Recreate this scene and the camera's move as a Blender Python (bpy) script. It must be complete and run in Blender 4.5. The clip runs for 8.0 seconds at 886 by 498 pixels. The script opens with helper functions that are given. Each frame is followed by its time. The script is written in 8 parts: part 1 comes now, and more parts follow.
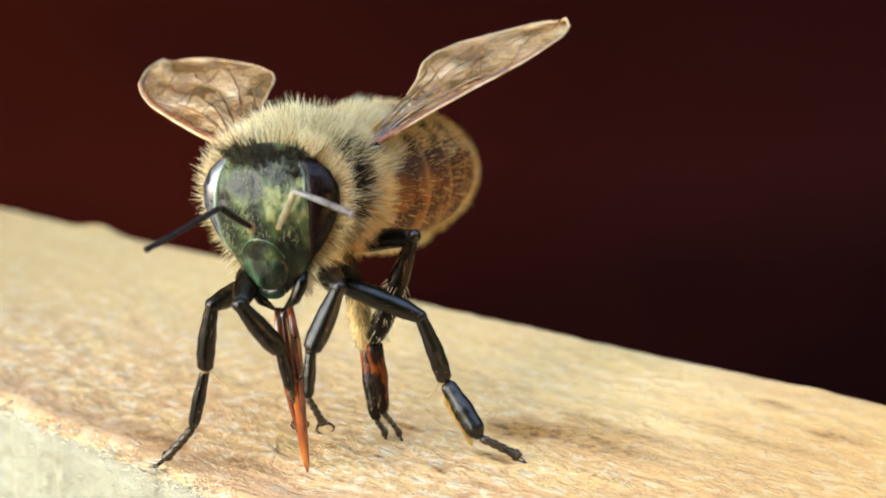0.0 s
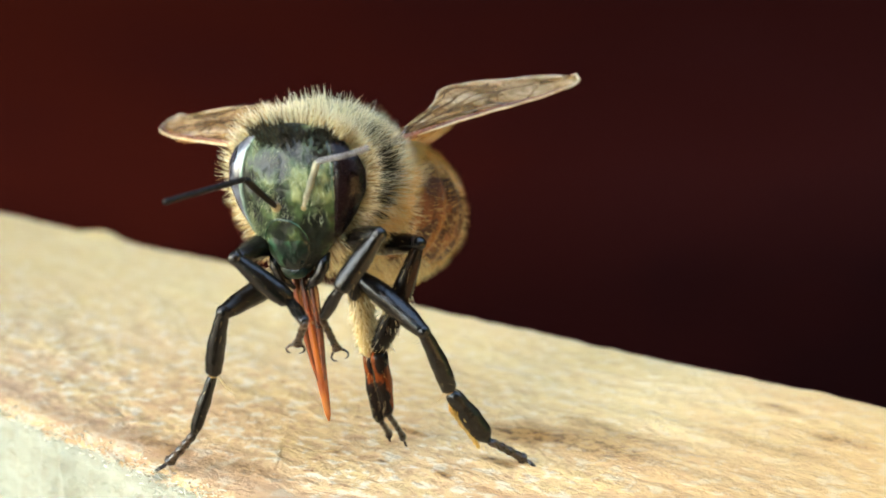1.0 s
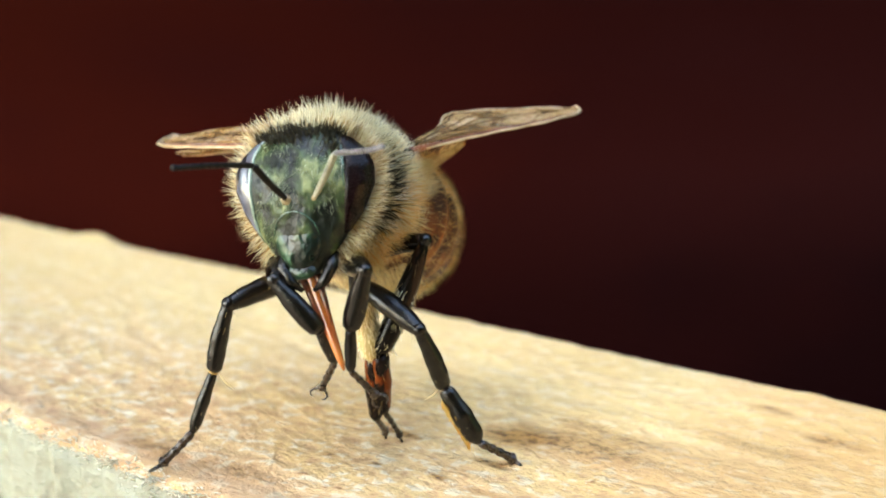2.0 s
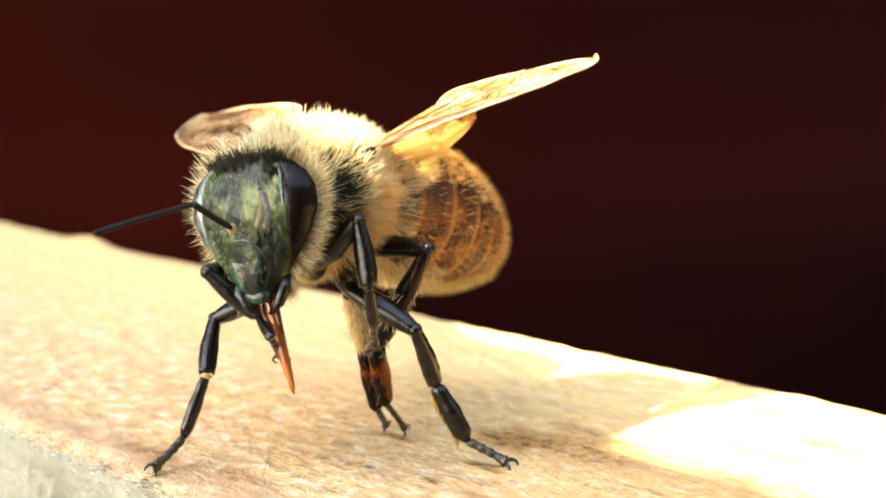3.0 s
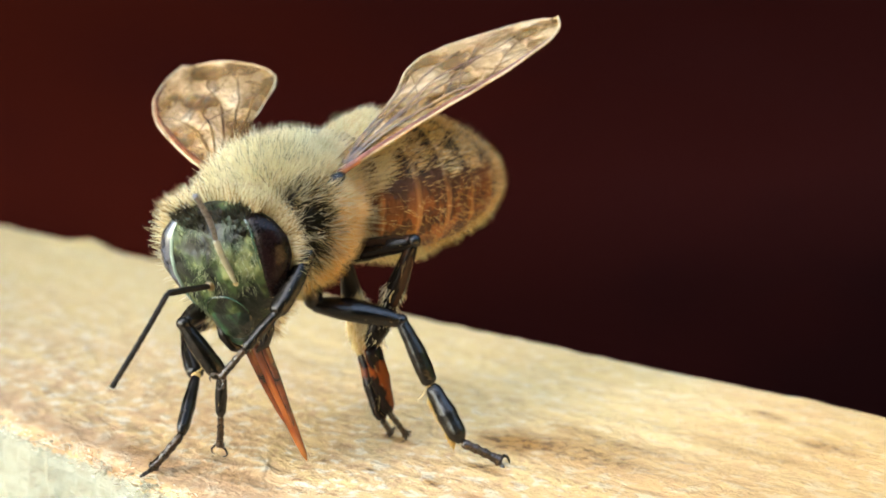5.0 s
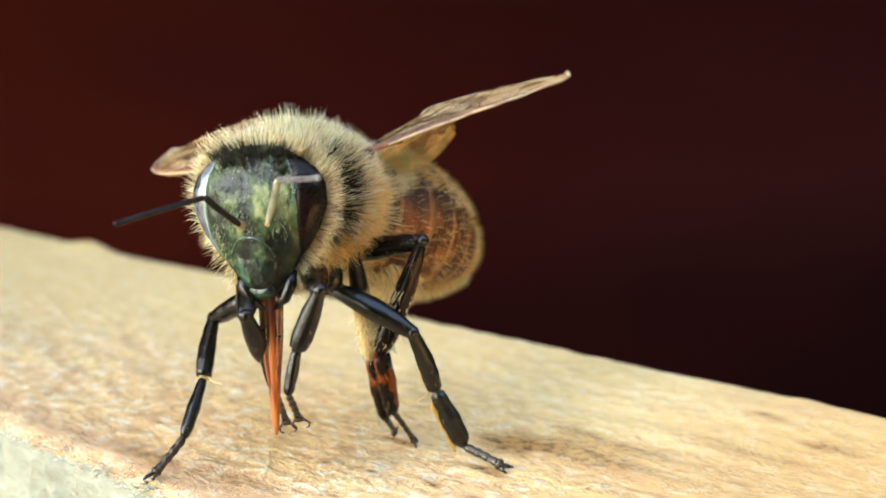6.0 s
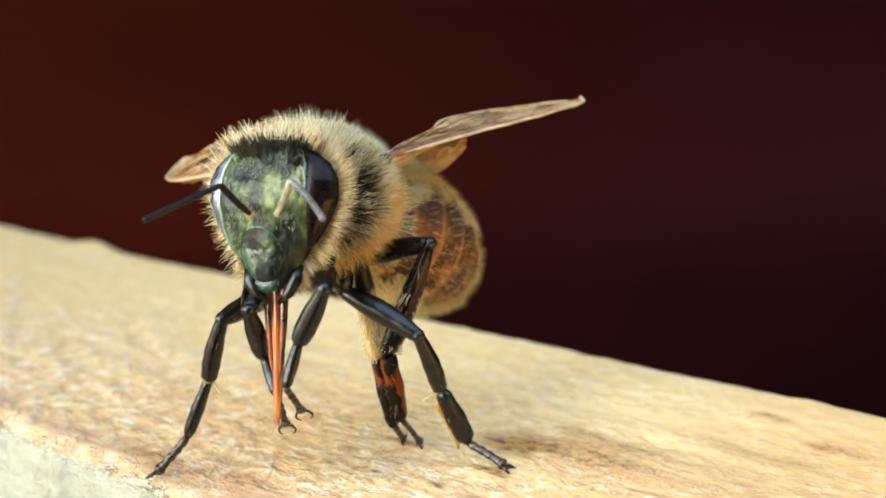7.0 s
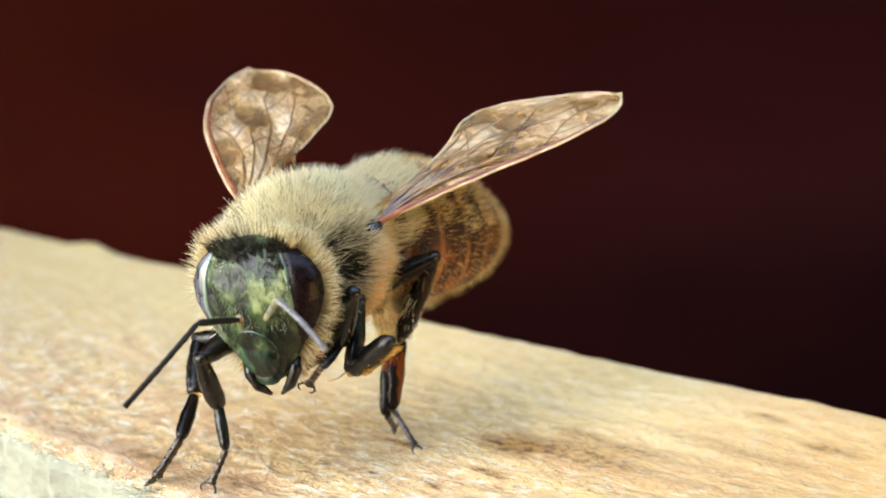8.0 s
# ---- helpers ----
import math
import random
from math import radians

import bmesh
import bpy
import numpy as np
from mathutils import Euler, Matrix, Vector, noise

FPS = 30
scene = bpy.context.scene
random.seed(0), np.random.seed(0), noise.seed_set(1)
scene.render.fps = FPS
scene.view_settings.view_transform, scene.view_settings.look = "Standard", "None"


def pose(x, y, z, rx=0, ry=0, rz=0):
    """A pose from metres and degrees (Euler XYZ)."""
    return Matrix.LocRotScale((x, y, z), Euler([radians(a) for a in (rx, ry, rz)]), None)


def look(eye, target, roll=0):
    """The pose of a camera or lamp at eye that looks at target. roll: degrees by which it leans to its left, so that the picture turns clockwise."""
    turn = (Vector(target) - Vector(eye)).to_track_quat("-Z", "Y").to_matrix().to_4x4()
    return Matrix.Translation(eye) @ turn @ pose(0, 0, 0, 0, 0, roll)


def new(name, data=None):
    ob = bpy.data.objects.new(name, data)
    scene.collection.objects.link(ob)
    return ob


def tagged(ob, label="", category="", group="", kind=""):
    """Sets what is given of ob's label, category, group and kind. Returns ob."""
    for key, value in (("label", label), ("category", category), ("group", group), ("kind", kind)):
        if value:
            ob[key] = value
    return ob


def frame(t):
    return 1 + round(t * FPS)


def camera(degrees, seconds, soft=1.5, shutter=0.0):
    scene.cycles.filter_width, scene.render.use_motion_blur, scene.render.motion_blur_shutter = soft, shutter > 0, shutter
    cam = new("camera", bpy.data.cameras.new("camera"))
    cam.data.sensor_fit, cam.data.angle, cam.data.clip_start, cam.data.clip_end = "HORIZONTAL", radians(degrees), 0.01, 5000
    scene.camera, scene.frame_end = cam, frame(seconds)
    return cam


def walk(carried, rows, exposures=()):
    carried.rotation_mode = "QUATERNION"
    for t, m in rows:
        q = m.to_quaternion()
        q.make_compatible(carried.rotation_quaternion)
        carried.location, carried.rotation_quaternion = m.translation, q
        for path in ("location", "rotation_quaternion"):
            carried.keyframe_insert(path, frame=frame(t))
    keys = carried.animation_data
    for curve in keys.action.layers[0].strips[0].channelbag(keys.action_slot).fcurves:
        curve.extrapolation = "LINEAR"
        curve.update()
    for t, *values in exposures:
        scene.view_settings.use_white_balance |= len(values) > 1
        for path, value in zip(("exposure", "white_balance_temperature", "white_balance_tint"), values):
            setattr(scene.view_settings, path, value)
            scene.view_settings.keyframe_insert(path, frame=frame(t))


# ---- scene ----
# ---- camera and its way ----
MM = 0.001
cam = camera(32, 8.0, soft=1.8)
walk(cam, [(0, pose(0.00470, -0.04200, 0.01280, 80.500, 0.00, 0.000)), (0.5, pose(0.00470, -0.04200, 0.01280, 80.552, 0.00, 0.042)), (1, pose(0.00470, -0.04200, 0.01280, 80.668, 0.16, 0.105)), (1.5, pose(0.00470, -0.04200, 0.01280, 80.699, 0.16, 0.021)), (3, pose(0.00470, -0.04200, 0.01280, 80.877, 0.20, -0.388)), (3.5, pose(0.00470, -0.04200, 0.01280, 80.814, 0.08, -0.346)), (4, pose(0.00470, -0.04200, 0.01280, 80.940, 0.27, -0.293)), (4.5, pose(0.00470, -0.04200, 0.01280, 80.951, 0.24, -0.356)), (6, pose(0.00470, -0.04200, 0.01280, 81.024, 0.33, -0.356)), (6.5, pose(0.00470, -0.04200, 0.01280, 80.951, 0.35, -0.304)), (7, pose(0.00470, -0.04200, 0.01280, 81.034, 0.27, -0.189)), (7.5, pose(0.00470, -0.04200, 0.01280, 81.097, 0.35, -0.241)), (8, pose(0.00470, -0.04200, 0.01280, 81.076, 0.35, -0.325))],
 exposures=[(0, 4.02, 8000, 9), (0.5, 4.05, 7600, 6), (1.5, 4.08, 7350, 4), (3.0, 3.95, 8400, 12), (3.2, 3.90, 8200, 10), (3.6, 3.90, 8200, 9), (3.85, 3.72, 9200, 13), (4.15, 3.72, 9200, 13), (4.5, 4.02, 7900, 7), (6, 4.06, 7500, 5), (6.5, 4.08, 7300, 3), (7, 4.05, 7500, 6), (7.5, 4.06, 7400, 5), (8, 4.06, 7400, 8)])
cam.data.dof.use_dof = True
cam.data.dof.focus_distance = 0.0415
cam.data.dof.aperture_fstop = 110

# ---- light ----
TO_SUN = Vector((-6.5, -3.4, 7.0)).normalized()
world = bpy.data.worlds.new("sky")
scene.world = world
world.use_nodes = True
wn = world.node_tree
sky = wn.nodes.new("ShaderNodeTexSky")
sky.sky_type = "NISHITA"
sky.sun_disc = False
sky.sun_elevation = math.asin(TO_SUN.z)
sky.sun_rotation = math.atan2(TO_SUN.x, TO_SUN.y)
wn.links.new(sky.outputs["Color"], wn.nodes["Background"].inputs["Color"])
wn.nodes["Background"].inputs["Strength"].default_value = 0.13
sun = new("sun", bpy.data.lights.new("sun", "SUN"))
sun.data.energy = 3.4
sun.data.angle = radians(0.53)
sun.data.color = (1.0, 0.95, 0.82)
sun.matrix_world = look(TO_SUN * 0.5, (0, 0, 0))


# ---- materials ----
def mm(x, y, z, rx=0, ry=0, rz=0):
    """A pose from millimetres and degrees."""
    return pose(x * MM, y * MM, z * MM, rx, ry, rz)


class Nodes:
    """A short way to write a node material."""

    def __init__(self, name):
        self.mat = bpy.data.materials.new(name)
        self.mat.use_nodes = True
        self.tree = self.mat.node_tree
        self.bsdf = self.tree.nodes["Principled BSDF"]
        self.out = self.tree.nodes["Material Output"]

    def node(self, kind, **settings):
        made = self.tree.nodes.new("ShaderNode" + kind)
        for key, value in settings.items():
            if key == "operation":
                made.operation = value
            elif key == "blend_type":
                made.blend_type = value
            elif key == "data_type":
                made.data_type = value
        return made

    def link(self, a, b):
        self.tree.links.new(a, b)

    def coords(self, scale=(1, 1, 1)):
        """Object coordinates in millimetres, scaled."""
        tc = self.node("TexCoord")
        mp = self.node("Mapping")
        mp.inputs["Scale"].default_value = [1000 * s for s in scale]
        self.link(tc.outputs["Object"], mp.inputs["Vector"])
        return mp.outputs["Vector"]

    def noise(self, vector, scale, detail=4, rough=0.55):
        n = self.node("TexNoise")
        n.inputs["Scale"].default_value = scale
        n.inputs["Detail"].default_value = detail
        n.inputs["Roughness"].default_value = rough
        self.link(vector, n.inputs["Vector"])
        return n.outputs["Fac"]

    def ramp(self, fac, stops):
        r = self.node("ValToRGB")
        els = r.color_ramp.elements
        while len(els) < len(stops):
            els.new(0.5)
        for e, (p, c) in zip(els, stops):
            e.position = p
            e.color = (*c, 1) if len(c) == 3 else c
        self.link(fac, r.inputs["Fac"])
        return r.outputs["Color"]

    def math(self, operation, a, b=0.0, c=0.0):
        m = self.node("Math", operation=operation)
        for s, v in zip(m.inputs, (a, b, c)):
            if isinstance(v, (int, float)):
                s.default_value = v
            else:
                self.link(v, s)
        return m.outputs[0]

    def mix(self, fac, a, b, blend="MIX"):
        m = self.node("Mix", data_type="RGBA", blend_type=blend)
        for s, v in zip((m.inputs[0], m.inputs[6], m.inputs[7]), (fac, a, b)):
            if isinstance(v, (int, float)):
                s.default_value = v
            elif isinstance(v, tuple):
                s.default_value = (*v, 1)
            else:
                self.link(v, s)
        return m.outputs[2]

    def bump(self, height, strength, distance):
        b = self.node("Bump")
        b.inputs["Strength"].default_value = strength
        b.inputs["Distance"].default_value = distance * MM
        self.link(height, b.inputs["Height"])
        self.link(b.outputs["Normal"], self.bsdf.inputs["Normal"])

    def put(self, **values):
        for key, value in values.items():
            s = self.bsdf.inputs[key.replace("_", " ")]
            if isinstance(value, (int, float)):
                s.default_value = value
            elif isinstance(value, tuple):
                s.default_value = (*value, 1) if len(value) == 3 and s.type == "RGBA" else value
            else:
                self.link(value, s)


BOARD_TURN = -47.9
FRONT, REAR = -3.1, 17.6
# dark weathered spots on the board and, at (0.4, 4.4), a hind leg's painted shadow: place, half size and strength
STAINS_AND_SHADOW = [((2.2, 1.9), (0.32, 0.20), 0.9), ((4.3, 2.3), (0.40, 0.22), 1.0), ((0.7, 1.4), (0.45, 0.20), 0.7), ((6.1, 2.3), (0.9, 0.25), 0.5), ((3.1, 6.6), (1.7, 1.1), 1.0),
          ((4.8, 7.3), (3.2, 1.4), 0.65), ((0.4, 4.4), (1.1, 0.22), 1.0), ((6.3, 14.7), (0.9, 0.4), 0.7), ((9.7, 13.1), (1.4, 0.5), 0.55), ((3.6, 9.0), (1.6, 0.5), 0.5),
          ((5.5, 8.7), (2.5, 0.6), 0.45), ((8.0, 11.0), (2.5, 0.5), 0.35), ((4.4, 4.2), (0.8, 0.3), 0.8), ((-3.4, -1.7), (2.6, 0.6), 0.5), ((0.4, -1.2), (1.8, 0.5), 0.45)]


def wood_material():
    n = Nodes("weathered_pine")
    even = n.coords()
    grain = n.noise(n.coords((0.16, 0.8, 0.8)), 0.7, 5, 0.55)
    fine = n.noise(n.coords((0.55, 1.3, 1.3)), 1.5, 6, 0.62)
    blotch = n.noise(n.coords((0.45, 1, 1)), 0.35, 5, 0.6)
    speck = n.noise(n.coords((0.8, 1.1, 1.1)), 1.2, 7, 0.72)
    grit = n.noise(n.coords((0.9, 1.1, 1.1)), 2.6, 4, 0.65)
    sep = n.node("SeparateXYZ")
    n.link(even, sep.inputs[0])
    across = n.math("MULTIPLY_ADD", n.math("SUBTRACT", blotch, 0.5), 9.0, sep.outputs[1])
    flake = n.noise(n.coords((0.8, 1.0, 1.0)), 1.9, 4, 0.55)
    base = n.ramp(grain, [(0.34, (0.78, 0.545, 0.235)), (0.50, (0.83, 0.60, 0.275)), (0.66, (0.86, 0.65, 0.33))])
    # the walked-on front half is pinker, flaked and pitted
    near = n.ramp(n.math("MULTIPLY_ADD", across, -0.09, 0.95), [(0.0, (0.40, 0.40, 0.40)), (0.8, (1, 1, 1))])
    base = n.mix(n.mix(1.0, near, n.ramp(blotch, [(0.38, (0.25, 0.25, 0.25)), (0.60, (0.85, 0.85, 0.85))]), "MULTIPLY"), base, (0.79, 0.50, 0.29))
    base = n.mix(n.mix(1.0, n.ramp(fine, [(0.40, (0.8, 0.8, 0.8)), (0.50, (0, 0, 0))]), near, "MULTIPLY"), base, (0.70, 0.46, 0.25))
    base = n.mix(n.mix(1.0, n.ramp(flake, [(0.54, (0, 0, 0)), (0.60, (0.9, 0.9, 0.9))]), near, "MULTIPLY"), base, (0.88, 0.77, 0.58))
    base = n.mix(n.mix(1.0, n.ramp(flake, [(0.37, (0.9, 0.9, 0.9)), (0.43, (0, 0, 0))]), near, "MULTIPLY"), base, (0.60, 0.36, 0.19))
    base = n.mix(n.mix(1.0, n.ramp(speck, [(0.62, (0, 0, 0)), (0.66, (0.85, 0.85, 0.85))]), near, "MULTIPLY"), base, (0.36, 0.15, 0.06))
    base = n.mix(n.mix(1.0, n.ramp(grit, [(0.60, (0, 0, 0)), (0.66, (0.6, 0.6, 0.6))]), near, "MULTIPLY"), base, (0.90, 0.82, 0.68))
    worn = n.math("ABSOLUTE", n.math("SUBTRACT", n.math("MULTIPLY_ADD", speck, 2.4, sep.outputs[1]), FRONT + 2.2))
    base = n.mix(n.ramp(n.math("MULTIPLY", worn, 0.5), [(0.0, (0.7, 0.7, 0.7)), (0.3, (0.45, 0.45, 0.45)), (0.75, (0, 0, 0))]), base, (0.58, 0.36, 0.23))
    sawn = n.math("SUBTRACT", FRONT + 0.25, n.math("MULTIPLY_ADD", speck, 1.8, n.math("SUBTRACT", sep.outputs[1], 0.9)))
    base = n.mix(n.ramp(n.math("MULTIPLY_ADD", sep.outputs[2], -0.9, sawn), [(0.46, (0, 0, 0)), (0.52, (0.97, 0.97, 0.97))]), base, n.ramp(fine, [(0.35, (0.30, 0.30, 0.25)), (0.50, (0.34, 0.36, 0.31)), (0.66, (0.38, 0.40, 0.35))]))
    for (sx, sy), (rx, ry), amount in STAINS_AND_SHADOW:
        mp = n.node("Mapping")
        mp.inputs["Location"].default_value = (-sx / rx, -sy / ry, 0)
        mp.inputs["Scale"].default_value = (1 / rx, 1 / ry, 0)
        n.link(even, mp.inputs["Vector"])
        ln = n.node("VectorMath", operation="LENGTH")
        n.link(mp.outputs["Vector"], ln.inputs[0])
        edge = n.math("MULTIPLY_ADD", speck, 1.4, n.math("SUBTRACT", 0.45, ln.outputs["Value"]))
        base = n.mix(n.ramp(edge, [(0.0, (0, 0, 0)), (0.8, (0.85 * amount,) * 3)]), base, (0.42, 0.205, 0.055))
        grains = n.mix(1.0, n.ramp(edge, [(0.25, (0, 0, 0)), (0.8, (amount,) * 3)]), n.ramp(grit, [(0.49, (0, 0, 0)), (0.58, (0.95, 0.95, 0.95))]), "MULTIPLY")
        base = n.mix(grains, base, (0.10, 0.046, 0.017))
    # towards one end the wood is multiplied darker and tanner
    tan = n.ramp(n.math("MULTIPLY_ADD", sep.outputs[0], 0.06, n.math("MULTIPLY_ADD", flake, 0.5, n.math("MULTIPLY_ADD", blotch, 0.5, -0.35))), [(0.30, (0, 0, 0)), (0.75, (0.8, 0.8, 0.8))])
    base = n.mix(tan, base, n.mix(1.0, base, (0.75, 0.66, 0.56), "MULTIPLY"))
    base = n.mix(1.0, base, (0.745, 0.715, 0.63), "MULTIPLY")
    n.put(Base_Color=base, Roughness=0.75, Specular_IOR_Level=0.25)
    relief = n.math("ADD", n.math("MULTIPLY_ADD", flake, 0.7, fine), n.math("MULTIPLY_ADD", speck, 0.9, n.math("MULTIPLY", grit, 0.35)))
    n.bump(n.math("MULTIPLY", relief, n.math("MULTIPLY_ADD", near, 0.8, 0.2)), 0.8, 0.25)
    return n.mat


def plain(name, dark, light, rough=0.35, scale=2.0, bump=0.15, **more):
    n = Nodes(name)
    f = n.noise(n.coords(), scale, 5)
    g = n.noise(n.coords(), scale * 7, 3)
    n.put(Base_Color=n.ramp(f, [(0.35, dark), (0.68, light)]), Roughness=n.math("MULTIPLY_ADD", g, 0.25, rough - 0.12), **more)
    n.bump(g, bump, 0.04)
    return n.mat


def face_material(name, dark, mid, light, gloss=0.24, shine=0.55, relief=1.0):
    """Pitted chitin: dark cells between greener and paler flakes that paint in reflected foliage."""
    n = Nodes(name)
    f = n.noise(n.coords((1.1, 1.0, 0.8)), 0.85, 4, 0.60)
    g = n.noise(n.coords((1.3, 1.0, 0.9)), 1.3, 3, 0.55)
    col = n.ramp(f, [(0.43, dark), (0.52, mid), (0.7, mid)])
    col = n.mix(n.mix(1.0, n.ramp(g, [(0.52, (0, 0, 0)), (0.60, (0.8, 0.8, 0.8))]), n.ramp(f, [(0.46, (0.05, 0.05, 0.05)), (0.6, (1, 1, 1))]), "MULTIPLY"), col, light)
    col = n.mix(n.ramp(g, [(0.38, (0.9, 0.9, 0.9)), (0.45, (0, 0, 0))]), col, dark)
    n.put(Base_Color=col, Roughness=n.math("MULTIPLY_ADD", g, 0.4, gloss), Specular_IOR_Level=shine)
    n.bump(n.math("ADD", f, n.math("MULTIPLY", g, 0.7)), relief, 0.22)
    return n.mat


def patch_material(name, dark, light):
    """Chitin in hard-edged dark and amber patches."""
    n = Nodes(name)
    f = n.noise(n.coords((1.2, 1.2, 0.7)), 0.9, 4, 0.55)
    n.put(Base_Color=n.ramp(f, [(0.53, dark), (0.57, light), (0.7, light)]), Roughness=0.24, Specular_IOR_Level=0.12)
    n.bump(n.noise(n.coords(), 9.0, 3), 0.15, 0.04)
    return n.mat


def shin_material():
    """A shin that is black above and tan under its pale hair below."""
    n = Nodes("two_toned_shin")
    sep = n.node("SeparateXYZ")
    n.link(n.coords(), sep.inputs[0])
    f = n.noise(n.coords(), 1.6, 5, 0.6)
    t = n.math("MULTIPLY_ADD", f, 0.8, n.math("MULTIPLY", sep.outputs[2], -0.5))
    n.put(Base_Color=n.ramp(n.math("MULTIPLY", t, 0.5), [(0.50, (0.006, 0.004, 0.003)), (0.58, (0.55, 0.42, 0.20))]), Roughness=0.4, Specular_IOR_Level=0.2)
    return n.mat


def pelt_material():
    """Tan skin under the fur, with a black bare patch before each wing."""
    n = Nodes("tan_skin")
    sep = n.node("SeparateXYZ")
    n.link(n.coords(), sep.inputs[0])
    f = n.noise(n.coords(), 1.6, 5, 0.65)
    mp = n.node("CombineXYZ")
    n.link(n.math("DIVIDE", n.math("SUBTRACT", n.math("ABSOLUTE", sep.outputs[0]), 1.65), 0.8), mp.inputs[0])
    n.link(n.math("DIVIDE", n.math("ADD", sep.outputs[1], 1.15), 0.95), mp.inputs[1])
    n.link(n.math("DIVIDE", sep.outputs[2], 1.35), mp.inputs[2])
    ln = n.node("VectorMath", operation="LENGTH")
    n.link(mp.outputs[0], ln.inputs[0])
    bare = n.math("MULTIPLY_ADD", f, 1.0, n.math("SUBTRACT", 0.6, ln.outputs["Value"]))
    col = n.ramp(f, [(0.35, (0.22, 0.13, 0.045)), (0.65, (0.46, 0.32, 0.14))])
    n.put(Base_Color=n.mix(n.ramp(bare, [(0.0, (0, 0, 0)), (0.25, (1, 1, 1))]), col, (0.010, 0.006, 0.003)), Roughness=0.5)
    return n.mat


def hair_material(name, dark, light, rough=0.55):
    """Hairs: each one its own tone, and light passes a little."""
    n = Nodes(name)
    geo = n.node("NewGeometry")
    col = n.ramp(geo.outputs["Random Per Island"], [(0.0, dark), (1.0, light)])
    n.put(Base_Color=col, Roughness=rough, Specular_IOR_Level=0.35)
    tr = n.node("BsdfTranslucent")
    n.link(col, tr.inputs["Color"])
    mx = n.node("MixShader")
    mx.inputs[0].default_value = 0.6
    n.link(n.bsdf.outputs[0], mx.inputs[1])
    n.link(tr.outputs[0], mx.inputs[2])
    n.link(mx.outputs[0], n.out.inputs["Surface"])
    return n.mat


def abdomen_material():
    """Amber sides with ridges and dark panels, a blackish back with pale hind rims."""
    n = Nodes("banded_abdomen")
    sep = n.node("SeparateXYZ")
    n.link(n.coords(), sep.inputs[0])
    wob = n.noise(n.coords(), 0.9, 5, 0.6)
    blot = n.noise(n.coords((1.0, 1.5, 0.9)), 1.0, 6, 0.68)
    fine = n.noise(n.coords(), 7.0, 4, 0.6)
    lift = n.math("MULTIPLY_ADD", n.math("MULTIPLY_ADD", wob, 1.3, sep.outputs[2]), 0.2, 0.37)
    up = n.ramp(lift, [(0.0, (0.58, 0.36, 0.15)), (0.14, (0.50, 0.26, 0.095)), (0.36, (0.27, 0.085, 0.019)), (0.56, (0.11, 0.034, 0.009)), (0.66, (0.012, 0.008, 0.005))])
    col = n.mix(n.ramp(blot, [(0.46, (0, 0, 0)), (0.53, (0.9, 0.9, 0.9))]), up, (0.045, 0.014, 0.005))
    # each ring ends in a paler rim; below it lies a dark oval between pale ridges
    ring = n.math("FRACT", n.math("DIVIDE", n.math("MULTIPLY_ADD", wob, 0.35, n.math("ADD", sep.outputs[1], -0.40)), 1.1))
    line = n.ramp(ring, [(0.78, (0, 0, 0)), (0.86, (0.75, 0.75, 0.75)), (0.95, (0.75, 0.75, 0.75)), (1.0, (0, 0, 0))])
    oval = n.ramp(ring, [(0.10, (0, 0, 0)), (0.26, (1, 1, 1)), (0.60, (1, 1, 1)), (0.76, (0, 0, 0))])
    belt = n.ramp(lift, [(0.04, (0, 0, 0)), (0.12, (0.9, 0.9, 0.9)), (0.24, (0.9, 0.9, 0.9)), (0.31, (0, 0, 0))])
    col = n.mix(n.mix(1.0, oval, belt, "MULTIPLY"), col, (0.060, 0.018, 0.006))
    low = n.ramp(lift, [(0.40, (1, 1, 1)), (0.62, (0.25, 0.25, 0.25))])
    col = n.mix(n.mix(1.0, line, low, "MULTIPLY"), col, (0.40, 0.185, 0.060))
    high = n.ramp(lift, [(0.62, (0, 0, 0)), (0.76, (1, 1, 1))])
    col = n.mix(n.mix(1.0, n.mix(1.0, line, high, "MULTIPLY"), n.ramp(wob, [(0.40, (0.15, 0.15, 0.15)), (0.55, (1, 1, 1))]), "MULTIPLY"), col, (0.56, 0.46, 0.26))
    n.put(Base_Color=col, Roughness=n.math("MULTIPLY_ADD", fine, 0.3, 0.26), Specular_IOR_Level=0.22, Subsurface_Weight=0.2, Subsurface_Radius=(1.0, 0.30, 0.08), Subsurface_Scale=0.5 * MM)
    n.bump(n.math("MULTIPLY_ADD", line, 0.6, n.math("ADD", fine, blot)), 0.8, 0.12)
    return n.mat


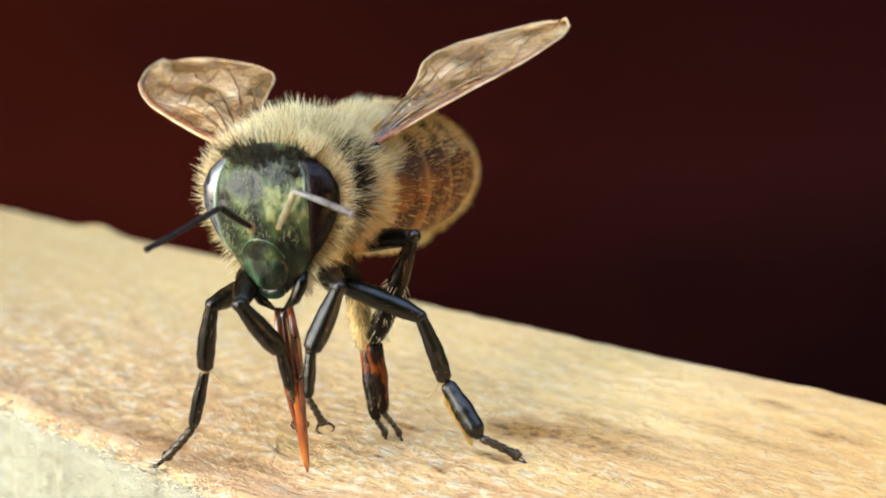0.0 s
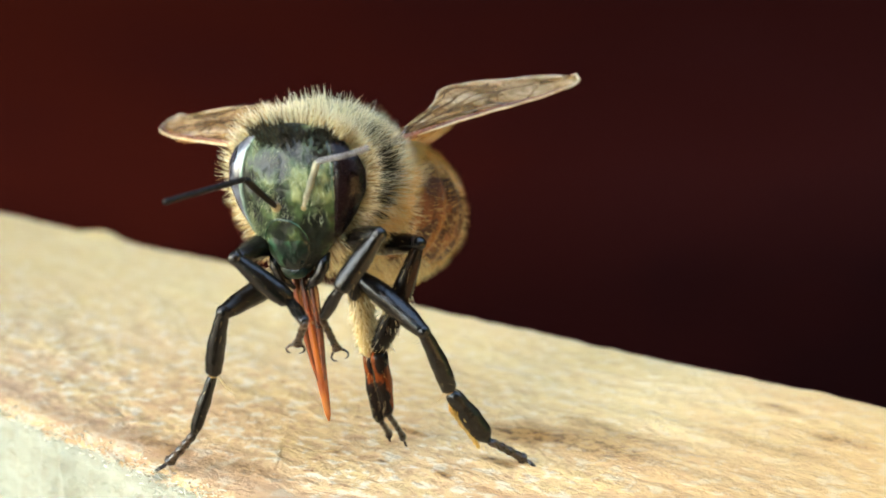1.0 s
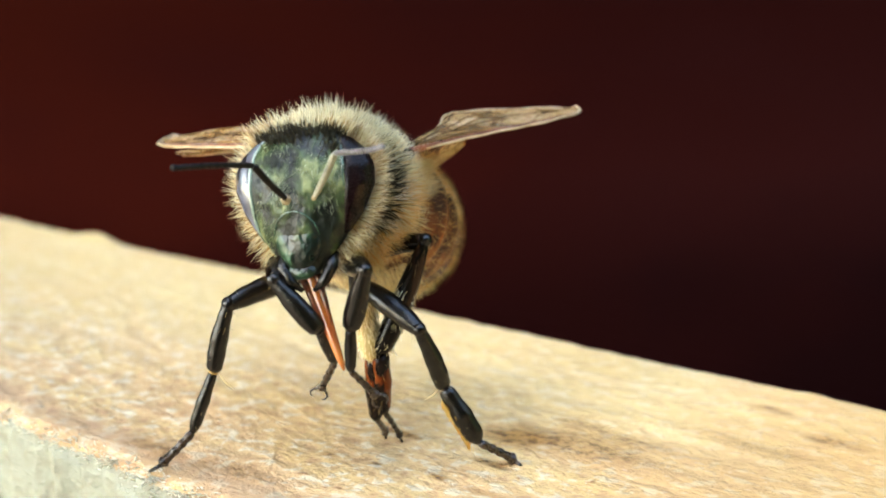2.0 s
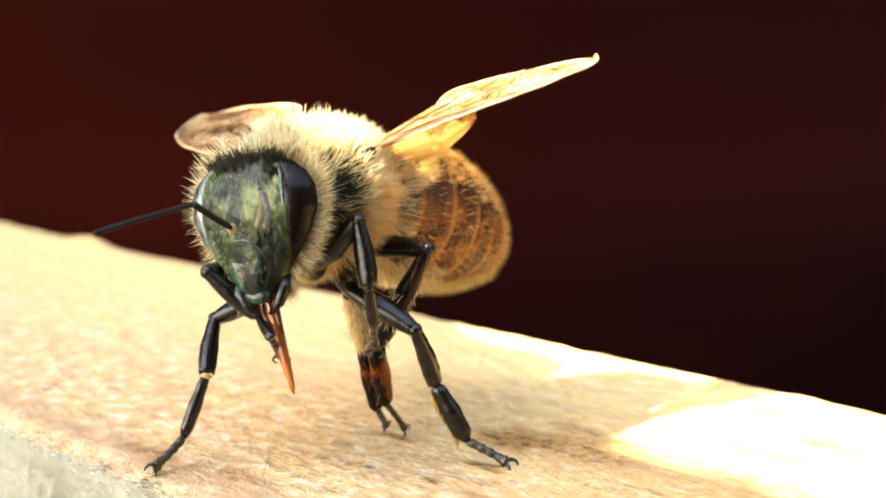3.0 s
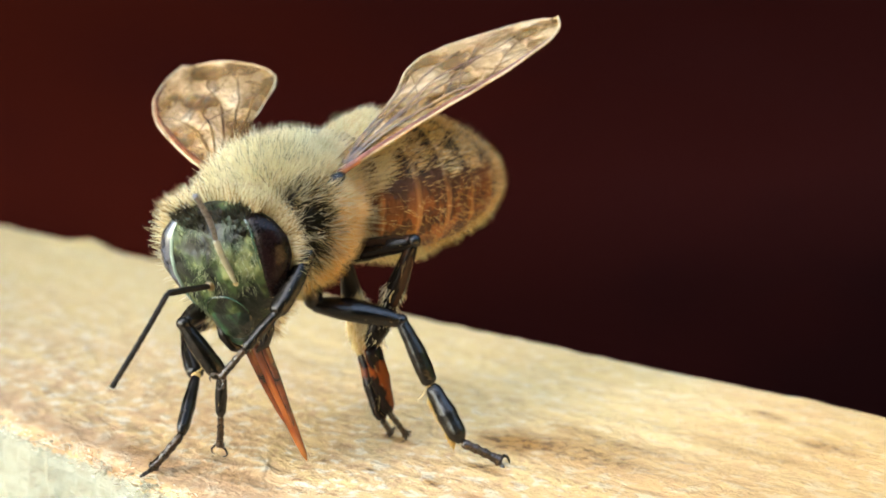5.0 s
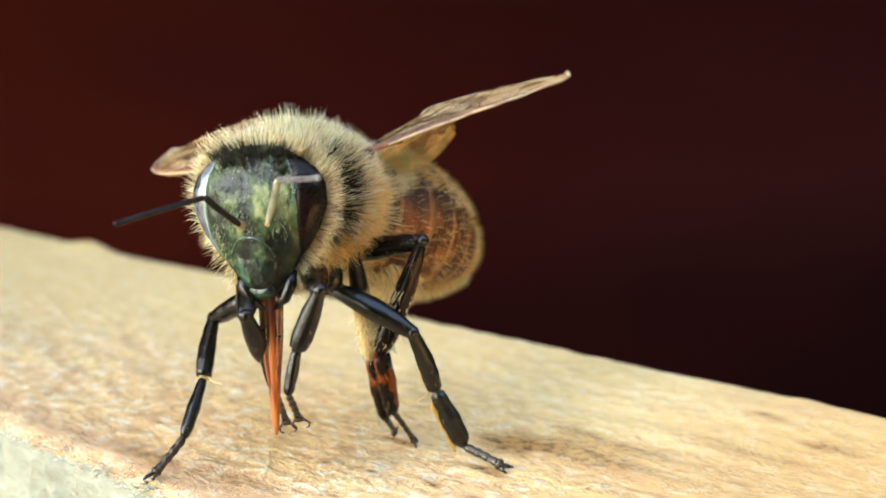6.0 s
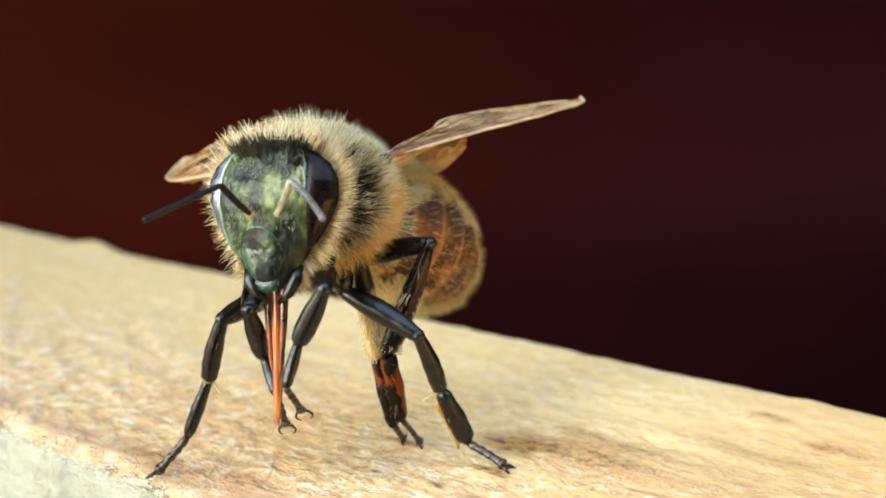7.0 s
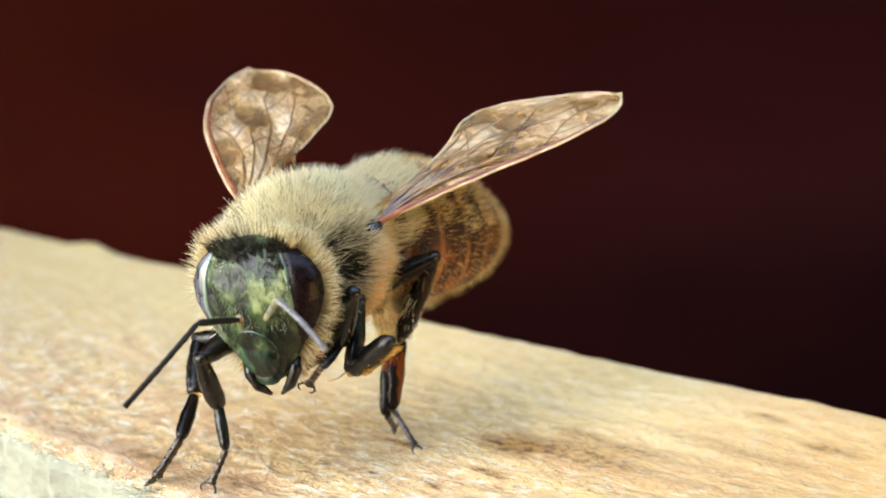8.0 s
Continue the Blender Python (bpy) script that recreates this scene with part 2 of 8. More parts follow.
def wing_material(name, clear):
    """A thin brownish skin: partly see-through, creased along its length, with a sharp sheen."""
    n = Nodes(name)
    w = n.noise(n.coords((0.55, 1.1, 1)), 0.9, 3, 0.5)
    f = n.noise(n.coords((0.8, 1.6, 1)), 4.0, 4, 0.65)
    crease = n.ramp(n.math("ABSOLUTE", n.math("SUBTRACT", w, 0.5)), [(0.0, (1, 1, 1)), (0.03, (0, 0, 0))])
    skin_tone = n.ramp(w, [(0.34, (0.44, 0.26, 0.10)), (0.50, (0.60, 0.40, 0.18)), (0.64, (0.90, 0.72, 0.46))])
    n.put(Base_Color=n.mix(n.math("MULTIPLY", crease, 0.35), n.mix(n.math("MULTIPLY", f, 0.15), skin_tone, (0.50, 0.31, 0.12)), (0.92, 0.74, 0.48)), Roughness=0.08, Specular_IOR_Level=1.0)
    n.bump(n.math("MULTIPLY_ADD", f, 0.06, n.math("MULTIPLY_ADD", crease, 0.10, w)), 1.0, 3.0)
    tl = n.node("BsdfTranslucent")
    tl.inputs["Color"].default_value = (0.88, 0.52, 0.21, 1)
    tp = n.node("BsdfTransparent")
    tp.inputs["Color"].default_value = (0.90, 0.80, 0.64, 1)
    a = n.node("MixShader")
    a.inputs[0].default_value = 0.3
    n.link(n.bsdf.outputs[0], a.inputs[1])
    n.link(tl.outputs[0], a.inputs[2])
    b = n.node("MixShader")
    n.link(n.mix(crease, n.ramp(w, [(0.34, (0.74 + clear,) * 3), (0.50, (0.50 + clear,) * 3), (0.62, (0.16 + clear,) * 3)]), (0.26, 0.26, 0.26)), b.inputs[0])
    n.link(a.outputs[0], b.inputs[1])
    n.link(tp.outputs[0], b.inputs[2])
    n.link(b.outputs[0], n.out.inputs["Surface"])
    return n.mat


def tongue_material():
    n = Nodes("tongue")
    sep = n.node("SeparateXYZ")
    n.link(n.coords(), sep.inputs[0])
    w = n.noise(n.coords((4, 4, 0.25)), 1.6, 4)
    t = n.math("MULTIPLY_ADD", n.math("SUBTRACT", w, 0.5), 1.1, n.math("MULTIPLY", sep.outputs[2], -0.21))
    n.put(Base_Color=n.ramp(t, [(0.05, (0.04, 0.012, 0.008)), (0.32, (0.16, 0.028, 0.007)), (0.52, (0.30, 0.075, 0.012)), (0.74, (0.20, 0.036, 0.006)), (1.0, (0.42, 0.13, 0.022))]),
          Roughness=0.16, Specular_IOR_Level=0.8, Subsurface_Weight=0.1, Subsurface_Radius=(0.8, 0.3, 0.1), Subsurface_Scale=0.3 * MM)
    return n.mat


def backdrop_material():
    n = Nodes("graded_dark_backdrop")
    w = n.noise(n.coords((0.004, 0.004, 0.010)), 2.0, 3)
    f = n.noise(n.coords((0.3, 0.3, 0.02)), 1.0, 4)
    sep = n.node("SeparateXYZ")
    n.link(n.coords(), sep.inputs[0])
    # tone graded by position: redder and lighter to the left, darker below
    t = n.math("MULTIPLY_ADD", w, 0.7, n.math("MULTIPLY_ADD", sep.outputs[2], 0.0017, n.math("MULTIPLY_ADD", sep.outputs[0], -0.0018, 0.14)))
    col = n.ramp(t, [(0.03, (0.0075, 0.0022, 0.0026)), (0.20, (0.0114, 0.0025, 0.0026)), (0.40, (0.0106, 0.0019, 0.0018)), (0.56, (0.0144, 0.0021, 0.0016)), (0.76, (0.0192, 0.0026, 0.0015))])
    # the wall is nearly black at its foot, with a lighter band above it
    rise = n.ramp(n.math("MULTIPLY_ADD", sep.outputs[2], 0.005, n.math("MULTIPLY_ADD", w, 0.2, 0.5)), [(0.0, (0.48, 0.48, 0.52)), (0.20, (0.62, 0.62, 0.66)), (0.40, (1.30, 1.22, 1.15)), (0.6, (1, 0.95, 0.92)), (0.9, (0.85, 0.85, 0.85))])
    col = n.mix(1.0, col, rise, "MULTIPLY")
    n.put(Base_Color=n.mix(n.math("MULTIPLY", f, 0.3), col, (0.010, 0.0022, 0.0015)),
          Roughness=0.9, Specular_IOR_Level=0.0)
    return n.mat


WOOD = wood_material()
BACK = backdrop_material()
SOIL = plain("dark_soil", (0.02, 0.014, 0.01), (0.06, 0.045, 0.03), 0.9, 0.05, 0.3)
HEDGE = plain("hedge_leaves", (0.010, 0.022, 0.006), (0.075, 0.120, 0.035), 0.6, 0.09, 0.5)
LEAF = plain("leaf_green", (0.03, 0.07, 0.015), (0.07, 0.13, 0.03), 0.45, 0.3)
BARK = plain("twig_bark", (0.05, 0.035, 0.02), (0.12, 0.08, 0.05), 0.8, 0.6)
CHITIN = plain("black_chitin", (0.003, 0.0025, 0.002), (0.008, 0.005, 0.003), 0.20, 2.5, 0.35, Specular_IOR_Level=0.34)
MATT = plain("matt_black_chitin", (0.003, 0.0025, 0.002), (0.012, 0.008, 0.006), 0.42, 2.5, 0.10, Specular_IOR_Level=0.15)
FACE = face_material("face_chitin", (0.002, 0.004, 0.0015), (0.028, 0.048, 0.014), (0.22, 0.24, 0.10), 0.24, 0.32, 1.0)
ORBIT = plain("orbit_chitin", (0.01, 0.03, 0.015), (0.05, 0.10, 0.06), 0.2, 1.2, 0.2, Specular_IOR_Level=0.9)
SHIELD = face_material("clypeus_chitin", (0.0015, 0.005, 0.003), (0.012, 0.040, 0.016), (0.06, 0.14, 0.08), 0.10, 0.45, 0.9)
EYE = plain("eye_black", (0.003, 0.0015, 0.0015), (0.008, 0.003, 0.003), 0.26, 2.0, 0.04, Specular_IOR_Level=0.12)
# black eye again, with the reflected sky painted into its base colour
EYE_PAINTED_SHEEN = plain("eye_painted_sky_sheen", (0.012, 0.012, 0.016), (0.17, 0.18, 0.21), 0.22, 0.7, 0.04, Specular_IOR_Level=0.9)
# lighter orbit colour that paints the glint beside one eye
ORBIT_GLINT = plain("orbit_painted_glint", (0.06, 0.10, 0.07), (0.30, 0.38, 0.30), 0.16, 1.2, 0.2, Specular_IOR_Level=1.0)
# stem of the same antenna, its glint painted into the colour
SCAPE_GLINT = plain("antenna_stem_painted_glint", (0.09, 0.09, 0.06), (0.34, 0.32, 0.22), 0.3, 1.3, 0.1, Specular_IOR_Level=0.6)
OCELLUS = plain("ocellus_glass", (0.02, 0.015, 0.01), (0.04, 0.03, 0.02), 0.12)
AMBER = plain("amber_chitin", (0.22, 0.07, 0.015), (0.55, 0.25, 0.05), 0.35, 1.6, 0.2)
RUST = patch_material("rust_brown_chitin", (0.008, 0.004, 0.003), (0.15, 0.030, 0.005))
FEMUR = patch_material("red_brown_chitin", (0.005, 0.003, 0.002), (0.026, 0.011, 0.005))
SOCKET = plain("amber_socket", (0.16, 0.11, 0.05), (0.40, 0.31, 0.15), 0.3)
GALEA = plain("tongue_sheath", (0.035, 0.008, 0.004), (0.22, 0.045, 0.010), 0.18, 1.4, 0.1, Specular_IOR_Level=0.7)
JOINT = plain("amber_joint", (0.36, 0.20, 0.05), (0.62, 0.44, 0.18), 0.35, 2.0, 0.2)
VEIN = plain("wing_vein", (0.05, 0.020, 0.008), (0.34, 0.19, 0.07), 0.2, 0.8, Specular_IOR_Level=0.8)
COSTA = plain("costal_vein", (0.09, 0.020, 0.010), (0.26, 0.09, 0.04), 0.28)
MARGIN = plain("wing_margin", (0.42, 0.28, 0.14), (0.66, 0.50, 0.30), 0.35)
# one antenna's sky glint, painted as a paler base colour
WHIP_GLINT = plain("chitin_painted_glint", (0.045, 0.035, 0.035), (0.16, 0.15, 0.15), 0.30, 1.5, 0.1, Specular_IOR_Level=1.0)
PINK = plain("dull_brown_chitin", (0.006, 0.004, 0.002), (0.050, 0.024, 0.010), 0.28, 1.6)
PELT = pelt_material()
SHIN = shin_material()
ABDOMEN = abdomen_material()
WING = wing_material("wing_membrane", 0.0)
HINDWING = wing_material("hindwing_membrane", 0.2)
TONGUE = tongue_material()
FUR = hair_material("thorax_hair", (0.74, 0.63, 0.36), (1.0, 0.95, 0.72))
FUR_TAWNY = hair_material("tawny_hair", (0.74, 0.44, 0.13), (0.99, 0.80, 0.42))
FUR_OLIVE = hair_material("olive_hair", (0.10, 0.085, 0.03), (0.34, 0.30, 0.13))
FUR_BROWN = hair_material("brown_hair", (0.22, 0.14, 0.05), (0.74, 0.52, 0.24))
FUR_CROWN = hair_material("crown_hair", (0.008, 0.006, 0.003), (0.09, 0.07, 0.03))
FUR_DARK = hair_material("face_hair", (0.12, 0.15, 0.08), (0.56, 0.58, 0.42), 0.3)
FUR_GOLD = hair_material("abdomen_hair", (0.66, 0.43, 0.16), (0.96, 0.80, 0.46))
FUR_LEG = hair_material("leg_hair", (0.16, 0.11, 0.05), (0.50, 0.40, 0.20))
# lighter than the other fur: paints light bounced up from the board
FUR_BOUNCE_LIT = hair_material("bounce_lit_hair", (0.90, 0.76, 0.46), (1.0, 0.95, 0.76))
FIBRE = hair_material("wood_fibre", (0.62, 0.57, 0.44), (0.80, 0.76, 0.62), 0.7)
BRUSH = hair_material("brush_hair", (0.60, 0.34, 0.06), (0.92, 0.66, 0.22))


# ---- building ----
def mesh_object(name, bm, material, parent=None, label="", kind=""):
    """One mesh from a bmesh in millimetres."""
    bmesh.ops.recalc_face_normals(bm, faces=bm.faces[:])
    bm.transform(Matrix.Scale(MM, 4))
    me = bpy.data.meshes.new(name)
    bm.to_mesh(me)
    bm.free()
    for p in me.polygons:
        p.use_smooth = True
    me.materials.append(material)
    ob = new(name, me)
    ob.parent = parent
    return tagged(ob, label, "", "", kind)


def part(name, bm, material, parent, label=""):
    return mesh_object(name, bm, material, parent, label)


def skin(bm, rings):
    """Closes a row of equal rings into a body, with both ends capped."""
    made = [[bm.verts.new(p) for p in ring] for ring in rings]
    n = len(made[0])
    for a, b in zip(made, made[1:]):
        for i in range(n):
            bm.faces.new((a[i], a[(i + 1) % n], b[(i + 1) % n], b[i]))
    for ring in (made[0], made[-1]):
        mid = bm.verts.new(sum((v.co for v in ring), Vector()) / n)
        for i in range(n):
            bm.faces.new((ring[i], ring[(i + 1) % n], mid))


def blob(bm, centre, radii, turn=None, rings=14, around=20, warp=None):
    """A rounded body with its poles on z, which warp(unit point) may shape."""
    rows = []
    for i in range(1, rings):
        a = math.pi * i / rings
        row = []
        for j in range(around):
            b = 2 * math.pi * j / around
            u = Vector((math.sin(a) * math.cos(b), math.sin(a) * math.sin(b), math.cos(a)))
            p = warp(u) if warp else Vector((u.x * radii[0], u.y * radii[1], u.z * radii[2]))
            if turn:
                p = turn @ p
            row.append(p + Vector(centre))
        rows.append(row)
    skin(bm, rows)


def tube(bm, points, radii, around=8, flat=1.0):
    """A tapered round bar along points."""
    points = [Vector(p) for p in points]
    rings = []
    side = None
    for i, p in enumerate(points):
        d = (points[min(i + 1, len(points) - 1)] - points[max(i - 1, 0)]).normalized()
        side = (side or (Vector((0, 0, 1)) if abs(d.z) < 0.8 else Vector((1, 0, 0))))
        side = (side - d * side.dot(d)).normalized()
        other = d.cross(side)
        rings.append([p + float(radii[i]) * (math.cos(a) * side * flat + math.sin(a) * other) for a in (2 * math.pi * k / around for k in range(around))])
    skin(bm, rings)


def limb_bar(length, profile, bow=0.0, around=12, wobble=0.0):
    """A leg piece from 0 down to -length; profile rows: share of the length, half breadth, half depth."""
    bm = bmesh.new()
    s = np.array([p[0] for p in profile])
    rings = []
    for k in range(23):
        u = k / 22
        a = np.interp(u, s, [p[1] for p in profile])
        b = np.interp(u, s, [p[2] for p in profile])
        off = bow * math.sin(math.pi * u)
        fold = wobble * max(0, 1 - 1.5 * u)
        lump = 1 + 0.06 * noise.noise(Vector((u * 5.0, length * 3.1, 2.0))) + 0.03 * noise.noise(Vector((u * 14.0, length * 1.7, 5.0)))
        a, b = a * lump, b * lump
        rings.append([Vector((a * math.cos(q) * (1 + fold * math.cos(4 * q)), b * math.sin(q) * (1 + fold * math.cos(4 * q)) + off, -length * u)) for q in (2 * math.pi * j / around for j in range(around))])
    skin(bm, rings)
    return bm


def hairs(name, roots, material, parent, thick=0.022, label="", curl=0.25, seed=1):
    """Many thin tapered hairs as one mesh; roots: rows of place, direction and length in millimetres."""
    rng = np.random.RandomState(seed)
    P = np.array([r[0] for r in roots], float)
    D = np.array([r[1] for r in roots], float)
    L = np.array([r[2] for r in roots], float)[:, None]
    D /= np.linalg.norm(D, axis=1)[:, None]
    n = len(P)
    A = np.cross(D, rng.randn(n, 3))
    A /= np.linalg.norm(A, axis=1)[:, None] + 1e-9
    B = np.cross(D, A)
    bend = A * rng.uniform(-curl, curl, (n, 1)) + B * rng.uniform(-curl, curl, (n, 1))
    verts = np.zeros((n, 7, 3))
    for k in range(3):
        q = 2 * math.pi * k / 3
        o = (A * math.cos(q) + B * math.sin(q)) * thick
        verts[:, k] = P + o - D * L * 0.05
        verts[:, 3 + k] = P + D * L * 0.55 + bend * L * 0.3 + o * 0.75
    verts[:, 6] = P + D * L + bend * L
    verts = verts.reshape(-1, 3) * MM
    faces = []
    for i in range(n):
        b = 7 * i
        for k in range(3):
            m = (k + 1) % 3
            faces.append((b + k, b + m, b + 3 + m, b + 3 + k))
            faces.append((b + 3 + k, b + 3 + m, b + 6))
    me = bpy.data.meshes.new(name)
    me.from_pydata(verts.tolist(), [], faces)
    me.polygons.foreach_set("use_smooth", [True] * len(faces))
    me.materials.append(material)
    ob = new(name, me)
    ob.parent = parent
    return tagged(ob, label, "", "", "stuff")


# ---- the place: the board, an added dark recess behind it, the ground ----


def rough(x, y):
    """Height of the worn top of the board."""
    h = 0.10 * noise.noise(Vector((x * 0.07, y * 0.18, 0.3)))
    h += 0.05 * noise.noise(Vector((x * 0.25, y * 0.8, 4.0)))
    h += 0.07 * noise.noise(Vector((x * 0.9, y * 1.9, 9.0)))
    return h


def build_board():
    bm = bmesh.new()
    xs = list(np.arange(-160, -60, 2.0)) + list(np.arange(-60, -25, 0.8)) + list(np.arange(-25, 32, 0.3)) + list(np.arange(32, 121, 3.0))
    ys = np.linspace(FRONT, REAR, 72)
    rings = []
    for x in xs:
        ragged = 0.25 * noise.noise(Vector((x * 0.35, 2.0, 0.0))) + 0.30 * noise.noise(Vector((x * 1.3, 5.0, 0.0))) + 0.14 * noise.noise(Vector((x * 2.7, 6.0, 0.0)))
        back = 0.30 * noise.noise(Vector((x * 0.12, 7.0, 1.0))) + 0.12 * noise.noise(Vector((x * 0.9, 8.0, 1.0)))
        ring = []
        for y in ys:
            a = (y - FRONT) / 0.6
            b = (REAR - y) / 0.7
            z = rough(x, y)
            if a < 1:
                z -= 0.26 * (1 - a) ** 2 * (1 + 0.6 * noise.noise(Vector((x * 0.8, y * 2, 3.0))))
            if b < 1:
                z -= 0.22 * (1 - b) ** 2
            if -44 < x < -36 and b < 5:
                z += 0.40 * math.exp(-((x + 40) / 1.5) ** 2) * math.exp(-(b / 2.5) ** 2)
            w = (y - FRONT) / (REAR - FRONT)
            ring.append(Vector((x, y + ragged * max(0, 1 - w * 8) + back * max(0, w * 8 - 7), z - 0.06)))
        for z in (-0.9, -2, -4, -7, -12, -25, -60, -110):
            ring.append(Vector((x, REAR + back, z)))
        for z in (-110, -60, -25, -12, -8, -6, -4.5, -3.2, -2.2, -1.4, -0.95):
            ring.append(Vector((x, FRONT + ragged + 0.18 * noise.noise(Vector((x * 0.6, z * 0.6, 6.0))), z)))
        rings.append(ring)
    skin(bm, rings)
    ob = mesh_object("wooden_board", bm, WOOD)
    ob.matrix_basis = mm(0, 0, 0, 0, 0, BOARD_TURN)
    # torn fibres along the front edge
    r = np.random.RandomState(41)
    roots = []
    for _ in range(1500):
        x = r.uniform(-26, 16)
        tear = max(0.0, noise.noise(Vector((x * 0.9, 3.3, 0.0))))
        p = np.array((x, FRONT + r.normal(0.15, 0.22), -0.30 + r.normal(0, 0.10)))
        roots.append((p, np.array((r.normal(0, 1.2), -0.4 + r.normal(0, 0.5), 0.35 * r.rand())), r.uniform(0.08, 0.20) * (1 + 2.2 * tear)))
    hairs("wood_fibres", roots, FIBRE, ob, 0.030, "pale torn wood fibres", 0.4, 42)
    return tagged(ob, "weathered pale pine board with a rough worn top edge", "board", "", "structure")


def box(name, lo, hi, material, label):
    bm = bmesh.new()
    bmesh.ops.create_cube(bm, size=1.0)
    for v in bm.verts:
        v.co = Vector([(a + b) / 2 + c * (b - a) for a, b, c in zip(lo, hi, v.co)])
    ob = mesh_object(name, bm, material)
    for p in ob.data.polygons:
        p.use_smooth = False
    return tagged(ob, label, "wall", "", "structure")


build_board()
# back wall as backdrop; unseen side walls and ceiling added to shade it
box("wall_back", (-700, 420, -600), (700, 440, 320), BACK, "dark wall added to close the recess behind the board")
box("wall_left", (-720, 120, -600), (-700, 440, 320), BACK, "dark wall added to close the recess behind the board")
box("wall_right", (700, 120, -600), (720, 440, 320), BACK, "dark wall added to close the recess behind the board")
box("shade_ceiling", (-720, 120, 320), (720, 440, 335), BACK, "unseen dark ceiling added to shade the recess")


def build_hedge(name, lo, hi, label, seed):
    """An unseen hedge added to block light: an uneven twiggy core under many small leaves."""
    r = np.random.RandomState(seed)
    size = [hi[k] - lo[k] for k in range(3)]
    bm = bmesh.new()
    bmesh.ops.create_cube(bm, size=1.0)
    bmesh.ops.subdivide_edges(bm, edges=bm.edges[:], cuts=15, use_grid_fill=True)
    for v in bm.verts:
        p = Vector([lo[k] + size[k] * (v.co[k] + 0.5) for k in range(3)])
        d = Vector((v.co.x, v.co.y, max(0.0, v.co.z))) * 2
        v.co = p - d * (9 + 12 * abs(noise.noise(p * 0.02)))
    hedge = mesh_object(name, bm, HEDGE)
    tagged(hedge, label, "hedge", "", "structure")
    verts, faces = [], []
    areas = np.array([size[1] * size[2], size[1] * size[2], size[0] * size[2], size[0] * size[2], size[0] * size[1]], float)
    for side in r.choice(5, 5200, p=areas / areas.sum()):
        axis = (0, 0, 1, 1, 2)[side]
        p = np.array([r.uniform(lo[k], hi[k]) for k in range(3)])
        out = np.zeros(3)
        out[axis] = -1 if side in (0, 2) else 1
        p[axis] = lo[axis] if side in (0, 2) else hi[axis]
        p -= out * r.uniform(-6, 16)
        along = np.cross(out, r.randn(3)) + 0.5 * out
        along /= np.linalg.norm(along)
        across = np.cross(along, out + 0.5 * r.randn(3))
        across /= np.linalg.norm(across)
        n = np.cross(across, along)
        ln, w = r.uniform(20, 34), r.uniform(7, 11)
        k = len(verts)
        verts += [p, p + along * ln * 0.45 + across * w + n * 3, p + along * ln, p + along * ln * 0.45 - across * w + n * 3]
        faces += [(k, k + 1, k + 2), (k, k + 2, k + 3)]
    me = bpy.data.meshes.new("foliage")
    me.from_pydata((np.array(verts) * MM).tolist(), [], faces)
    me.materials.append(HEDGE)
    leaves = new("foliage", me)
    leaves.parent = hedge
    tagged(leaves, "small dark green leaves", "", "", "stuff")


# both hedges stand out of view, added to cut the skylight and darken reflections
build_hedge("shade_hedge_front", (-160, -420, -600), (720, -320, 330), "unseen dark green hedge added to block light from the front", 31)
build_hedge("shade_hedge_right", (460, -318, -600), (560, 118, 300), "unseen dark green hedge added to block light from the right", 32)
ground_bm = bmesh.new()
bmesh.ops.create_grid(ground_bm, x_segments=60, y_segments=60, size=60000.0)
ground = mesh_object("ground", ground_bm, SOIL)
ground.matrix_basis = mm(0, 0, -600)
tagged(ground, "dark bare soil in shade", "ground", "", "structure")

# ---- the bee ----
bee = tagged(new("honey_bee"), "worker honey bee with pale yellow fur standing on a board", "bee")
bee.empty_display_size = 0.002
MOVES = {}
rng = np.random.RandomState(7)


def unit_points(n, seed):
    u = np.random.RandomState(seed).randn(n, 3)
    return u / np.linalg.norm(u, axis=1)[:, None]


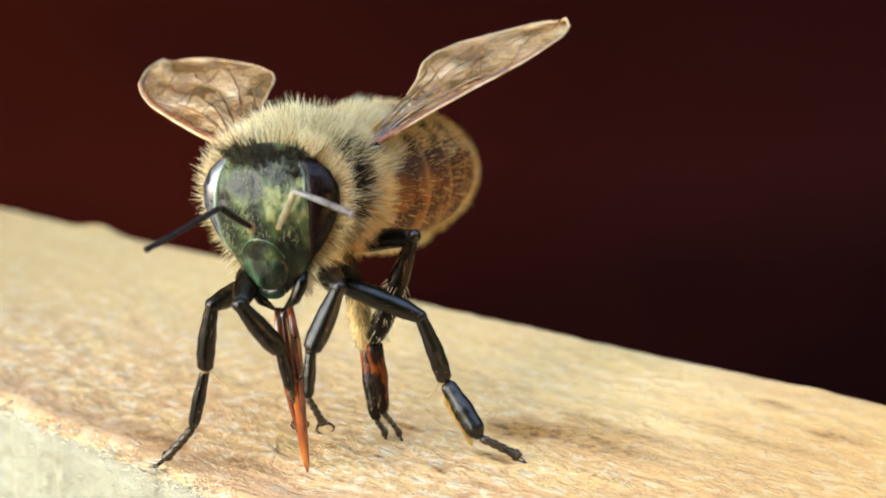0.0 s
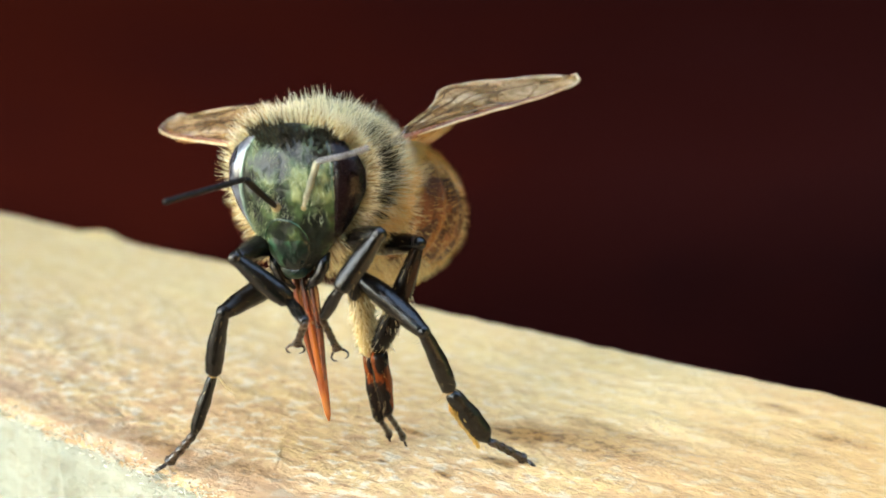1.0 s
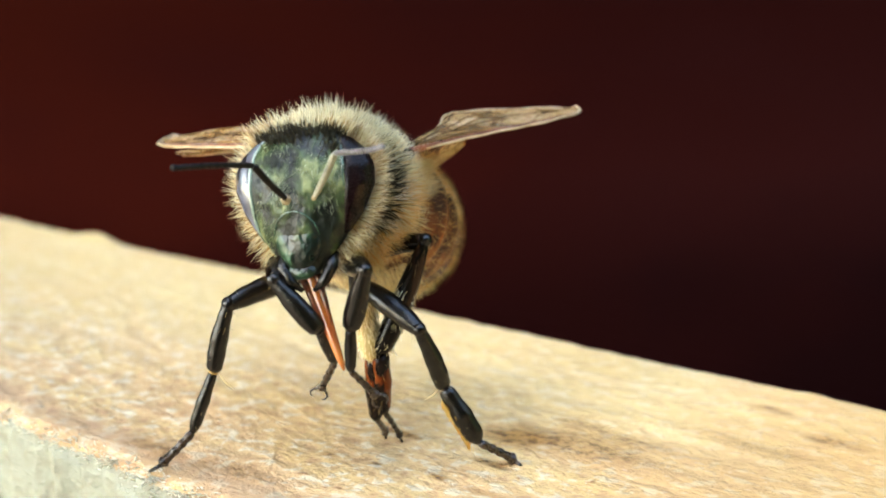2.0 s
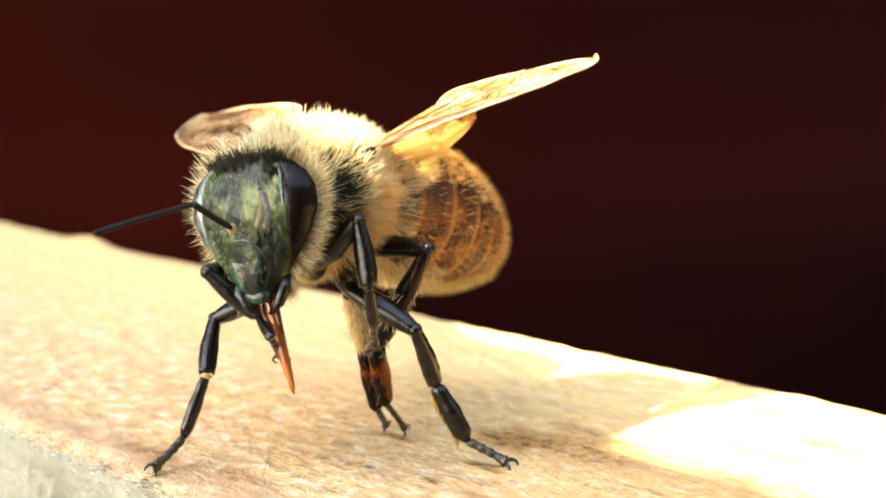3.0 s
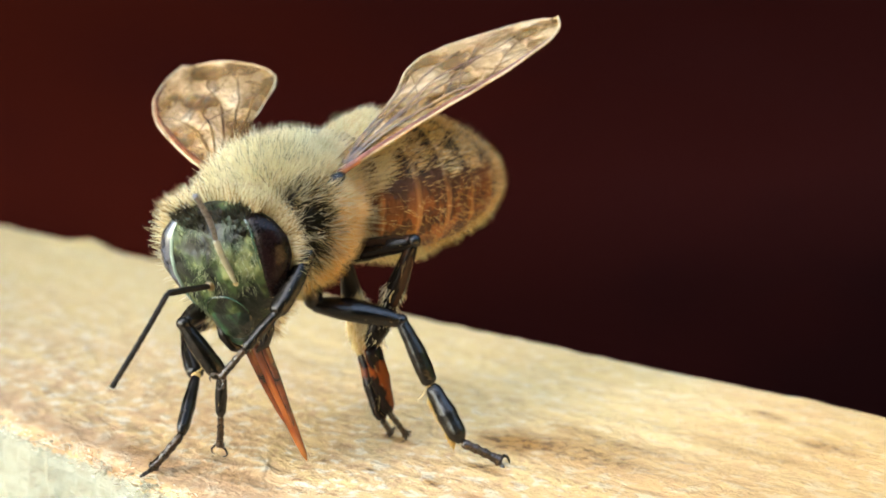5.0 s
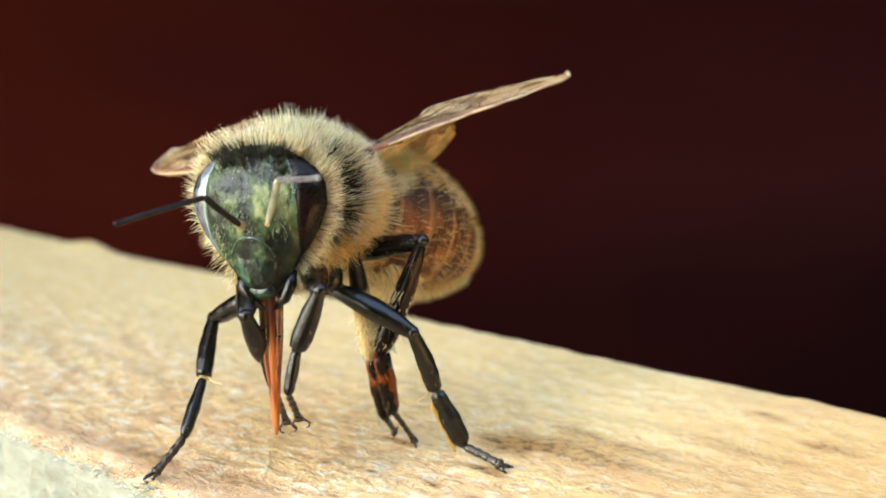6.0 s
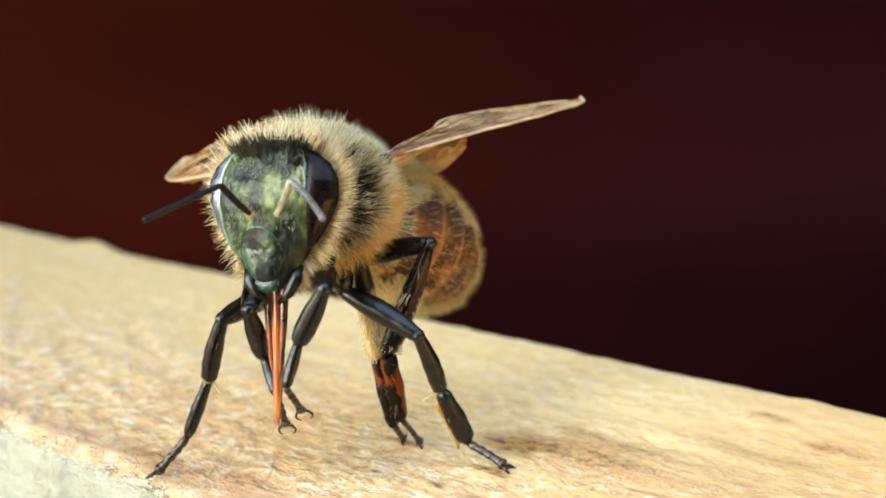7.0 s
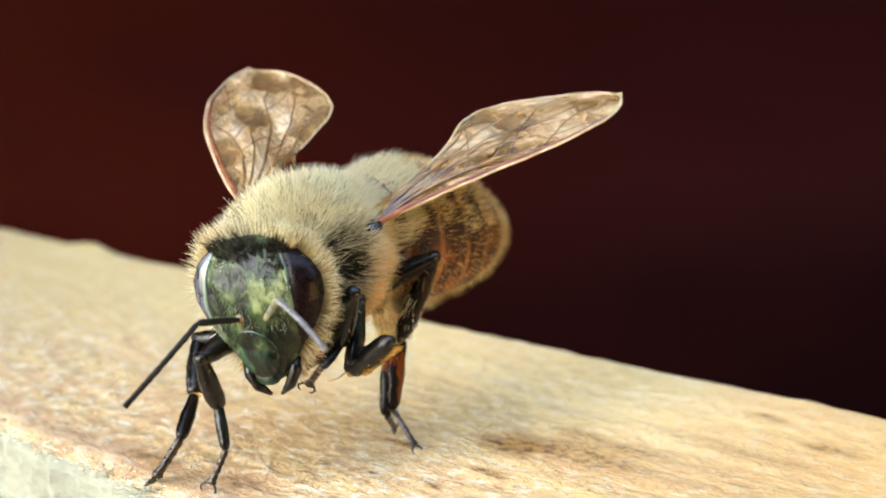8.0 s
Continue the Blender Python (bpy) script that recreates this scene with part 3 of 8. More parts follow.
def build_thorax():
    bm = bmesh.new()
    blob(bm, (0, 0, 0), (1.95, 2.15, 1.88), rings=18, around=28)
    thorax = part("thorax", bm, PELT, bee, "tan thorax under dense pale yellow fur")
    for name, at, size in (("scutellum", (0, 1.55, 0.92), (1.25, 0.78, 0.80)), ("neck", (0, -1.9, -0.2), (0.55, 0.5, 0.55)), ("waist", (0, 2.0, -0.3), (0.6, 0.55, 0.6))):
        bm = bmesh.new()
        blob(bm, at, size)
        part(name, bm, PELT, thorax)
    for s in (1, -1):
        for y, z in ((-1.35, -1.55), (-0.1, -1.75), (1.1, -1.6)):
            bm = bmesh.new()
            blob(bm, (0.7 * s, y, z), (0.45, 0.5, 0.6))
            part("coxa", bm, CHITIN, thorax, "black hip joint")
        bm = bmesh.new()
        blob(bm, (0.92 * s, -0.1, -2.25), (0.30, 0.32, 0.48))
        part("trochanter", bm, CHITIN, thorax, "black hip joint of the middle leg")
    roots, tawny, dark, olive = [], [], [], []
    for u in unit_points(36000, 3):
        p = u * (1.93, 2.13, 1.86)
        nrm = u / np.array((1.95, 2.15, 1.95))
        nrm /= np.linalg.norm(nrm)
        if u[1] < -0.86 and abs(u[0]) < 0.5:
            continue
        belt = math.exp(-((u[1] + 0.50 - 0.22 * u[2]) / 0.38) ** 4) * math.exp(-((u[2] + 0.08) / 0.72) ** 4) * min(1, max(0, 4 * abs(u[0]) - 1.2))
        clump = noise.noise_vector(Vector(p * 2.1))
        tuft = noise.noise(Vector(p * 3.1))
        bare = rng.rand() > (0.9 + 0.2 * tuft) * (1 - belt) + (0.05 + 0.25 * max(0, tuft)) * belt
        if bare:
            if belt > 0.3 and rng.rand() < 0.6:
                dark.append((p, nrm + 0.5 * np.array(clump), rng.uniform(0.35, 0.55)))
            continue
        if u[1] < 0.15 and u[2] > -0.2 and rng.rand() < 0.08 * (1.2 + 2.0 * tuft):
            olive.append((p, nrm + np.array((0, 0.2, 0.1)) + 0.6 * np.array(clump), rng.uniform(0.42, 0.70)))
            continue
        d = nrm + np.array((0, 0.18, 0.06)) + 0.65 * np.array(clump) + 0.10 * rng.randn(3)
        ln = rng.uniform(0.50, 0.76) * (1 - 0.30 * max(0, u[2])) * (1 + 0.30 * max(0, abs(u[0]) - 0.45)) * (1 + 0.35 * tuft) * (1 - 0.2 * belt)
        warm = rng.rand() < 0.95 * (1 - belt) * min(1, max(0, 0.85 - 1.3 * u[2])) * min(1, max(0, 2.2 * abs(u[0]) - 0.5)) * min(1, max(0, 1.3 + u[1]))
        (tawny if warm else roots).append((p, d, ln))
    for u in unit_points(1700, 21):
        if u[1] < -0.15 and abs(u[2]) < 0.7:
            continue
        p = u * (1.93, 2.13, 1.86)
        roots.append((p, u + np.array((0, 0.10, 0.12)) + 0.22 * rng.randn(3), rng.uniform(0.60, 0.86)))
    for u in unit_points(6500, 8):
        if u[2] < -0.1:
            continue
        p = u * (1.38, 0.95, 0.80) + np.array((0, 1.48, 0.84))
        roots.append((p, u + np.array((0, 0.35, 0.1)) + 0.2 * rng.randn(3), rng.uniform(0.40, 0.68)))
    hairs("fur", roots, FUR, thorax, 0.011, "dense pale yellow fur", 0.28, 1)
    hairs("dark_fur", dark, FUR_CROWN, thorax, 0.010, "dark fur before the wings", 0.28, 14)
    hairs("olive_fur", olive, FUR_OLIVE, thorax, 0.010, "olive hairs among the pale fur", 0.28, 18)
    hairs("side_fur", tawny, FUR_TAWNY, thorax, 0.011, "tawny fur on the sides", 0.28, 9)
    for s in (1, -1):
        b = bmesh.new()
        blob(b, (2.02 * s, 0.16, 1.04), (0.20, 0.32, 0.16), Euler((radians(18), radians(30 * s), radians(-14 * s))).to_matrix())
        part("tegula", b, CHITIN, thorax, "dark brown wing plate")
    MOVES["thorax"] = thorax


AB_STATIONS = (0.0, 0.35, 0.8, 1.4, 2.2, 3.0, 3.8, 4.6, 5.4, 6.0, 6.5, 6.8, 6.95)
AB_RADII = (0.45, 1.25, 1.75, 2.10, 2.32, 2.36, 2.27, 2.05, 1.70, 1.33, 0.92, 0.55, 0.10)


def ab_radius(y):
    return float(np.interp(y, AB_STATIONS, AB_RADII))


def ab_height(y, r, s):
    """Height of the abdomen's skin where the angle's sine is s; the belly is flatter than the back."""
    return (0.93 - 0.09 * max(0.0, -s)) * r * s - 0.012 * y * y + 0.03 * y


def ab_ring(y, grow=0.0, around=36):
    r = ab_radius(y) + grow
    return [Vector((r * math.cos(a), y, ab_height(y, r, math.sin(a)))) for a in (2 * math.pi * k / around for k in range(around))]


def build_abdomen():
    bm = bmesh.new()
    skin(bm, [ab_ring(y, -0.14) for y in np.linspace(0, 6.8, 26)])
    abdomen = part("abdomen", bm, AMBER, bee, "amber abdomen with dark bands and a pale fringe of hair")
    for i in range(6):
        y0, y1 = 1.1 * i + 0.05, min(1.1 * i + 1.32, 6.93)
        bm = bmesh.new()
        outer = [ab_ring(y0 + (y1 - y0) * k / 9, -0.06 + 0.10 * (k / 9)) for k in range(10)]
        inner = [ab_ring(y1 - (y1 - y0) * k / 4, -0.09) for k in range(5)]
        skin(bm, outer + inner)
        part("tergite", bm, ABDOMEN, abdomen)
    roots, cream = [], []
    for k in range(42000):
        y = rng.uniform(0.1, 6.9)
        a = rng.uniform(0, 2 * math.pi)
        c, s = math.cos(a), math.sin(a)
        r = ab_radius(y)
        wave = 0.25 * noise.noise(Vector((c * 3, y * 1.5, s * 3)))
        band = ((y + 1.5 * wave) % 1.1) / 1.1
        top = s > (0.50 if y < 3 else 0.36) + wave
        low = s < -0.86 + 0.9 * wave
        p = np.array((r * c, y, ab_height(y, r, s)))
        base = y < 0.85 + 1.2 * wave + 2.0 * max(0, s - 0.15)
        dense = 0.72 if base else (0.40 if low else ((0.40 if band < 0.5 else 0.04) if top and y < 5.4 else (0.12 if y > 5.9 else 0.010)))
        clump = np.array(noise.noise_vector(Vector(p * 2.6)))
        d = np.array((c, 1.6 if top else (0.9 if base else 0.35), s)) + 0.5 * clump + 0.16 * rng.randn(3)
        if rng.rand() < dense:
            ln = 0.60 if base else (0.44 if low else (0.26 if y > 5.7 else 0.27))
            (cream if base or low or (top and rng.rand() < 0.5) else roots).append((p, d, ln * rng.uniform(0.7, 1.15)))
    fuzz = []
    for _ in range(8000):
        y, a = rng.uniform(0.6, 6.85), rng.uniform(0, 2 * math.pi)
        c, s, r = math.cos(a), math.sin(a), ab_radius(y)
        tail = max(0.0, y - 4.6) / 2.3
        if -0.75 < s < 0.35 and y < 5.2 and rng.rand() < 0.72:
            continue
        fuzz.append((np.array((r * c, y, ab_height(y, r, s))), np.array((c, 0.5 + 0.9 * tail, s)) + 0.3 * rng.randn(3), rng.uniform(0.18, 0.38)))
    hairs("fuzz", fuzz, FUR_GOLD, abdomen, 0.0045, "fine pale fuzz", 0.25, 17)
    hairs("saddle_fur", cream, FUR, abdomen, 0.011, "long cream fur at the waist", 0.2, 15)
    hairs("fur", roots, FUR_GOLD, abdomen, 0.011, "short golden hair in bands", 0.2, 2)
    MOVES["abdomen"] = abdomen


HEAD_Z = (-1.95, -1.6, -1.2, -0.8, -0.3, 0.3, 0.8, 1.2, 1.5, 1.74, 1.86)
HEAD_W = (0.34, 0.66, 0.98, 1.26, 1.55, 1.80, 1.80, 1.62, 1.30, 0.85, 0.30)
HEAD_D = (0.28, 0.44, 0.58, 0.70, 0.82, 0.90, 0.86, 0.74, 0.58, 0.38, 0.14)
HEAD_Y = (-0.40, -0.34, -0.28, -0.22, -0.14, -0.06, 0.00, 0.04, 0.06, 0.08, 0.10)


FACE_TURN = Matrix.Rotation(radians(-12), 3, "Z")


def head_point(phi, z, out=0.0):
    """A place on the head: phi is the angle from straight ahead towards the bee's left; the face looks a little to the bee's right."""
    z = max(-1.95, min(1.86, z))
    w, d, y = (float(np.interp(z, HEAD_Z, t)) + e for t, e in ((HEAD_W, out), (HEAD_D, out), (HEAD_Y, 0)))
    c = math.cos(phi)
    return FACE_TURN @ Vector((w * math.sin(phi), y - d * (c if c > 0 else 0.8 * c) - (0.05 * max(0, c) ** 24 if z > -0.9 else 0), z))


def eye_rim(s, q, r, out):
    """A place on the outline of an eye, or inside it where r is under 1."""
    z = 0.36 + 1.36 * r * math.sin(q)
    phi = radians(78 - 7 * r * math.sin(q)) + radians(31) * r * math.cos(q)
    return head_point(s * phi, z, out)


def eye_body(s):
    """A flush lens on the side of the head, bowed out a little."""
    bm = bmesh.new()
    rings = []
    for k in range(1, 17):
        r = k / 16
        ring = []
        for j in range(40):
            q = 2 * math.pi * j / 40
            ring.append(eye_rim(s, q, r, 0.13 * math.sqrt(max(0, 1 - r ** 3)) - 0.015))
        rings.append(ring)
    rings.append([p * 0.9 for p in rings[-1]])
    skin(bm, rings)
    return bm


def build_head():
    bm = bmesh.new()
    skin(bm, [[head_point(2 * math.pi * j / 44, z) for j in range(44)] for z in np.linspace(-1.95, 1.86, 30)])
    head = part("head", bm, FACE, bee, "blackish head with green reflections painted in and short grey hair")
    bm = bmesh.new()
    blob(bm, (0, -0.72, -1.06), (0.62, 0.22, 0.74), None, 18, 24)
    bm.transform(FACE_TURN.to_4x4())
    clypeus = part("clypeus", bm, SHIELD, head, "glossy dark face shield with green reflections painted in")
    arch = []
    for q in np.linspace(radians(8), radians(172), 26):
        z = -1.06 + 0.74 * math.sin(q)
        arch.append(head_point(math.asin(0.62 * math.cos(q) / float(np.interp(z, HEAD_Z, HEAD_W))), z, 0.02))
    bm = bmesh.new()
    tube(bm, arch, [0.014 + 0.014 * math.sin(math.pi * k / 25) for k in range(26)], 8)
    part("suture", bm, ORBIT, clypeus, "thin green ridge round the face shield")
    bm = bmesh.new()
    blob(bm, (0, -0.64, -1.84), (0.40, 0.14, 0.22))
    bm.transform(FACE_TURN.to_4x4())
    part("labrum", bm, SHIELD, head, "glossy dark upper lip")
    for s in (1, -1):
        part("compound_eye", eye_body(s), EYE if s > 0 else EYE_PAINTED_SHEEN, head, "large glossy black eye" if s > 0 else "large dark eye with the sky's bluish sheen painted on")
        # a ridge added to stand for the bright glint along the eye
        bm = bmesh.new()
        turns = np.linspace(radians(105), radians(262 if s < 0 else 185), 22)
        tube(bm, [eye_rim(s, q, 1.04, 0.0) for q in turns], [(0.025 if s < 0 else 0.012) + (0.04 if s < 0 else 0.025) * math.sin(math.pi * k / 21) for k in range(22)], 8)
        part("eye_glint_ridge", bm, ORBIT if s > 0 else ORBIT_GLINT, head, "glossy green ridge added as the glint beside the eye")
        bm = bmesh.new()
        tube(bm, [(0.66 * s, -0.36, -1.40), (0.62 * s, -0.52, -1.75), (0.44 * s, -0.60, -2.10), (0.14 * s, -0.58, -2.36)], [0.16, 0.18, 0.15, 0.05], 10)
        part("mandible", bm, CHITIN, head, "dark curved jaw")
        bm = bmesh.new()
        blob(bm, (0.36 * s, -0.94, 0), (0.15, 0.09, 0.15))
        part("antenna_socket", bm, SOCKET, head, "amber antenna socket")
    for x, y, z in ((0, -0.42, 1.58), (0.32, -0.24, 1.72), (-0.32, -0.24, 1.72)):
        bm = bmesh.new()
        blob(bm, (x, y, z), (0.11, 0.10, 0.11), rings=8, around=12)
        bm.transform(FACE_TURN.to_4x4())
        part("ocellus", bm, OCELLUS, head, "tiny glassy eye")
    roots, long_roots, crown = [], [], []
    for _ in range(20000):
        phi, z = rng.uniform(-math.pi, math.pi), rng.uniform(-1.7, 1.84)
        if rng.rand() > np.interp(z, HEAD_Z, HEAD_W) / 1.8:
            continue
        p = np.array(head_point(phi, z))
        q = np.array(head_point(phi, z, 0.3)) - p + np.array((0, 0, 0.25 * z))
        nrm = q / np.linalg.norm(q)
        ahead = math.cos(phi)
        if ahead > 0.25 and z > -1.3:
            if abs(phi) > radians(46) and -0.9 < z < 1.5:
                continue
            if z < -0.38 and abs(p[0]) < 0.6:
                continue
            if rng.rand() < 0.8 and z > 1.34 - 0.22 * math.sin(phi) + 0.6 * noise.noise(Vector(p * 2.0)) + 0.12 * rng.randn():
                crown.append((p, nrm + np.array((0, 0.1, 0.3)) + 0.25 * rng.randn(3), rng.uniform(0.16, 0.36)))
            elif rng.rand() < (0.40 if z > 0.15 else 0.25) * (0.5 + 1.6 * noise.noise(Vector(p * 1.7))):
                roots.append((p, nrm * 0.35 + np.array((0, 0, -0.9)) + 0.3 * rng.randn(3), rng.uniform(0.08, 0.18)))
        elif ahead < -0.22 or z > 1.5:
            long_roots.append((p, nrm + np.array((0, -0.15, 0)) + 0.2 * rng.randn(3), rng.uniform(0.46, 0.80)))
    hairs("face_hair", roots, FUR_DARK, head, 0.008, "short grey green hair on the face", 0.3, 4)
    hairs("crown_hair", crown, FUR_CROWN, head, 0.015, "dark tuft on top of the head", 0.3, 6)
    hairs("fur", [q for i, q in enumerate(long_roots) if i % 3], FUR, head, 0.013, "pale fringe of hair round the head", 0.25, 5)
    hairs("brown_fur", long_roots[::3], FUR_BROWN, head, 0.012, "brown hairs in the fringe round the head", 0.25, 19)
    MOVES["head"] = head
    for s, c in ((1, "l"), (-1, "r")):
        bm = limb_bar(1.45, [(0, 0.07, 0.07), (0.1, 0.08, 0.08), (0.6, 0.095, 0.095), (0.95, 0.09, 0.09), (1, 0.05, 0.05)], 0.03 * s, 10)
        MOVES["scape_" + c] = part("scape", bm, MATT if s < 0 else SCAPE_GLINT, head, "black lower stem of the antenna" if s < 0 else "lower stem of the antenna with its glint painted pale")
        prof = [(0, 0.05, 0.05), (0.03, 0.075, 0.075)]
        for k in range(1, 11):
            prof += [(0.03 + 0.097 * k - 0.07, 0.074, 0.074), (0.03 + 0.097 * k - 0.012, 0.080, 0.080), (0.03 + 0.097 * k, 0.066, 0.066)]
        bm = bmesh.new()
        skin(bm, [[Vector((a * math.cos(q), a * math.sin(q) + 0.08 * math.sin(math.pi * min(u, 1)), -2.75 * min(u, 1))) for q in (2 * math.pi * j / 10 for j in range(10))] for u, a, b in prof])
        MOVES["flagellum_" + c] = part("flagellum", bm, MATT if s < 0 else WHIP_GLINT, head, "black ringed whip of the antenna" if s < 0 else "ringed whip of the antenna with its glint painted pale")
    bm = limb_bar(4.6, [(0, 0.20, 0.16), (0.2, 0.26, 0.18), (0.45, 0.24, 0.17), (0.60, 0.20, 0.15), (0.74, 0.16, 0.13), (0.86, 0.12, 0.11), (0.95, 0.085, 0.08), (1, 0.03, 0.03)], 0.0, 24, 0.22)
    tongue = part("proboscis", bm, TONGUE, head, "orange brown tongue in its dark sheath")
    for s in (1, -1):
        bm = bmesh.new()
        tube(bm, [(0.16 * s, -0.04, 0.05), (0.22 * s, -0.09, -0.9), (0.20 * s, -0.09, -1.9), (0.14 * s, -0.08, -2.9), (0.05 * s, -0.06, -3.7)], [0.10, 0.13, 0.11, 0.075, 0.012], 10, 1.0)
        part("sheath", bm, GALEA, tongue, "dark red brown sheath")
    MOVES["proboscis"] = tongue


W_S = (0.0, 0.06, 0.15, 0.28, 0.40, 0.48, 0.56, 0.66, 0.78, 0.88, 0.94, 0.975, 0.993, 1.0)
W_LEAD = (-0.06, -0.02, 0.02, 0.06, 0.08, 0.08, 0.08, 0.10, 0.18, 0.36, 0.58, 0.78, 0.96, 1.16)
W_TRAIL = (0.16, 0.42, 0.86, 1.38, 2.02, 2.62, 2.84, 2.74, 2.40, 2.02, 1.76, 1.55, 1.39, 1.22)
# the other wing is made broader to fit the camera's view
W_LEAD_BROAD = (-0.10, -0.20, -0.36, -0.50, -0.58, -0.63, -0.64, -0.56, -0.34, 0.10, 0.42, 0.74, 0.94, 1.16)
W_TRAIL_BROAD = (0.16, 0.50, 1.12, 1.86, 2.60, 3.12, 3.36, 3.32, 3.02, 2.58, 2.18, 1.78, 1.52, 1.22)
H_LEAD = (-0.05, -0.05, -0.06, -0.08, -0.08, -0.08, -0.06, -0.02, 0.06, 0.22, 0.38, 0.52, 0.68, 0.88)
H_TRAIL = (0.10, 0.40, 0.90, 1.50, 1.90, 2.10, 2.20, 2.20, 2.02, 1.74, 1.50, 1.28, 1.08, 0.90)


def wing_point(u, v, length, lead, trail, s, seed):
    a, b = np.interp(u, W_S, lead), np.interp(u, W_S, trail)
    y = a + (b - a) * v
    z = 0.05 * math.sin(math.pi * v) * math.sin(math.pi * min(1, u * 1.1)) + 0.045 * math.sin(v * 16 + 3 * u) * min(1, 3 * u) - 0.15 * u * u * v
    z += 0.05 * noise.noise(Vector((u * 7, v * 4, seed)))
    return Vector((s * length * u, y, z))


def wing_sheet(length, lead, trail, s, seed):
    bm = bmesh.new()
    nu, nv = 56, 16
    rings = []
    for i in range(nu + 1):
        top = [wing_point(math.sin(math.pi / 2 * i / nu), j / nv, length, lead, trail, s, seed) for j in range(nv + 1)]
        rings.append([p + Vector((0, 0, 0.012)) for p in top] + [p - Vector((0, 0, 0.012)) for p in reversed(top)])
    skin(bm, rings)
    return bm


def build_wing(s, c):
    lead, trail = (W_LEAD, W_TRAIL) if s > 0 else (W_LEAD_BROAD, W_TRAIL_BROAD)
    wing = part("forewing", wing_sheet(9.1, lead, trail, s, 1.0), WING, bee, "clear brownish forewing")
    hind = part("hindwing", wing_sheet(5.3 if s > 0 else 6.2, H_LEAD, H_TRAIL, s, 2.0), HINDWING, wing, "small clear hindwing")
    hind.matrix_basis = mm(0.10 * s, 0.62 if s > 0 else 0.40, -0.14, -54 if s > 0 else -10, 0, 14 if s > 0 else 11)
    veins = [([(0.0, 0.10), (0.25, 0.05), (0.55, 0.03), (0.75, 0.03), (0.9, 0.03)], 0.060),
             ([(0.0, 0.3), (0.2, 0.35), (0.36, 0.28), (0.52, 0.16), (0.62, 0.03)], 0.048),
             ([(0.05, 0.6), (0.22, 0.62), (0.40, 0.55), (0.56, 0.50), (0.72, 0.50), (0.84, 0.62)], 0.042),
             ([(0.10, 0.9), (0.28, 0.92), (0.42, 0.85), (0.52, 0.93)], 0.036),
             ([(0.02, 0.45), (0.18, 0.48), (0.34, 0.44), (0.46, 0.36), (0.60, 0.32)], 0.034),
             ([(0.06, 0.75), (0.24, 0.78), (0.40, 0.70), (0.54, 0.68), (0.66, 0.74)], 0.034),
             ([(0.36, 0.28), (0.42, 0.55), (0.47, 0.85)], 0.020),
             ([(0.52, 0.16), (0.62, 0.46), (0.72, 0.72), (0.82, 0.84)], 0.024),
             ([(0.62, 0.05), (0.74, 0.28), (0.85, 0.46)], 0.022),
             ([(0.68, 0.20), (0.80, 0.18), (0.89, 0.06)], 0.020),
             ([(0.47, 0.22), (0.56, 0.36), (0.66, 0.46)], 0.020)]
    rim = [wing_point(u, 0.0, 9.1, lead, trail, s, 1.0) for u in np.linspace(0.02, 1, 30)] + [wing_point(u, 1.0, 9.1, lead, trail, s, 1.0) for u in np.linspace(0.995, 0.3, 30)]
    bm = bmesh.new()
    tube(bm, rim, [0.045 - 0.018 * k / 60 for k in range(60)], 6)
    part("wing_margin", bm, MARGIN, wing, "pale rim of the wing")
    for pts, r in veins:
        us = np.linspace(0, 1, 4 * len(pts))
        t = np.linspace(0, 1, len(pts))
        path = [wing_point(float(np.interp(k, t, [p[0] for p in pts])), float(np.interp(k, t, [p[1] for p in pts])), 9.1, lead, trail, s, 1.0) + Vector((0, 0, 0.01)) for k in us]
        bm = bmesh.new()
        tube(bm, path, [1.25 * r * (1 - 0.35 * k) * (1 + 0.7 * max(0, 1 - 5 * k) * (r > 0.05)) for k in us], 6)
        part("vein", bm, COSTA if r > 0.05 else VEIN, wing)
    MOVES["wing_" + c] = wing


LEG = {"f": (2.3, 1.75, 1.2, 1.1), "m": (2.5, 1.95, 1.85, 1.3), "h": (2.7, 3.4, 2.15, 1.4)}
LEG_NAME = {"f": "foreleg", "m": "middle leg", "h": "hind leg"}


def limb_hair(ob, length, wide, count, size, seed, label, lean=0.7):
    roots = []
    r = np.random.RandomState(seed)
    for _ in range(count):
        u, a = r.uniform(0.05, 0.97), r.uniform(0, 2 * math.pi)
        p = np.array((wide[0] * math.cos(a) * 0.95, wide[1] * math.sin(a) * 0.95, -length * u))
        roots.append((p, np.array((math.cos(a), math.sin(a), -lean)) + 0.2 * r.randn(3), size * r.uniform(0.6, 1.2)))
    hairs("hair", roots, FUR_LEG, ob, 0.006, label, 0.2, seed)


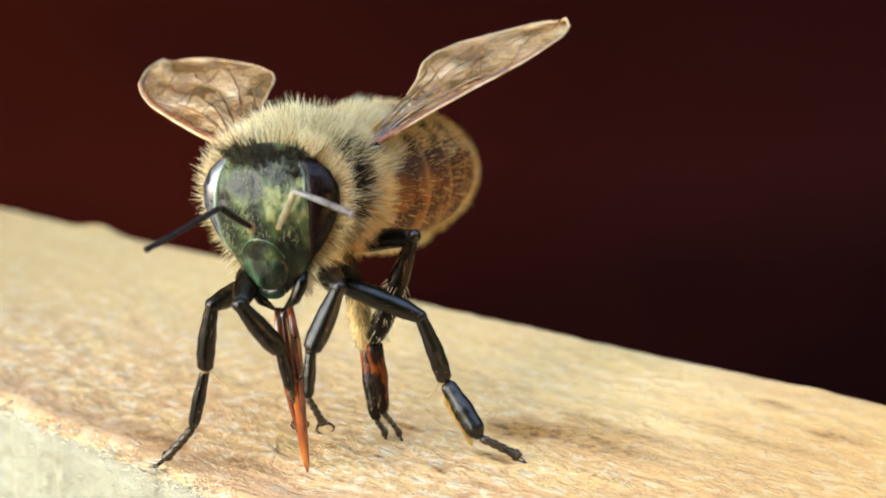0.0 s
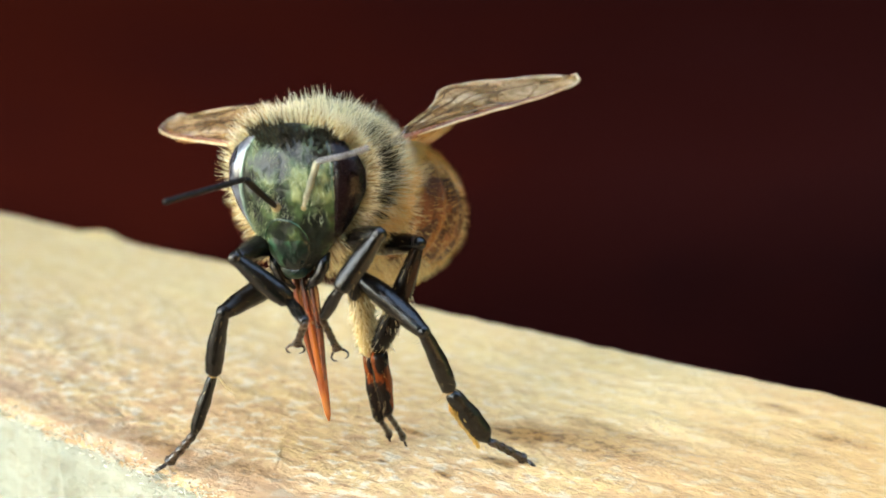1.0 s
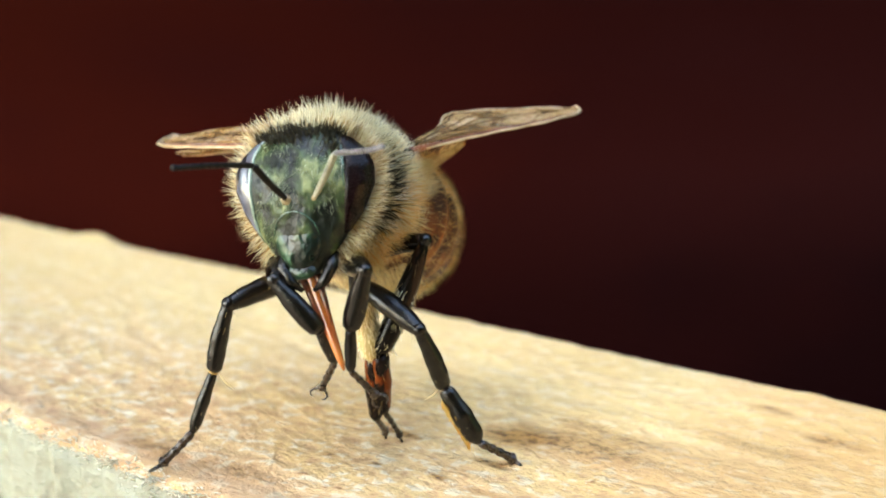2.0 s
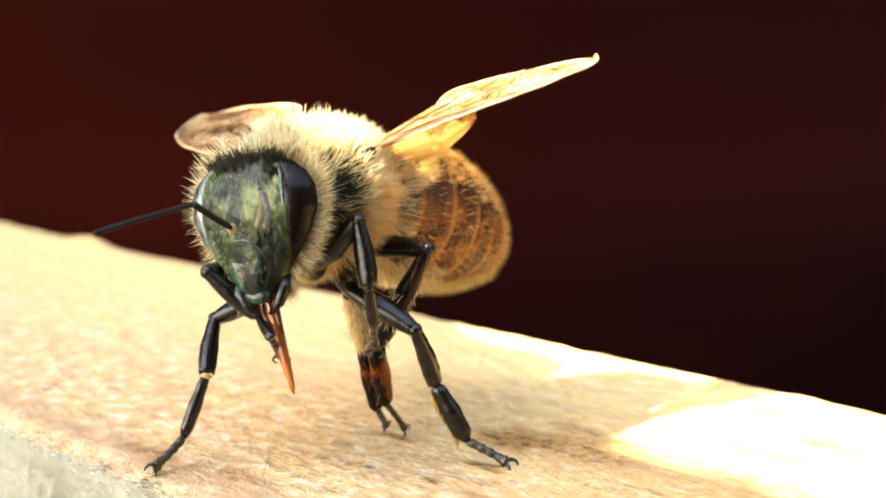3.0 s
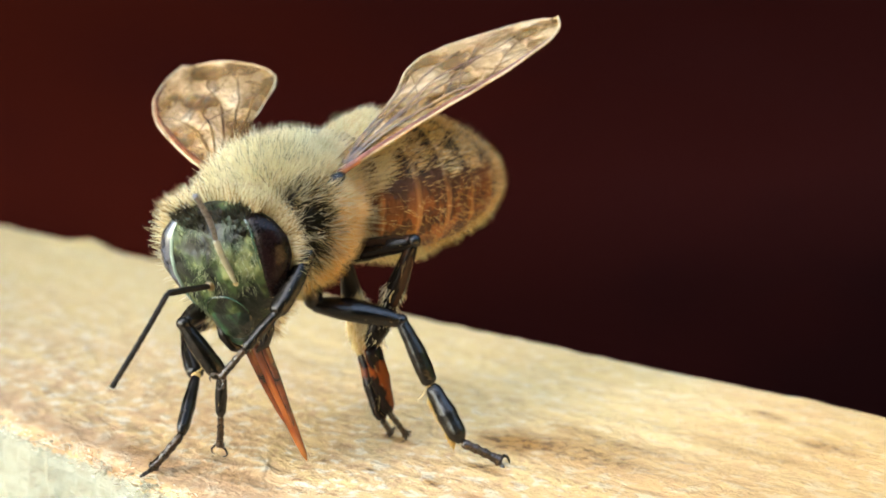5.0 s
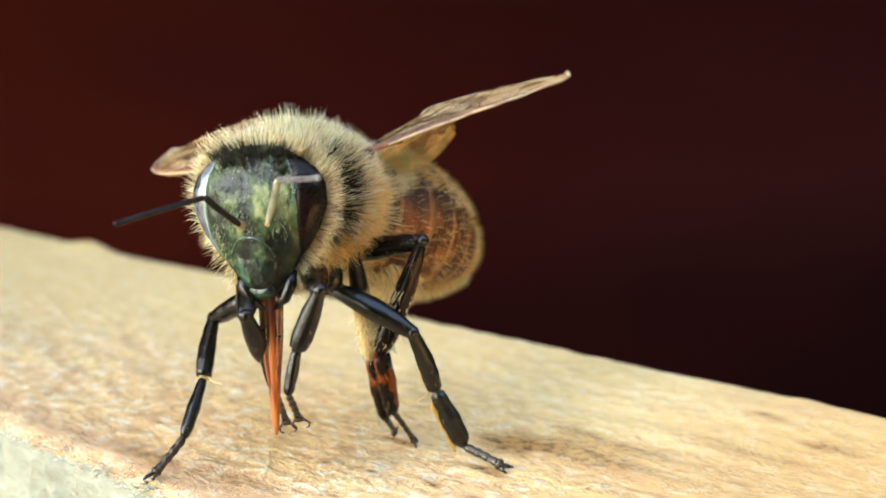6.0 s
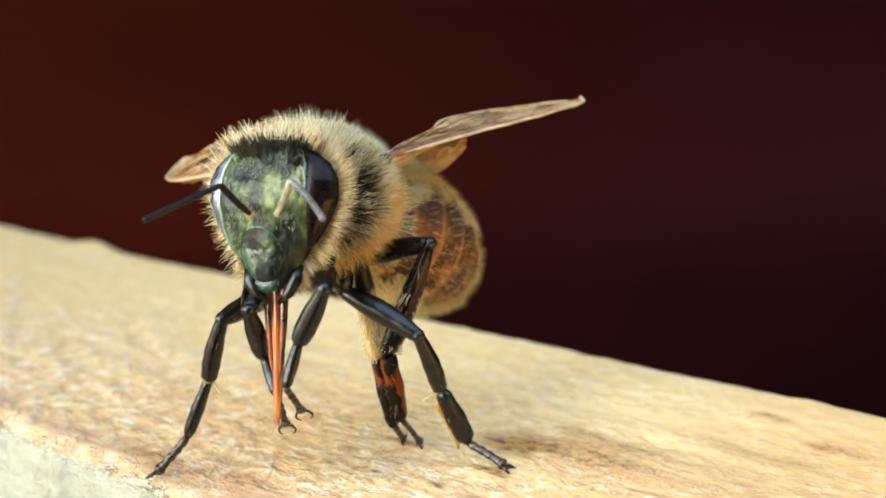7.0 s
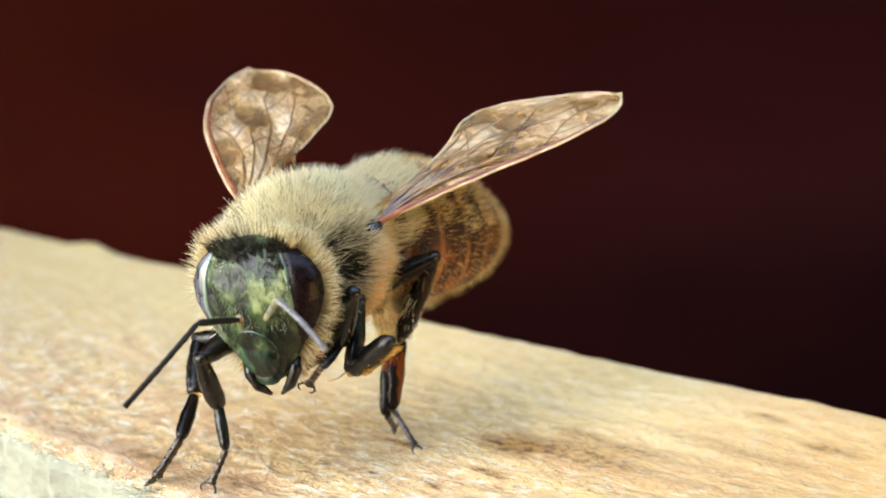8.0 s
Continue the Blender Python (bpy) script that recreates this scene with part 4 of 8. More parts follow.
def build_leg(k, s, c):
    lf, lt, lb, lr = LEG[k]
    fat = {"f": 1.05, "m": 1.12, "h": 1.1}[k]
    thin = 1.08 if k == "f" else 1.1
    key = k + c
    name = LEG_NAME[k]
    femur = part("femur", limb_bar(lf, [(0, 0.20, 0.20), (0.12, 0.27 * fat, 0.25), (0.45, 0.37 * fat, 0.33), (0.8, 0.30, 0.28), (0.95, 0.23, 0.22), (1, 0.19, 0.18)], 0.05 * s), FEMUR if k == "h" else CHITIN, bee, ("red brown thigh of the " if k == "h" else "black thigh of the ") + name)
    if k == "h":
        shape = [(0, 0.13, 0.12), (0.06, 0.20, 0.18), (0.4, 0.34, 0.30), (0.85, 0.46, 0.30), (0.97, 0.44, 0.24), (1, 0.30, 0.12)]
    else:
        shape = [(0, 0.18, 0.17), (0.06, 0.19, 0.18), (0.35, 0.24 * thin, 0.21 * thin), (0.75, 0.27 * thin, 0.23 * thin), (0.95, 0.23 * thin, 0.21 * thin), (1, 0.15, 0.15)]
    tibia = part("tibia", limb_bar(lt, shape, 0.04 * s), (SHIN if s < 0 else FEMUR) if k == "h" else CHITIN, bee, "black shin of the " + name)
    if k == "h":
        shape = [(0, 0.18, 0.14), (0.06, 0.33, 0.24), (0.5, 0.36, 0.26), (0.9, 0.30, 0.21), (1, 0.15, 0.12)]
    elif k == "m":
        wx, wy = (0.27, 0.30) if s > 0 else (0.22, 0.18)
        shape = [(0, 0.10, 0.10), (0.08, 0.75 * wx, 0.75 * wy), (0.5, wx, wy), (0.88, 0.95 * wx, 0.95 * wy), (1, 0.12, 0.1)]
    else:
        shape = [(0, 0.10, 0.10), (0.08, 0.15, 0.14), (0.5, 0.17, 0.16), (0.88, 0.15, 0.14), (1, 0.09, 0.08)]
    basi = part("basitarsus", limb_bar(lb, shape), RUST if k == "h" else CHITIN, bee, ("rust brown brush joint of the " if k == "h" else "dark foot joint of the ") + name)
    prof = [(0, 0.05, 0.05)]
    for j in range(4):
        a = j / 4 * 0.86
        prof += [(a + 0.04, 0.088, 0.075), (a + 0.15, 0.115, 0.095), (a + 0.20, 0.092, 0.078)]
    prof += [(0.9, 0.15, 0.12), (0.97, 0.13, 0.10), (1, 0.05, 0.04)]
    if k == "m":
        prof = [(p[0], 1.45 * p[1], 1.45 * p[2]) for p in prof]
    bm = limb_bar(lr, prof, 0.02, 8)
    for e in (1, -1):
        g = 1.5 if k == "m" else 1.0
        tube(bm, [(0.03 * e, 0, -lr * 0.94), (0.16 * g * e, 0.02, -lr * 1.02), (0.24 * g * e, -0.01, -lr * 1.12), (0.20 * g * e, -0.05, -lr * 1.20), (0.10 * g * e, -0.07, -lr * 1.23)], [0.045 * g, 0.04 * g, 0.035 * g, 0.025 * g, 0.008], 6)
    tarsus = part("tarsus", bm, PINK, bee, "dark brown clawed foot of the " + name)
    seed = 20 + sum(map(ord, key))
    limb_hair(femur, lf, (0.28, 0.24), 22 if k != "h" else 40, 0.30, seed, "sparse pale hair")
    limb_hair(tibia, lt, (0.24, 0.20) if k != "h" else (0.42, 0.18), 12 if k != "h" else 30, 0.22 if k != "h" else 0.30, seed + 1, "sparse pale hair")
    limb_hair(basi, lb, (0.22, 0.15) if k != "h" else (0.42, 0.16), 14 if k != "h" else 40, 0.14 if k != "h" else 0.22, seed + 2, "short golden bristles", 1.2)
    r = np.random.RandomState(seed + 3)
    if k == "h":
        roots = []
        for _ in range(600 if s < 0 else 160):
            u, a = r.uniform(0.40, 0.92), r.uniform(0, 2 * math.pi)
            roots.append((np.array((0.36 * math.cos(a), 0.24 * math.sin(a), -lt * u)), np.array((0.8 * math.cos(a), 0.8 * math.sin(a), -1.8)) + 0.35 * r.randn(3), r.uniform(0.22, 0.42)))
        hairs("tuft", roots, FUR_BOUNCE_LIT, tibia, 0.013, "cream tuft of hair on the shin, bounced light painted in", 0.25, seed)
    elif k == "m" and s > 0:
        roots = []
        for _ in range(260):
            u, a = r.uniform(0.15, 0.97), -math.pi / 2 + r.normal(0, 0.3)
            roots.append((np.array((0.25 * s * math.cos(a), 0.25 * math.sin(a), -lb * u)), np.array((s * math.cos(a), math.sin(a), -1.6)) + 0.15 * r.randn(3), r.uniform(0.16, 0.26)))
        hairs("brush", roots, BRUSH, basi, 0.012, "golden brush of hair on the inner side", 0.15, seed)
    bm = bmesh.new()
    blob(bm, (0, 0, -lt), (0.15, 0.14, 0.13) if k != "h" else (0.2, 0.12, 0.12), rings=8, around=12)
    part("joint", bm, JOINT if k == "m" else CHITIN, tibia, "amber joint" if k == "m" else "")
    bm = bmesh.new()
    blob(bm, (0, 0, 0.02), (0.21, 0.20, 0.20), rings=8, around=12)
    part("knee", bm, CHITIN, tibia)
    if k == "m":
        bm = bmesh.new()
        tube(bm, [(0, -0.10 * s, -lt * 0.97), (-0.05 * s, -0.36 * s, -lt - 0.18), (-0.08 * s, -0.66 * s, -lt - 0.30)], [0.026, 0.02, 0.006], 6)
        part("spur", bm, JOINT, tibia, "thin amber spur")
    for n, ob in zip(("femur", "tibia", "basitarsus", "tarsus"), (femur, tibia, basi, tarsus)):
        MOVES[n + "_" + key] = ob


build_thorax()
build_abdomen()
build_head()
for side, code in ((1, "l"), (-1, "r")):
    build_wing(side, code)
    for kind_of_leg in "fmh":
        build_leg(kind_of_leg, side, code)


# ---- the unseen twig, added to cast the moving shade on the board ----
def build_twig():
    twig = tagged(new("unseen_shade_shoot"), "unseen leafy green shoot added to shade the board", "plant")
    bm = bmesh.new()
    tube(bm, [(-120, 10, -683), (-118, 12, -400), (-105, 20, -150), (-70, 24, -20), (-20, 26, -4), (30, 22, 1), (65, 20, 2)], [4.5, 4.0, 3.2, 2.4, 1.8, 1.2, 0.5], 8)
    part("stem", bm, BARK, twig)
    r = np.random.RandomState(5)
    for i in range(204):
        x, y = r.uniform(-75, 70), r.uniform(10, 78)
        if i >= 190:
            x, y = r.uniform(-16, 26), r.uniform(50, 82)
        elif i >= 150:
            y += 26 if i % 2 else 40
        if i < 36:
            x, y = -75 + 4.1 * i, r.uniform(9, 13)
        length, wide = r.uniform(20, 30), r.uniform(8, 11)
        bm = bmesh.new()
        rings = []
        for k in range(11):
            u = k / 10
            w = wide * math.sin(math.pi * min(0.97, max(0.03, u)) ** 0.85) + 0.3
            sag = -4.0 * u * u
            rings.append([Vector((q * w, length * (u - 0.5), sag + 1.6 * abs(q) + dz)) for q, dz in ((-1, 0.12), (-0.5, 0.15), (0, 0.18), (0.5, 0.15), (1, 0.12), (0.5, -0.12), (0, -0.15), (-0.5, -0.12))])
        skin(bm, rings)
        leaf = part("leaf", bm, LEAF, twig)
        leaf.matrix_basis = mm(x, y, r.uniform(-9, 9), r.uniform(-18, 18), r.uniform(-18, 18), r.uniform(-70, 70))
    return twig


MOVES["twig"] = build_twig()


def motions():
    """The bee sways on its planted feet, strokes its tongue and antennae; the twig swings aside for a while."""
    walk(MOVES["thorax"], [
        (0, mm(0.78, -0.03, 7.48, -4.3, -1.4, -7.8)), (0.2, mm(0.90, 0.00, 7.56, -7.6, -0.9, -5.1)), (0.5, mm(1.33, -0.15, 7.71, -7.3, -2.6, -2.1)),
        (0.7, mm(1.40, 0.01, 7.70, -11.3, -1.5, -5.0)), (1, mm(1.35, 0.09, 7.77, -14.1, -2.2, -8.0)), (1.2, mm(1.50, 0.17, 7.72, -12.0, -2.1, -7.8)),
        (1.5, mm(1.71, 0.30, 7.68, -10.6, 0.9, -3.6)), (1.7, mm(1.83, 0.50, 7.64, -9.9, 3.9, -7.6)), (2, mm(1.70, 0.55, 7.60, -7.6, 2.2, -10.9)),
        (2.25, mm(1.46, 0.62, 7.55, -3.5, -0.8, -16.7)), (2.5, mm(1.22, 0.69, 7.49, 0.6, -3.8, -22.5)),
        (2.8, mm(1.09, 0.74, 7.45, 3.0, -5.5, -25.9)), (3, mm(1.19, 0.82, 7.43, 2.7, -6.0, -26.8)), (3.2, mm(1.10, 0.52, 7.61, -7.4, -3.3, -36.4)),
        (3.5, mm(1.37, 0.29, 7.62, -8.3, -6.2, -38.6)), (3.8, mm(1.57, 0.29, 7.68, -5.3, -5.8, -41.1)), (4, mm(1.48, 0.90, 7.38, 5.4, -0.6, -55.6)),
        (4.2, mm(0.80, 0.69, 6.55, 16.6, -2.4, -45.8)), (4.5, mm(0.46, 0.61, 7.00, 17.7, -0.8, -41.0)),
        (4.7, mm(0.09, 0.80, 6.86, 14.3, -0.6, -25.7)), (5, mm(0.23, 0.80, 6.98, 11.1, -1.3, -24.3)), (5.25, mm(0.47, 0.81, 7.19, 5.5, -2.4, -21.7)),
        (5.5, mm(0.71, 0.81, 7.40, -0.1, -3.5, -19.1)), (5.8, mm(0.84, 0.81, 7.52, -3.3, -4.1, -17.7)), (6, mm(0.87, 0.80, 7.52, -7.5, -5.4, -14.9)),
        (6.2, mm(0.92, 0.82, 7.48, -8.5, -6.0, -12.1)), (6.5, mm(1.15, 0.83, 7.62, -9.8, -3.9, -14.2)),
        (6.7, mm(1.13, 0.88, 7.47, -10.2, -4.4, -14.3)), (7, mm(1.17, 0.84, 7.48, -9.1, -2.5, -15.1)),
        (7.2, mm(1.01, 0.70, 7.23, -12.3, -4.0, -18.9)), (7.5, mm(0.94, 0.56, 5.99, 8.4, 2.7, -21.3)), (7.7, mm(0.95, 0.47, 5.92, 12.5, 5.2, -20.9)),
        (8, mm(1.00, 0.36, 6.00, 8.9, 5.9, -18.2)),])
    walk(MOVES["head"], [
        (0, mm(0.39, -2.82, 7.13, 9.8, -3.1, -9.9)), (0.2, mm(0.61, -2.82, 7.37, 7.4, -2.3, -8.5)), (0.5, mm(1.14, -2.99, 7.59, 2.2, -3.8, -8.0)),
        (0.7, mm(1.06, -2.80, 7.66, 5.9, -2.7, -11.7)), (1, mm(0.93, -2.67, 7.75, 11.1, -0.3, -9.5)), (1.2, mm(1.07, -2.64, 7.73, 4.4, -2.7, -11.1)),
        (1.5, mm(1.45, -2.55, 7.80, -6.6, -3.6, -9.5)), (1.7, mm(1.54, -2.35, 7.80, -10.8, -3.3, -2.3)),
        (2, mm(1.25, -2.29, 7.65, -9.0, -4.1, -5.0)), (2.25, mm(0.75, -2.15, 7.40, -5.8, -5.7, -9.5)),
        (2.5, mm(0.28, -1.99, 7.16, -2.8, -7.5, -13.7)), (2.8, mm(0.03, -1.89, 7.02, -1.2, -8.7, -16.1)),
        (3, mm(0.12, -1.80, 7.04, -3.4, -9.9, -15.1)), (3.2, mm(-0.23, -1.91, 7.43, 6.6, -7.1, -11.7)),
        (3.5, mm(-0.06, -2.11, 7.59, -2.1, -6.3, -12.2)), (3.8, mm(0.02, -2.05, 7.58, -4.0, -11.8, -17.1)),
        (4, mm(-0.29, -1.04, 6.78, 4.1, -7.4, -11.8)), (4.2, mm(-0.70, -1.43, 5.52, 8.5, -9.5, -16.1)),
        (4.5, mm(-0.87, -1.50, 5.73, 23.5, -9.2, -16.3)), (4.7, mm(-0.79, -1.63, 5.71, 23.6, -11.0, -12.5)),
        (5, mm(-0.64, -1.70, 5.97, 20.5, -9.4, -12.2)), (5.25, mm(-0.37, -1.81, 6.44, 15.1, -7.0, -12.1)),
        (5.5, mm(-0.09, -1.88, 6.92, 9.8, -5.2, -12.5)), (5.8, mm(0.07, -1.91, 7.19, 6.7, -4.5, -13.0)), (6, mm(0.23, -1.97, 7.37, 4.3, -5.2, -9.2)),
        (6.2, mm(0.34, -1.97, 7.40, 1.9, -5.7, -11.4)), (6.5, mm(0.51, -1.94, 7.57, 2.7, -6.1, -10.5)),
        (6.7, mm(0.45, -1.89, 7.43, 3.3, -4.7, -12.9)), (7, mm(0.45, -1.94, 7.50, -3.5, -3.0, -13.7)),
        (7.2, mm(0.26, -1.98, 7.14, 11.6, -3.9, -7.7)), (7.5, mm(0.06, -1.96, 5.05, 21.9, -7.0, -15.3)),
        (7.7, mm(0.06, -2.06, 4.92, 16.1, -8.4, -15.8)), (8, mm(0.20, -2.25, 5.15, 13.4, -7.3, -14.0)),])
    walk(MOVES["abdomen"], [
        (0, mm(1.05, 1.83, 7.03, 4.9, -3.2, -36.3)), (0.2, mm(1.08, 1.84, 7.01, -3.4, -4.1, -30.4)), (0.5, mm(1.42, 1.70, 7.17, -10.3, -5.1, -23.8)),
        (0.7, mm(1.57, 1.80, 7.04, -10.9, -4.8, -22.2)), (1, mm(1.62, 1.84, 7.02, -12.6, -5.2, -20.7)),
        (1.2, mm(1.77, 1.94, 7.03, -13.1, -4.3, -18.0)), (1.5, mm(1.81, 2.11, 7.04, -16.2, -1.7, -17.3)),
        (1.7, mm(2.03, 2.31, 7.02, -21.6, 2.9, -13.3)), (2, mm(2.03, 2.36, 7.06, -20.8, 1.3, -17.9)),
        (2.25, mm(2.01, 2.42, 7.13, -19.1, -1.3, -26.0)), (2.5, mm(1.97, 2.44, 7.21, -17.3, -3.6, -34.2)),
        (2.8, mm(1.94, 2.45, 7.25, -16.2, -4.7, -38.8)), (3, mm(2.08, 2.52, 7.22, -16.8, -5.3, -40.3)),
        (3.2, mm(2.22, 1.99, 7.07, -18.8, -4.5, -45.8)), (3.5, mm(2.56, 1.68, 7.05, -20.3, -7.6, -48.9)),
        (3.8, mm(2.83, 1.67, 7.21, -20.8, -6.5, -49.6)), (4, mm(3.06, 1.98, 7.26, -22.8, -1.0, -52.1)),
        (4.2, mm(2.16, 2.02, 6.80, -6.9, 1.2, -57.8)), (4.5, mm(1.70, 2.05, 7.29, 6.9, 6.2, -63.1)), (4.7, mm(0.92, 2.53, 7.04, 9.9, 6.7, -55.5)),
        (5, mm(1.02, 2.56, 7.06, 6.3, 4.2, -52.3)), (5.25, mm(1.18, 2.59, 7.08, -0.2, 0.2, -46.5)), (5.5, mm(1.35, 2.60, 7.10, -7.1, -3.2, -40.5)),
        (5.8, mm(1.44, 2.59, 7.12, -11.3, -4.9, -36.9)), (6, mm(1.40, 2.57, 6.98, -16.0, -7.8, -35.9)),
        (6.2, mm(1.37, 2.60, 6.90, -15.5, -8.9, -35.2)), (6.5, mm(1.63, 2.58, 7.00, -20.4, -6.7, -32.0)),
        (6.7, mm(1.62, 2.62, 6.84, -19.0, -7.4, -33.0)), (7, mm(1.67, 2.60, 6.89, -21.7, -5.1, -32.2)),
        (7.2, mm(1.64, 2.38, 6.54, -19.0, -7.8, -37.9)), (7.5, mm(1.63, 2.36, 5.97, 0.5, 6.5, -51.2)), (7.7, mm(1.65, 2.25, 6.04, 4.9, 10.6, -49.6)),
        (8, mm(1.61, 2.18, 5.99, 1.2, 9.2, -44.8)),])
    walk(MOVES["wing_l"], [
        (0, mm(2.69, 0.10, 8.59, 15.2, -19.7, 39.6)), (0.2, mm(2.82, 0.27, 8.64, 16.6, -14.6, 43.7)), (0.5, mm(3.19, 0.22, 8.85, 11.0, -11.2, 46.9)),
        (0.7, mm(3.31, 0.35, 8.77, 13.3, -7.8, 45.4)), (1, mm(3.27, 0.38, 8.84, 11.9, -7.7, 45.0)), (1.2, mm(3.42, 0.43, 8.81, 8.9, -7.6, 47.1)),
        (1.5, mm(3.65, 0.68, 8.68, 10.3, -3.1, 47.7)), (1.7, mm(3.85, 0.72, 8.54, 8.6, -1.0, 50.5)), (2, mm(3.69, 0.61, 8.58, 8.9, -3.6, 46.6)),
        (2.25, mm(3.37, 0.43, 8.65, 9.6, -8.1, 40.1)), (2.5, mm(3.02, 0.26, 8.71, 10.3, -12.6, 33.8)),
        (2.8, mm(2.80, 0.18, 8.74, 10.8, -15.2, 30.3)), (3, mm(2.89, 0.24, 8.73, 5.4, -14.6, 31.8)), (3.2, mm(2.84, -0.22, 8.77, 4.0, -12.9, 31.1)),
        (3.5, mm(3.04, -0.46, 8.86, -0.1, -10.3, 32.3)), (3.8, mm(3.18, -0.58, 8.93, 0.2, -10.1, 32.7)),
        (4, mm(2.70, -0.55, 8.52, 6.8, -16.9, 26.1)), (4.2, mm(2.07, -0.66, 7.77, 19.2, -24.5, 20.6)),
        (4.5, mm(1.85, -0.66, 8.16, 23.2, -26.2, 21.6)), (4.7, mm(1.80, -0.00, 8.03, 26.5, -27.5, 27.0)),
        (5, mm(1.97, 0.11, 8.16, 22.2, -24.9, 29.5)), (5.25, mm(2.26, 0.30, 8.39, 15.0, -20.4, 33.2)), (5.5, mm(2.53, 0.49, 8.62, 8.0, -15.8, 36.5)),
        (5.8, mm(2.68, 0.61, 8.74, 4.0, -13.2, 38.1)), (6, mm(2.72, 0.77, 8.75, -0.0, -12.2, 38.7)), (6.2, mm(2.76, 0.90, 8.71, 0.8, -12.7, 38.5)),
        (6.5, mm(3.04, 0.85, 8.78, 1.0, -8.1, 38.9)), (6.7, mm(3.01, 0.90, 8.64, 4.2, -9.2, 38.3)), (7, mm(3.08, 0.81, 8.60, 3.4, -7.6, 39.9)),
        (7.2, mm(2.91, 0.60, 8.37, 4.4, -15.5, 35.9)), (7.5, mm(2.80, -0.02, 7.03, 24.7, -21.6, 21.3)),
        (7.7, mm(2.83, -0.20, 6.88, 27.9, -18.9, 21.6)), (8, mm(2.95, -0.15, 6.93, 29.2, -17.4, 24.6)),])
    walk(MOVES["wing_r"], [
        (0, mm(-1.07, 0.61, 8.51, 14.8, 11.1, -60.4)), (0.2, mm(-0.97, 0.61, 8.58, 11.2, 8.2, -60.2)),
        (0.5, mm(-0.60, 0.36, 8.68, 11.8, 5.0, -58.2)), (0.7, mm(-0.48, 0.68, 8.67, 11.4, 2.4, -58.2)),
        (1, mm(-0.49, 0.91, 8.69, 13.4, -0.3, -59.5)), (1.2, mm(-0.35, 0.94, 8.67, 13.1, -0.6, -58.3)),
        (1.5, mm(-0.14, 0.91, 8.74, 10.6, -2.9, -56.2)), (1.7, mm(0.09, 1.23, 8.80, 8.5, -6.0, -53.3)), (2, mm(-0.04, 1.33, 8.73, 9.7, -3.9, -56.1)),
        (2.25, mm(-0.27, 1.52, 8.60, 11.8, -0.3, -60.5)), (2.5, mm(-0.48, 1.71, 8.46, 13.9, 2.9, -64.1)),
        (2.8, mm(-0.60, 1.83, 8.38, 15.1, 4.6, -65.8)), (3, mm(-0.48, 1.95, 8.33, 18.2, 2.0, -66.1)),
        (3.2, mm(-0.22, 2.03, 8.55, 15.1, -8.2, -62.6)), (3.5, mm(0.09, 1.89, 8.45, 16.2, -9.1, -62.4)),
        (3.8, mm(0.33, 1.91, 8.55, 12.8, -7.6, -60.4)), (4, mm(0.56, 2.59, 8.48, 21.7, -0.5, -67.2)),
        (4.2, mm(-0.58, 2.07, 7.61, 21.1, 15.0, -72.4)), (4.5, mm(-1.02, 1.83, 8.11, 22.8, 16.8, -72.0)),
        (4.7, mm(-1.62, 1.65, 7.98, 23.1, 18.5, -69.5)), (5, mm(-1.49, 1.67, 8.08, 23.3, 14.2, -68.5)),
        (5.25, mm(-1.27, 1.70, 8.24, 23.9, 6.6, -66.4)), (5.5, mm(-1.05, 1.74, 8.39, 24.5, -0.9, -63.8)),
        (5.8, mm(-0.93, 1.76, 8.47, 24.8, -5.3, -62.0)), (6, mm(-0.94, 1.74, 8.39, 26.1, -5.6, -62.9)),
        (6.2, mm(-0.94, 1.69, 8.32, 24.9, -3.9, -63.9)), (6.5, mm(-0.64, 1.78, 8.52, 29.2, -8.5, -62.2)),
        (6.7, mm(-0.66, 1.84, 8.35, 25.3, -5.6, -62.2)), (7, mm(-0.58, 1.79, 8.44, 29.4, -8.2, -62.2)),
        (7.2, mm(-0.68, 1.83, 8.11, 14.7, 3.7, -66.2)), (7.5, mm(-0.73, 1.36, 7.21, 13.4, 23.1, -74.9)),
        (7.7, mm(-0.70, 1.15, 7.23, 16.6, 23.3, -75.8)), (8, mm(-0.64, 1.03, 7.32, 12.3, 20.9, -76.6)),])
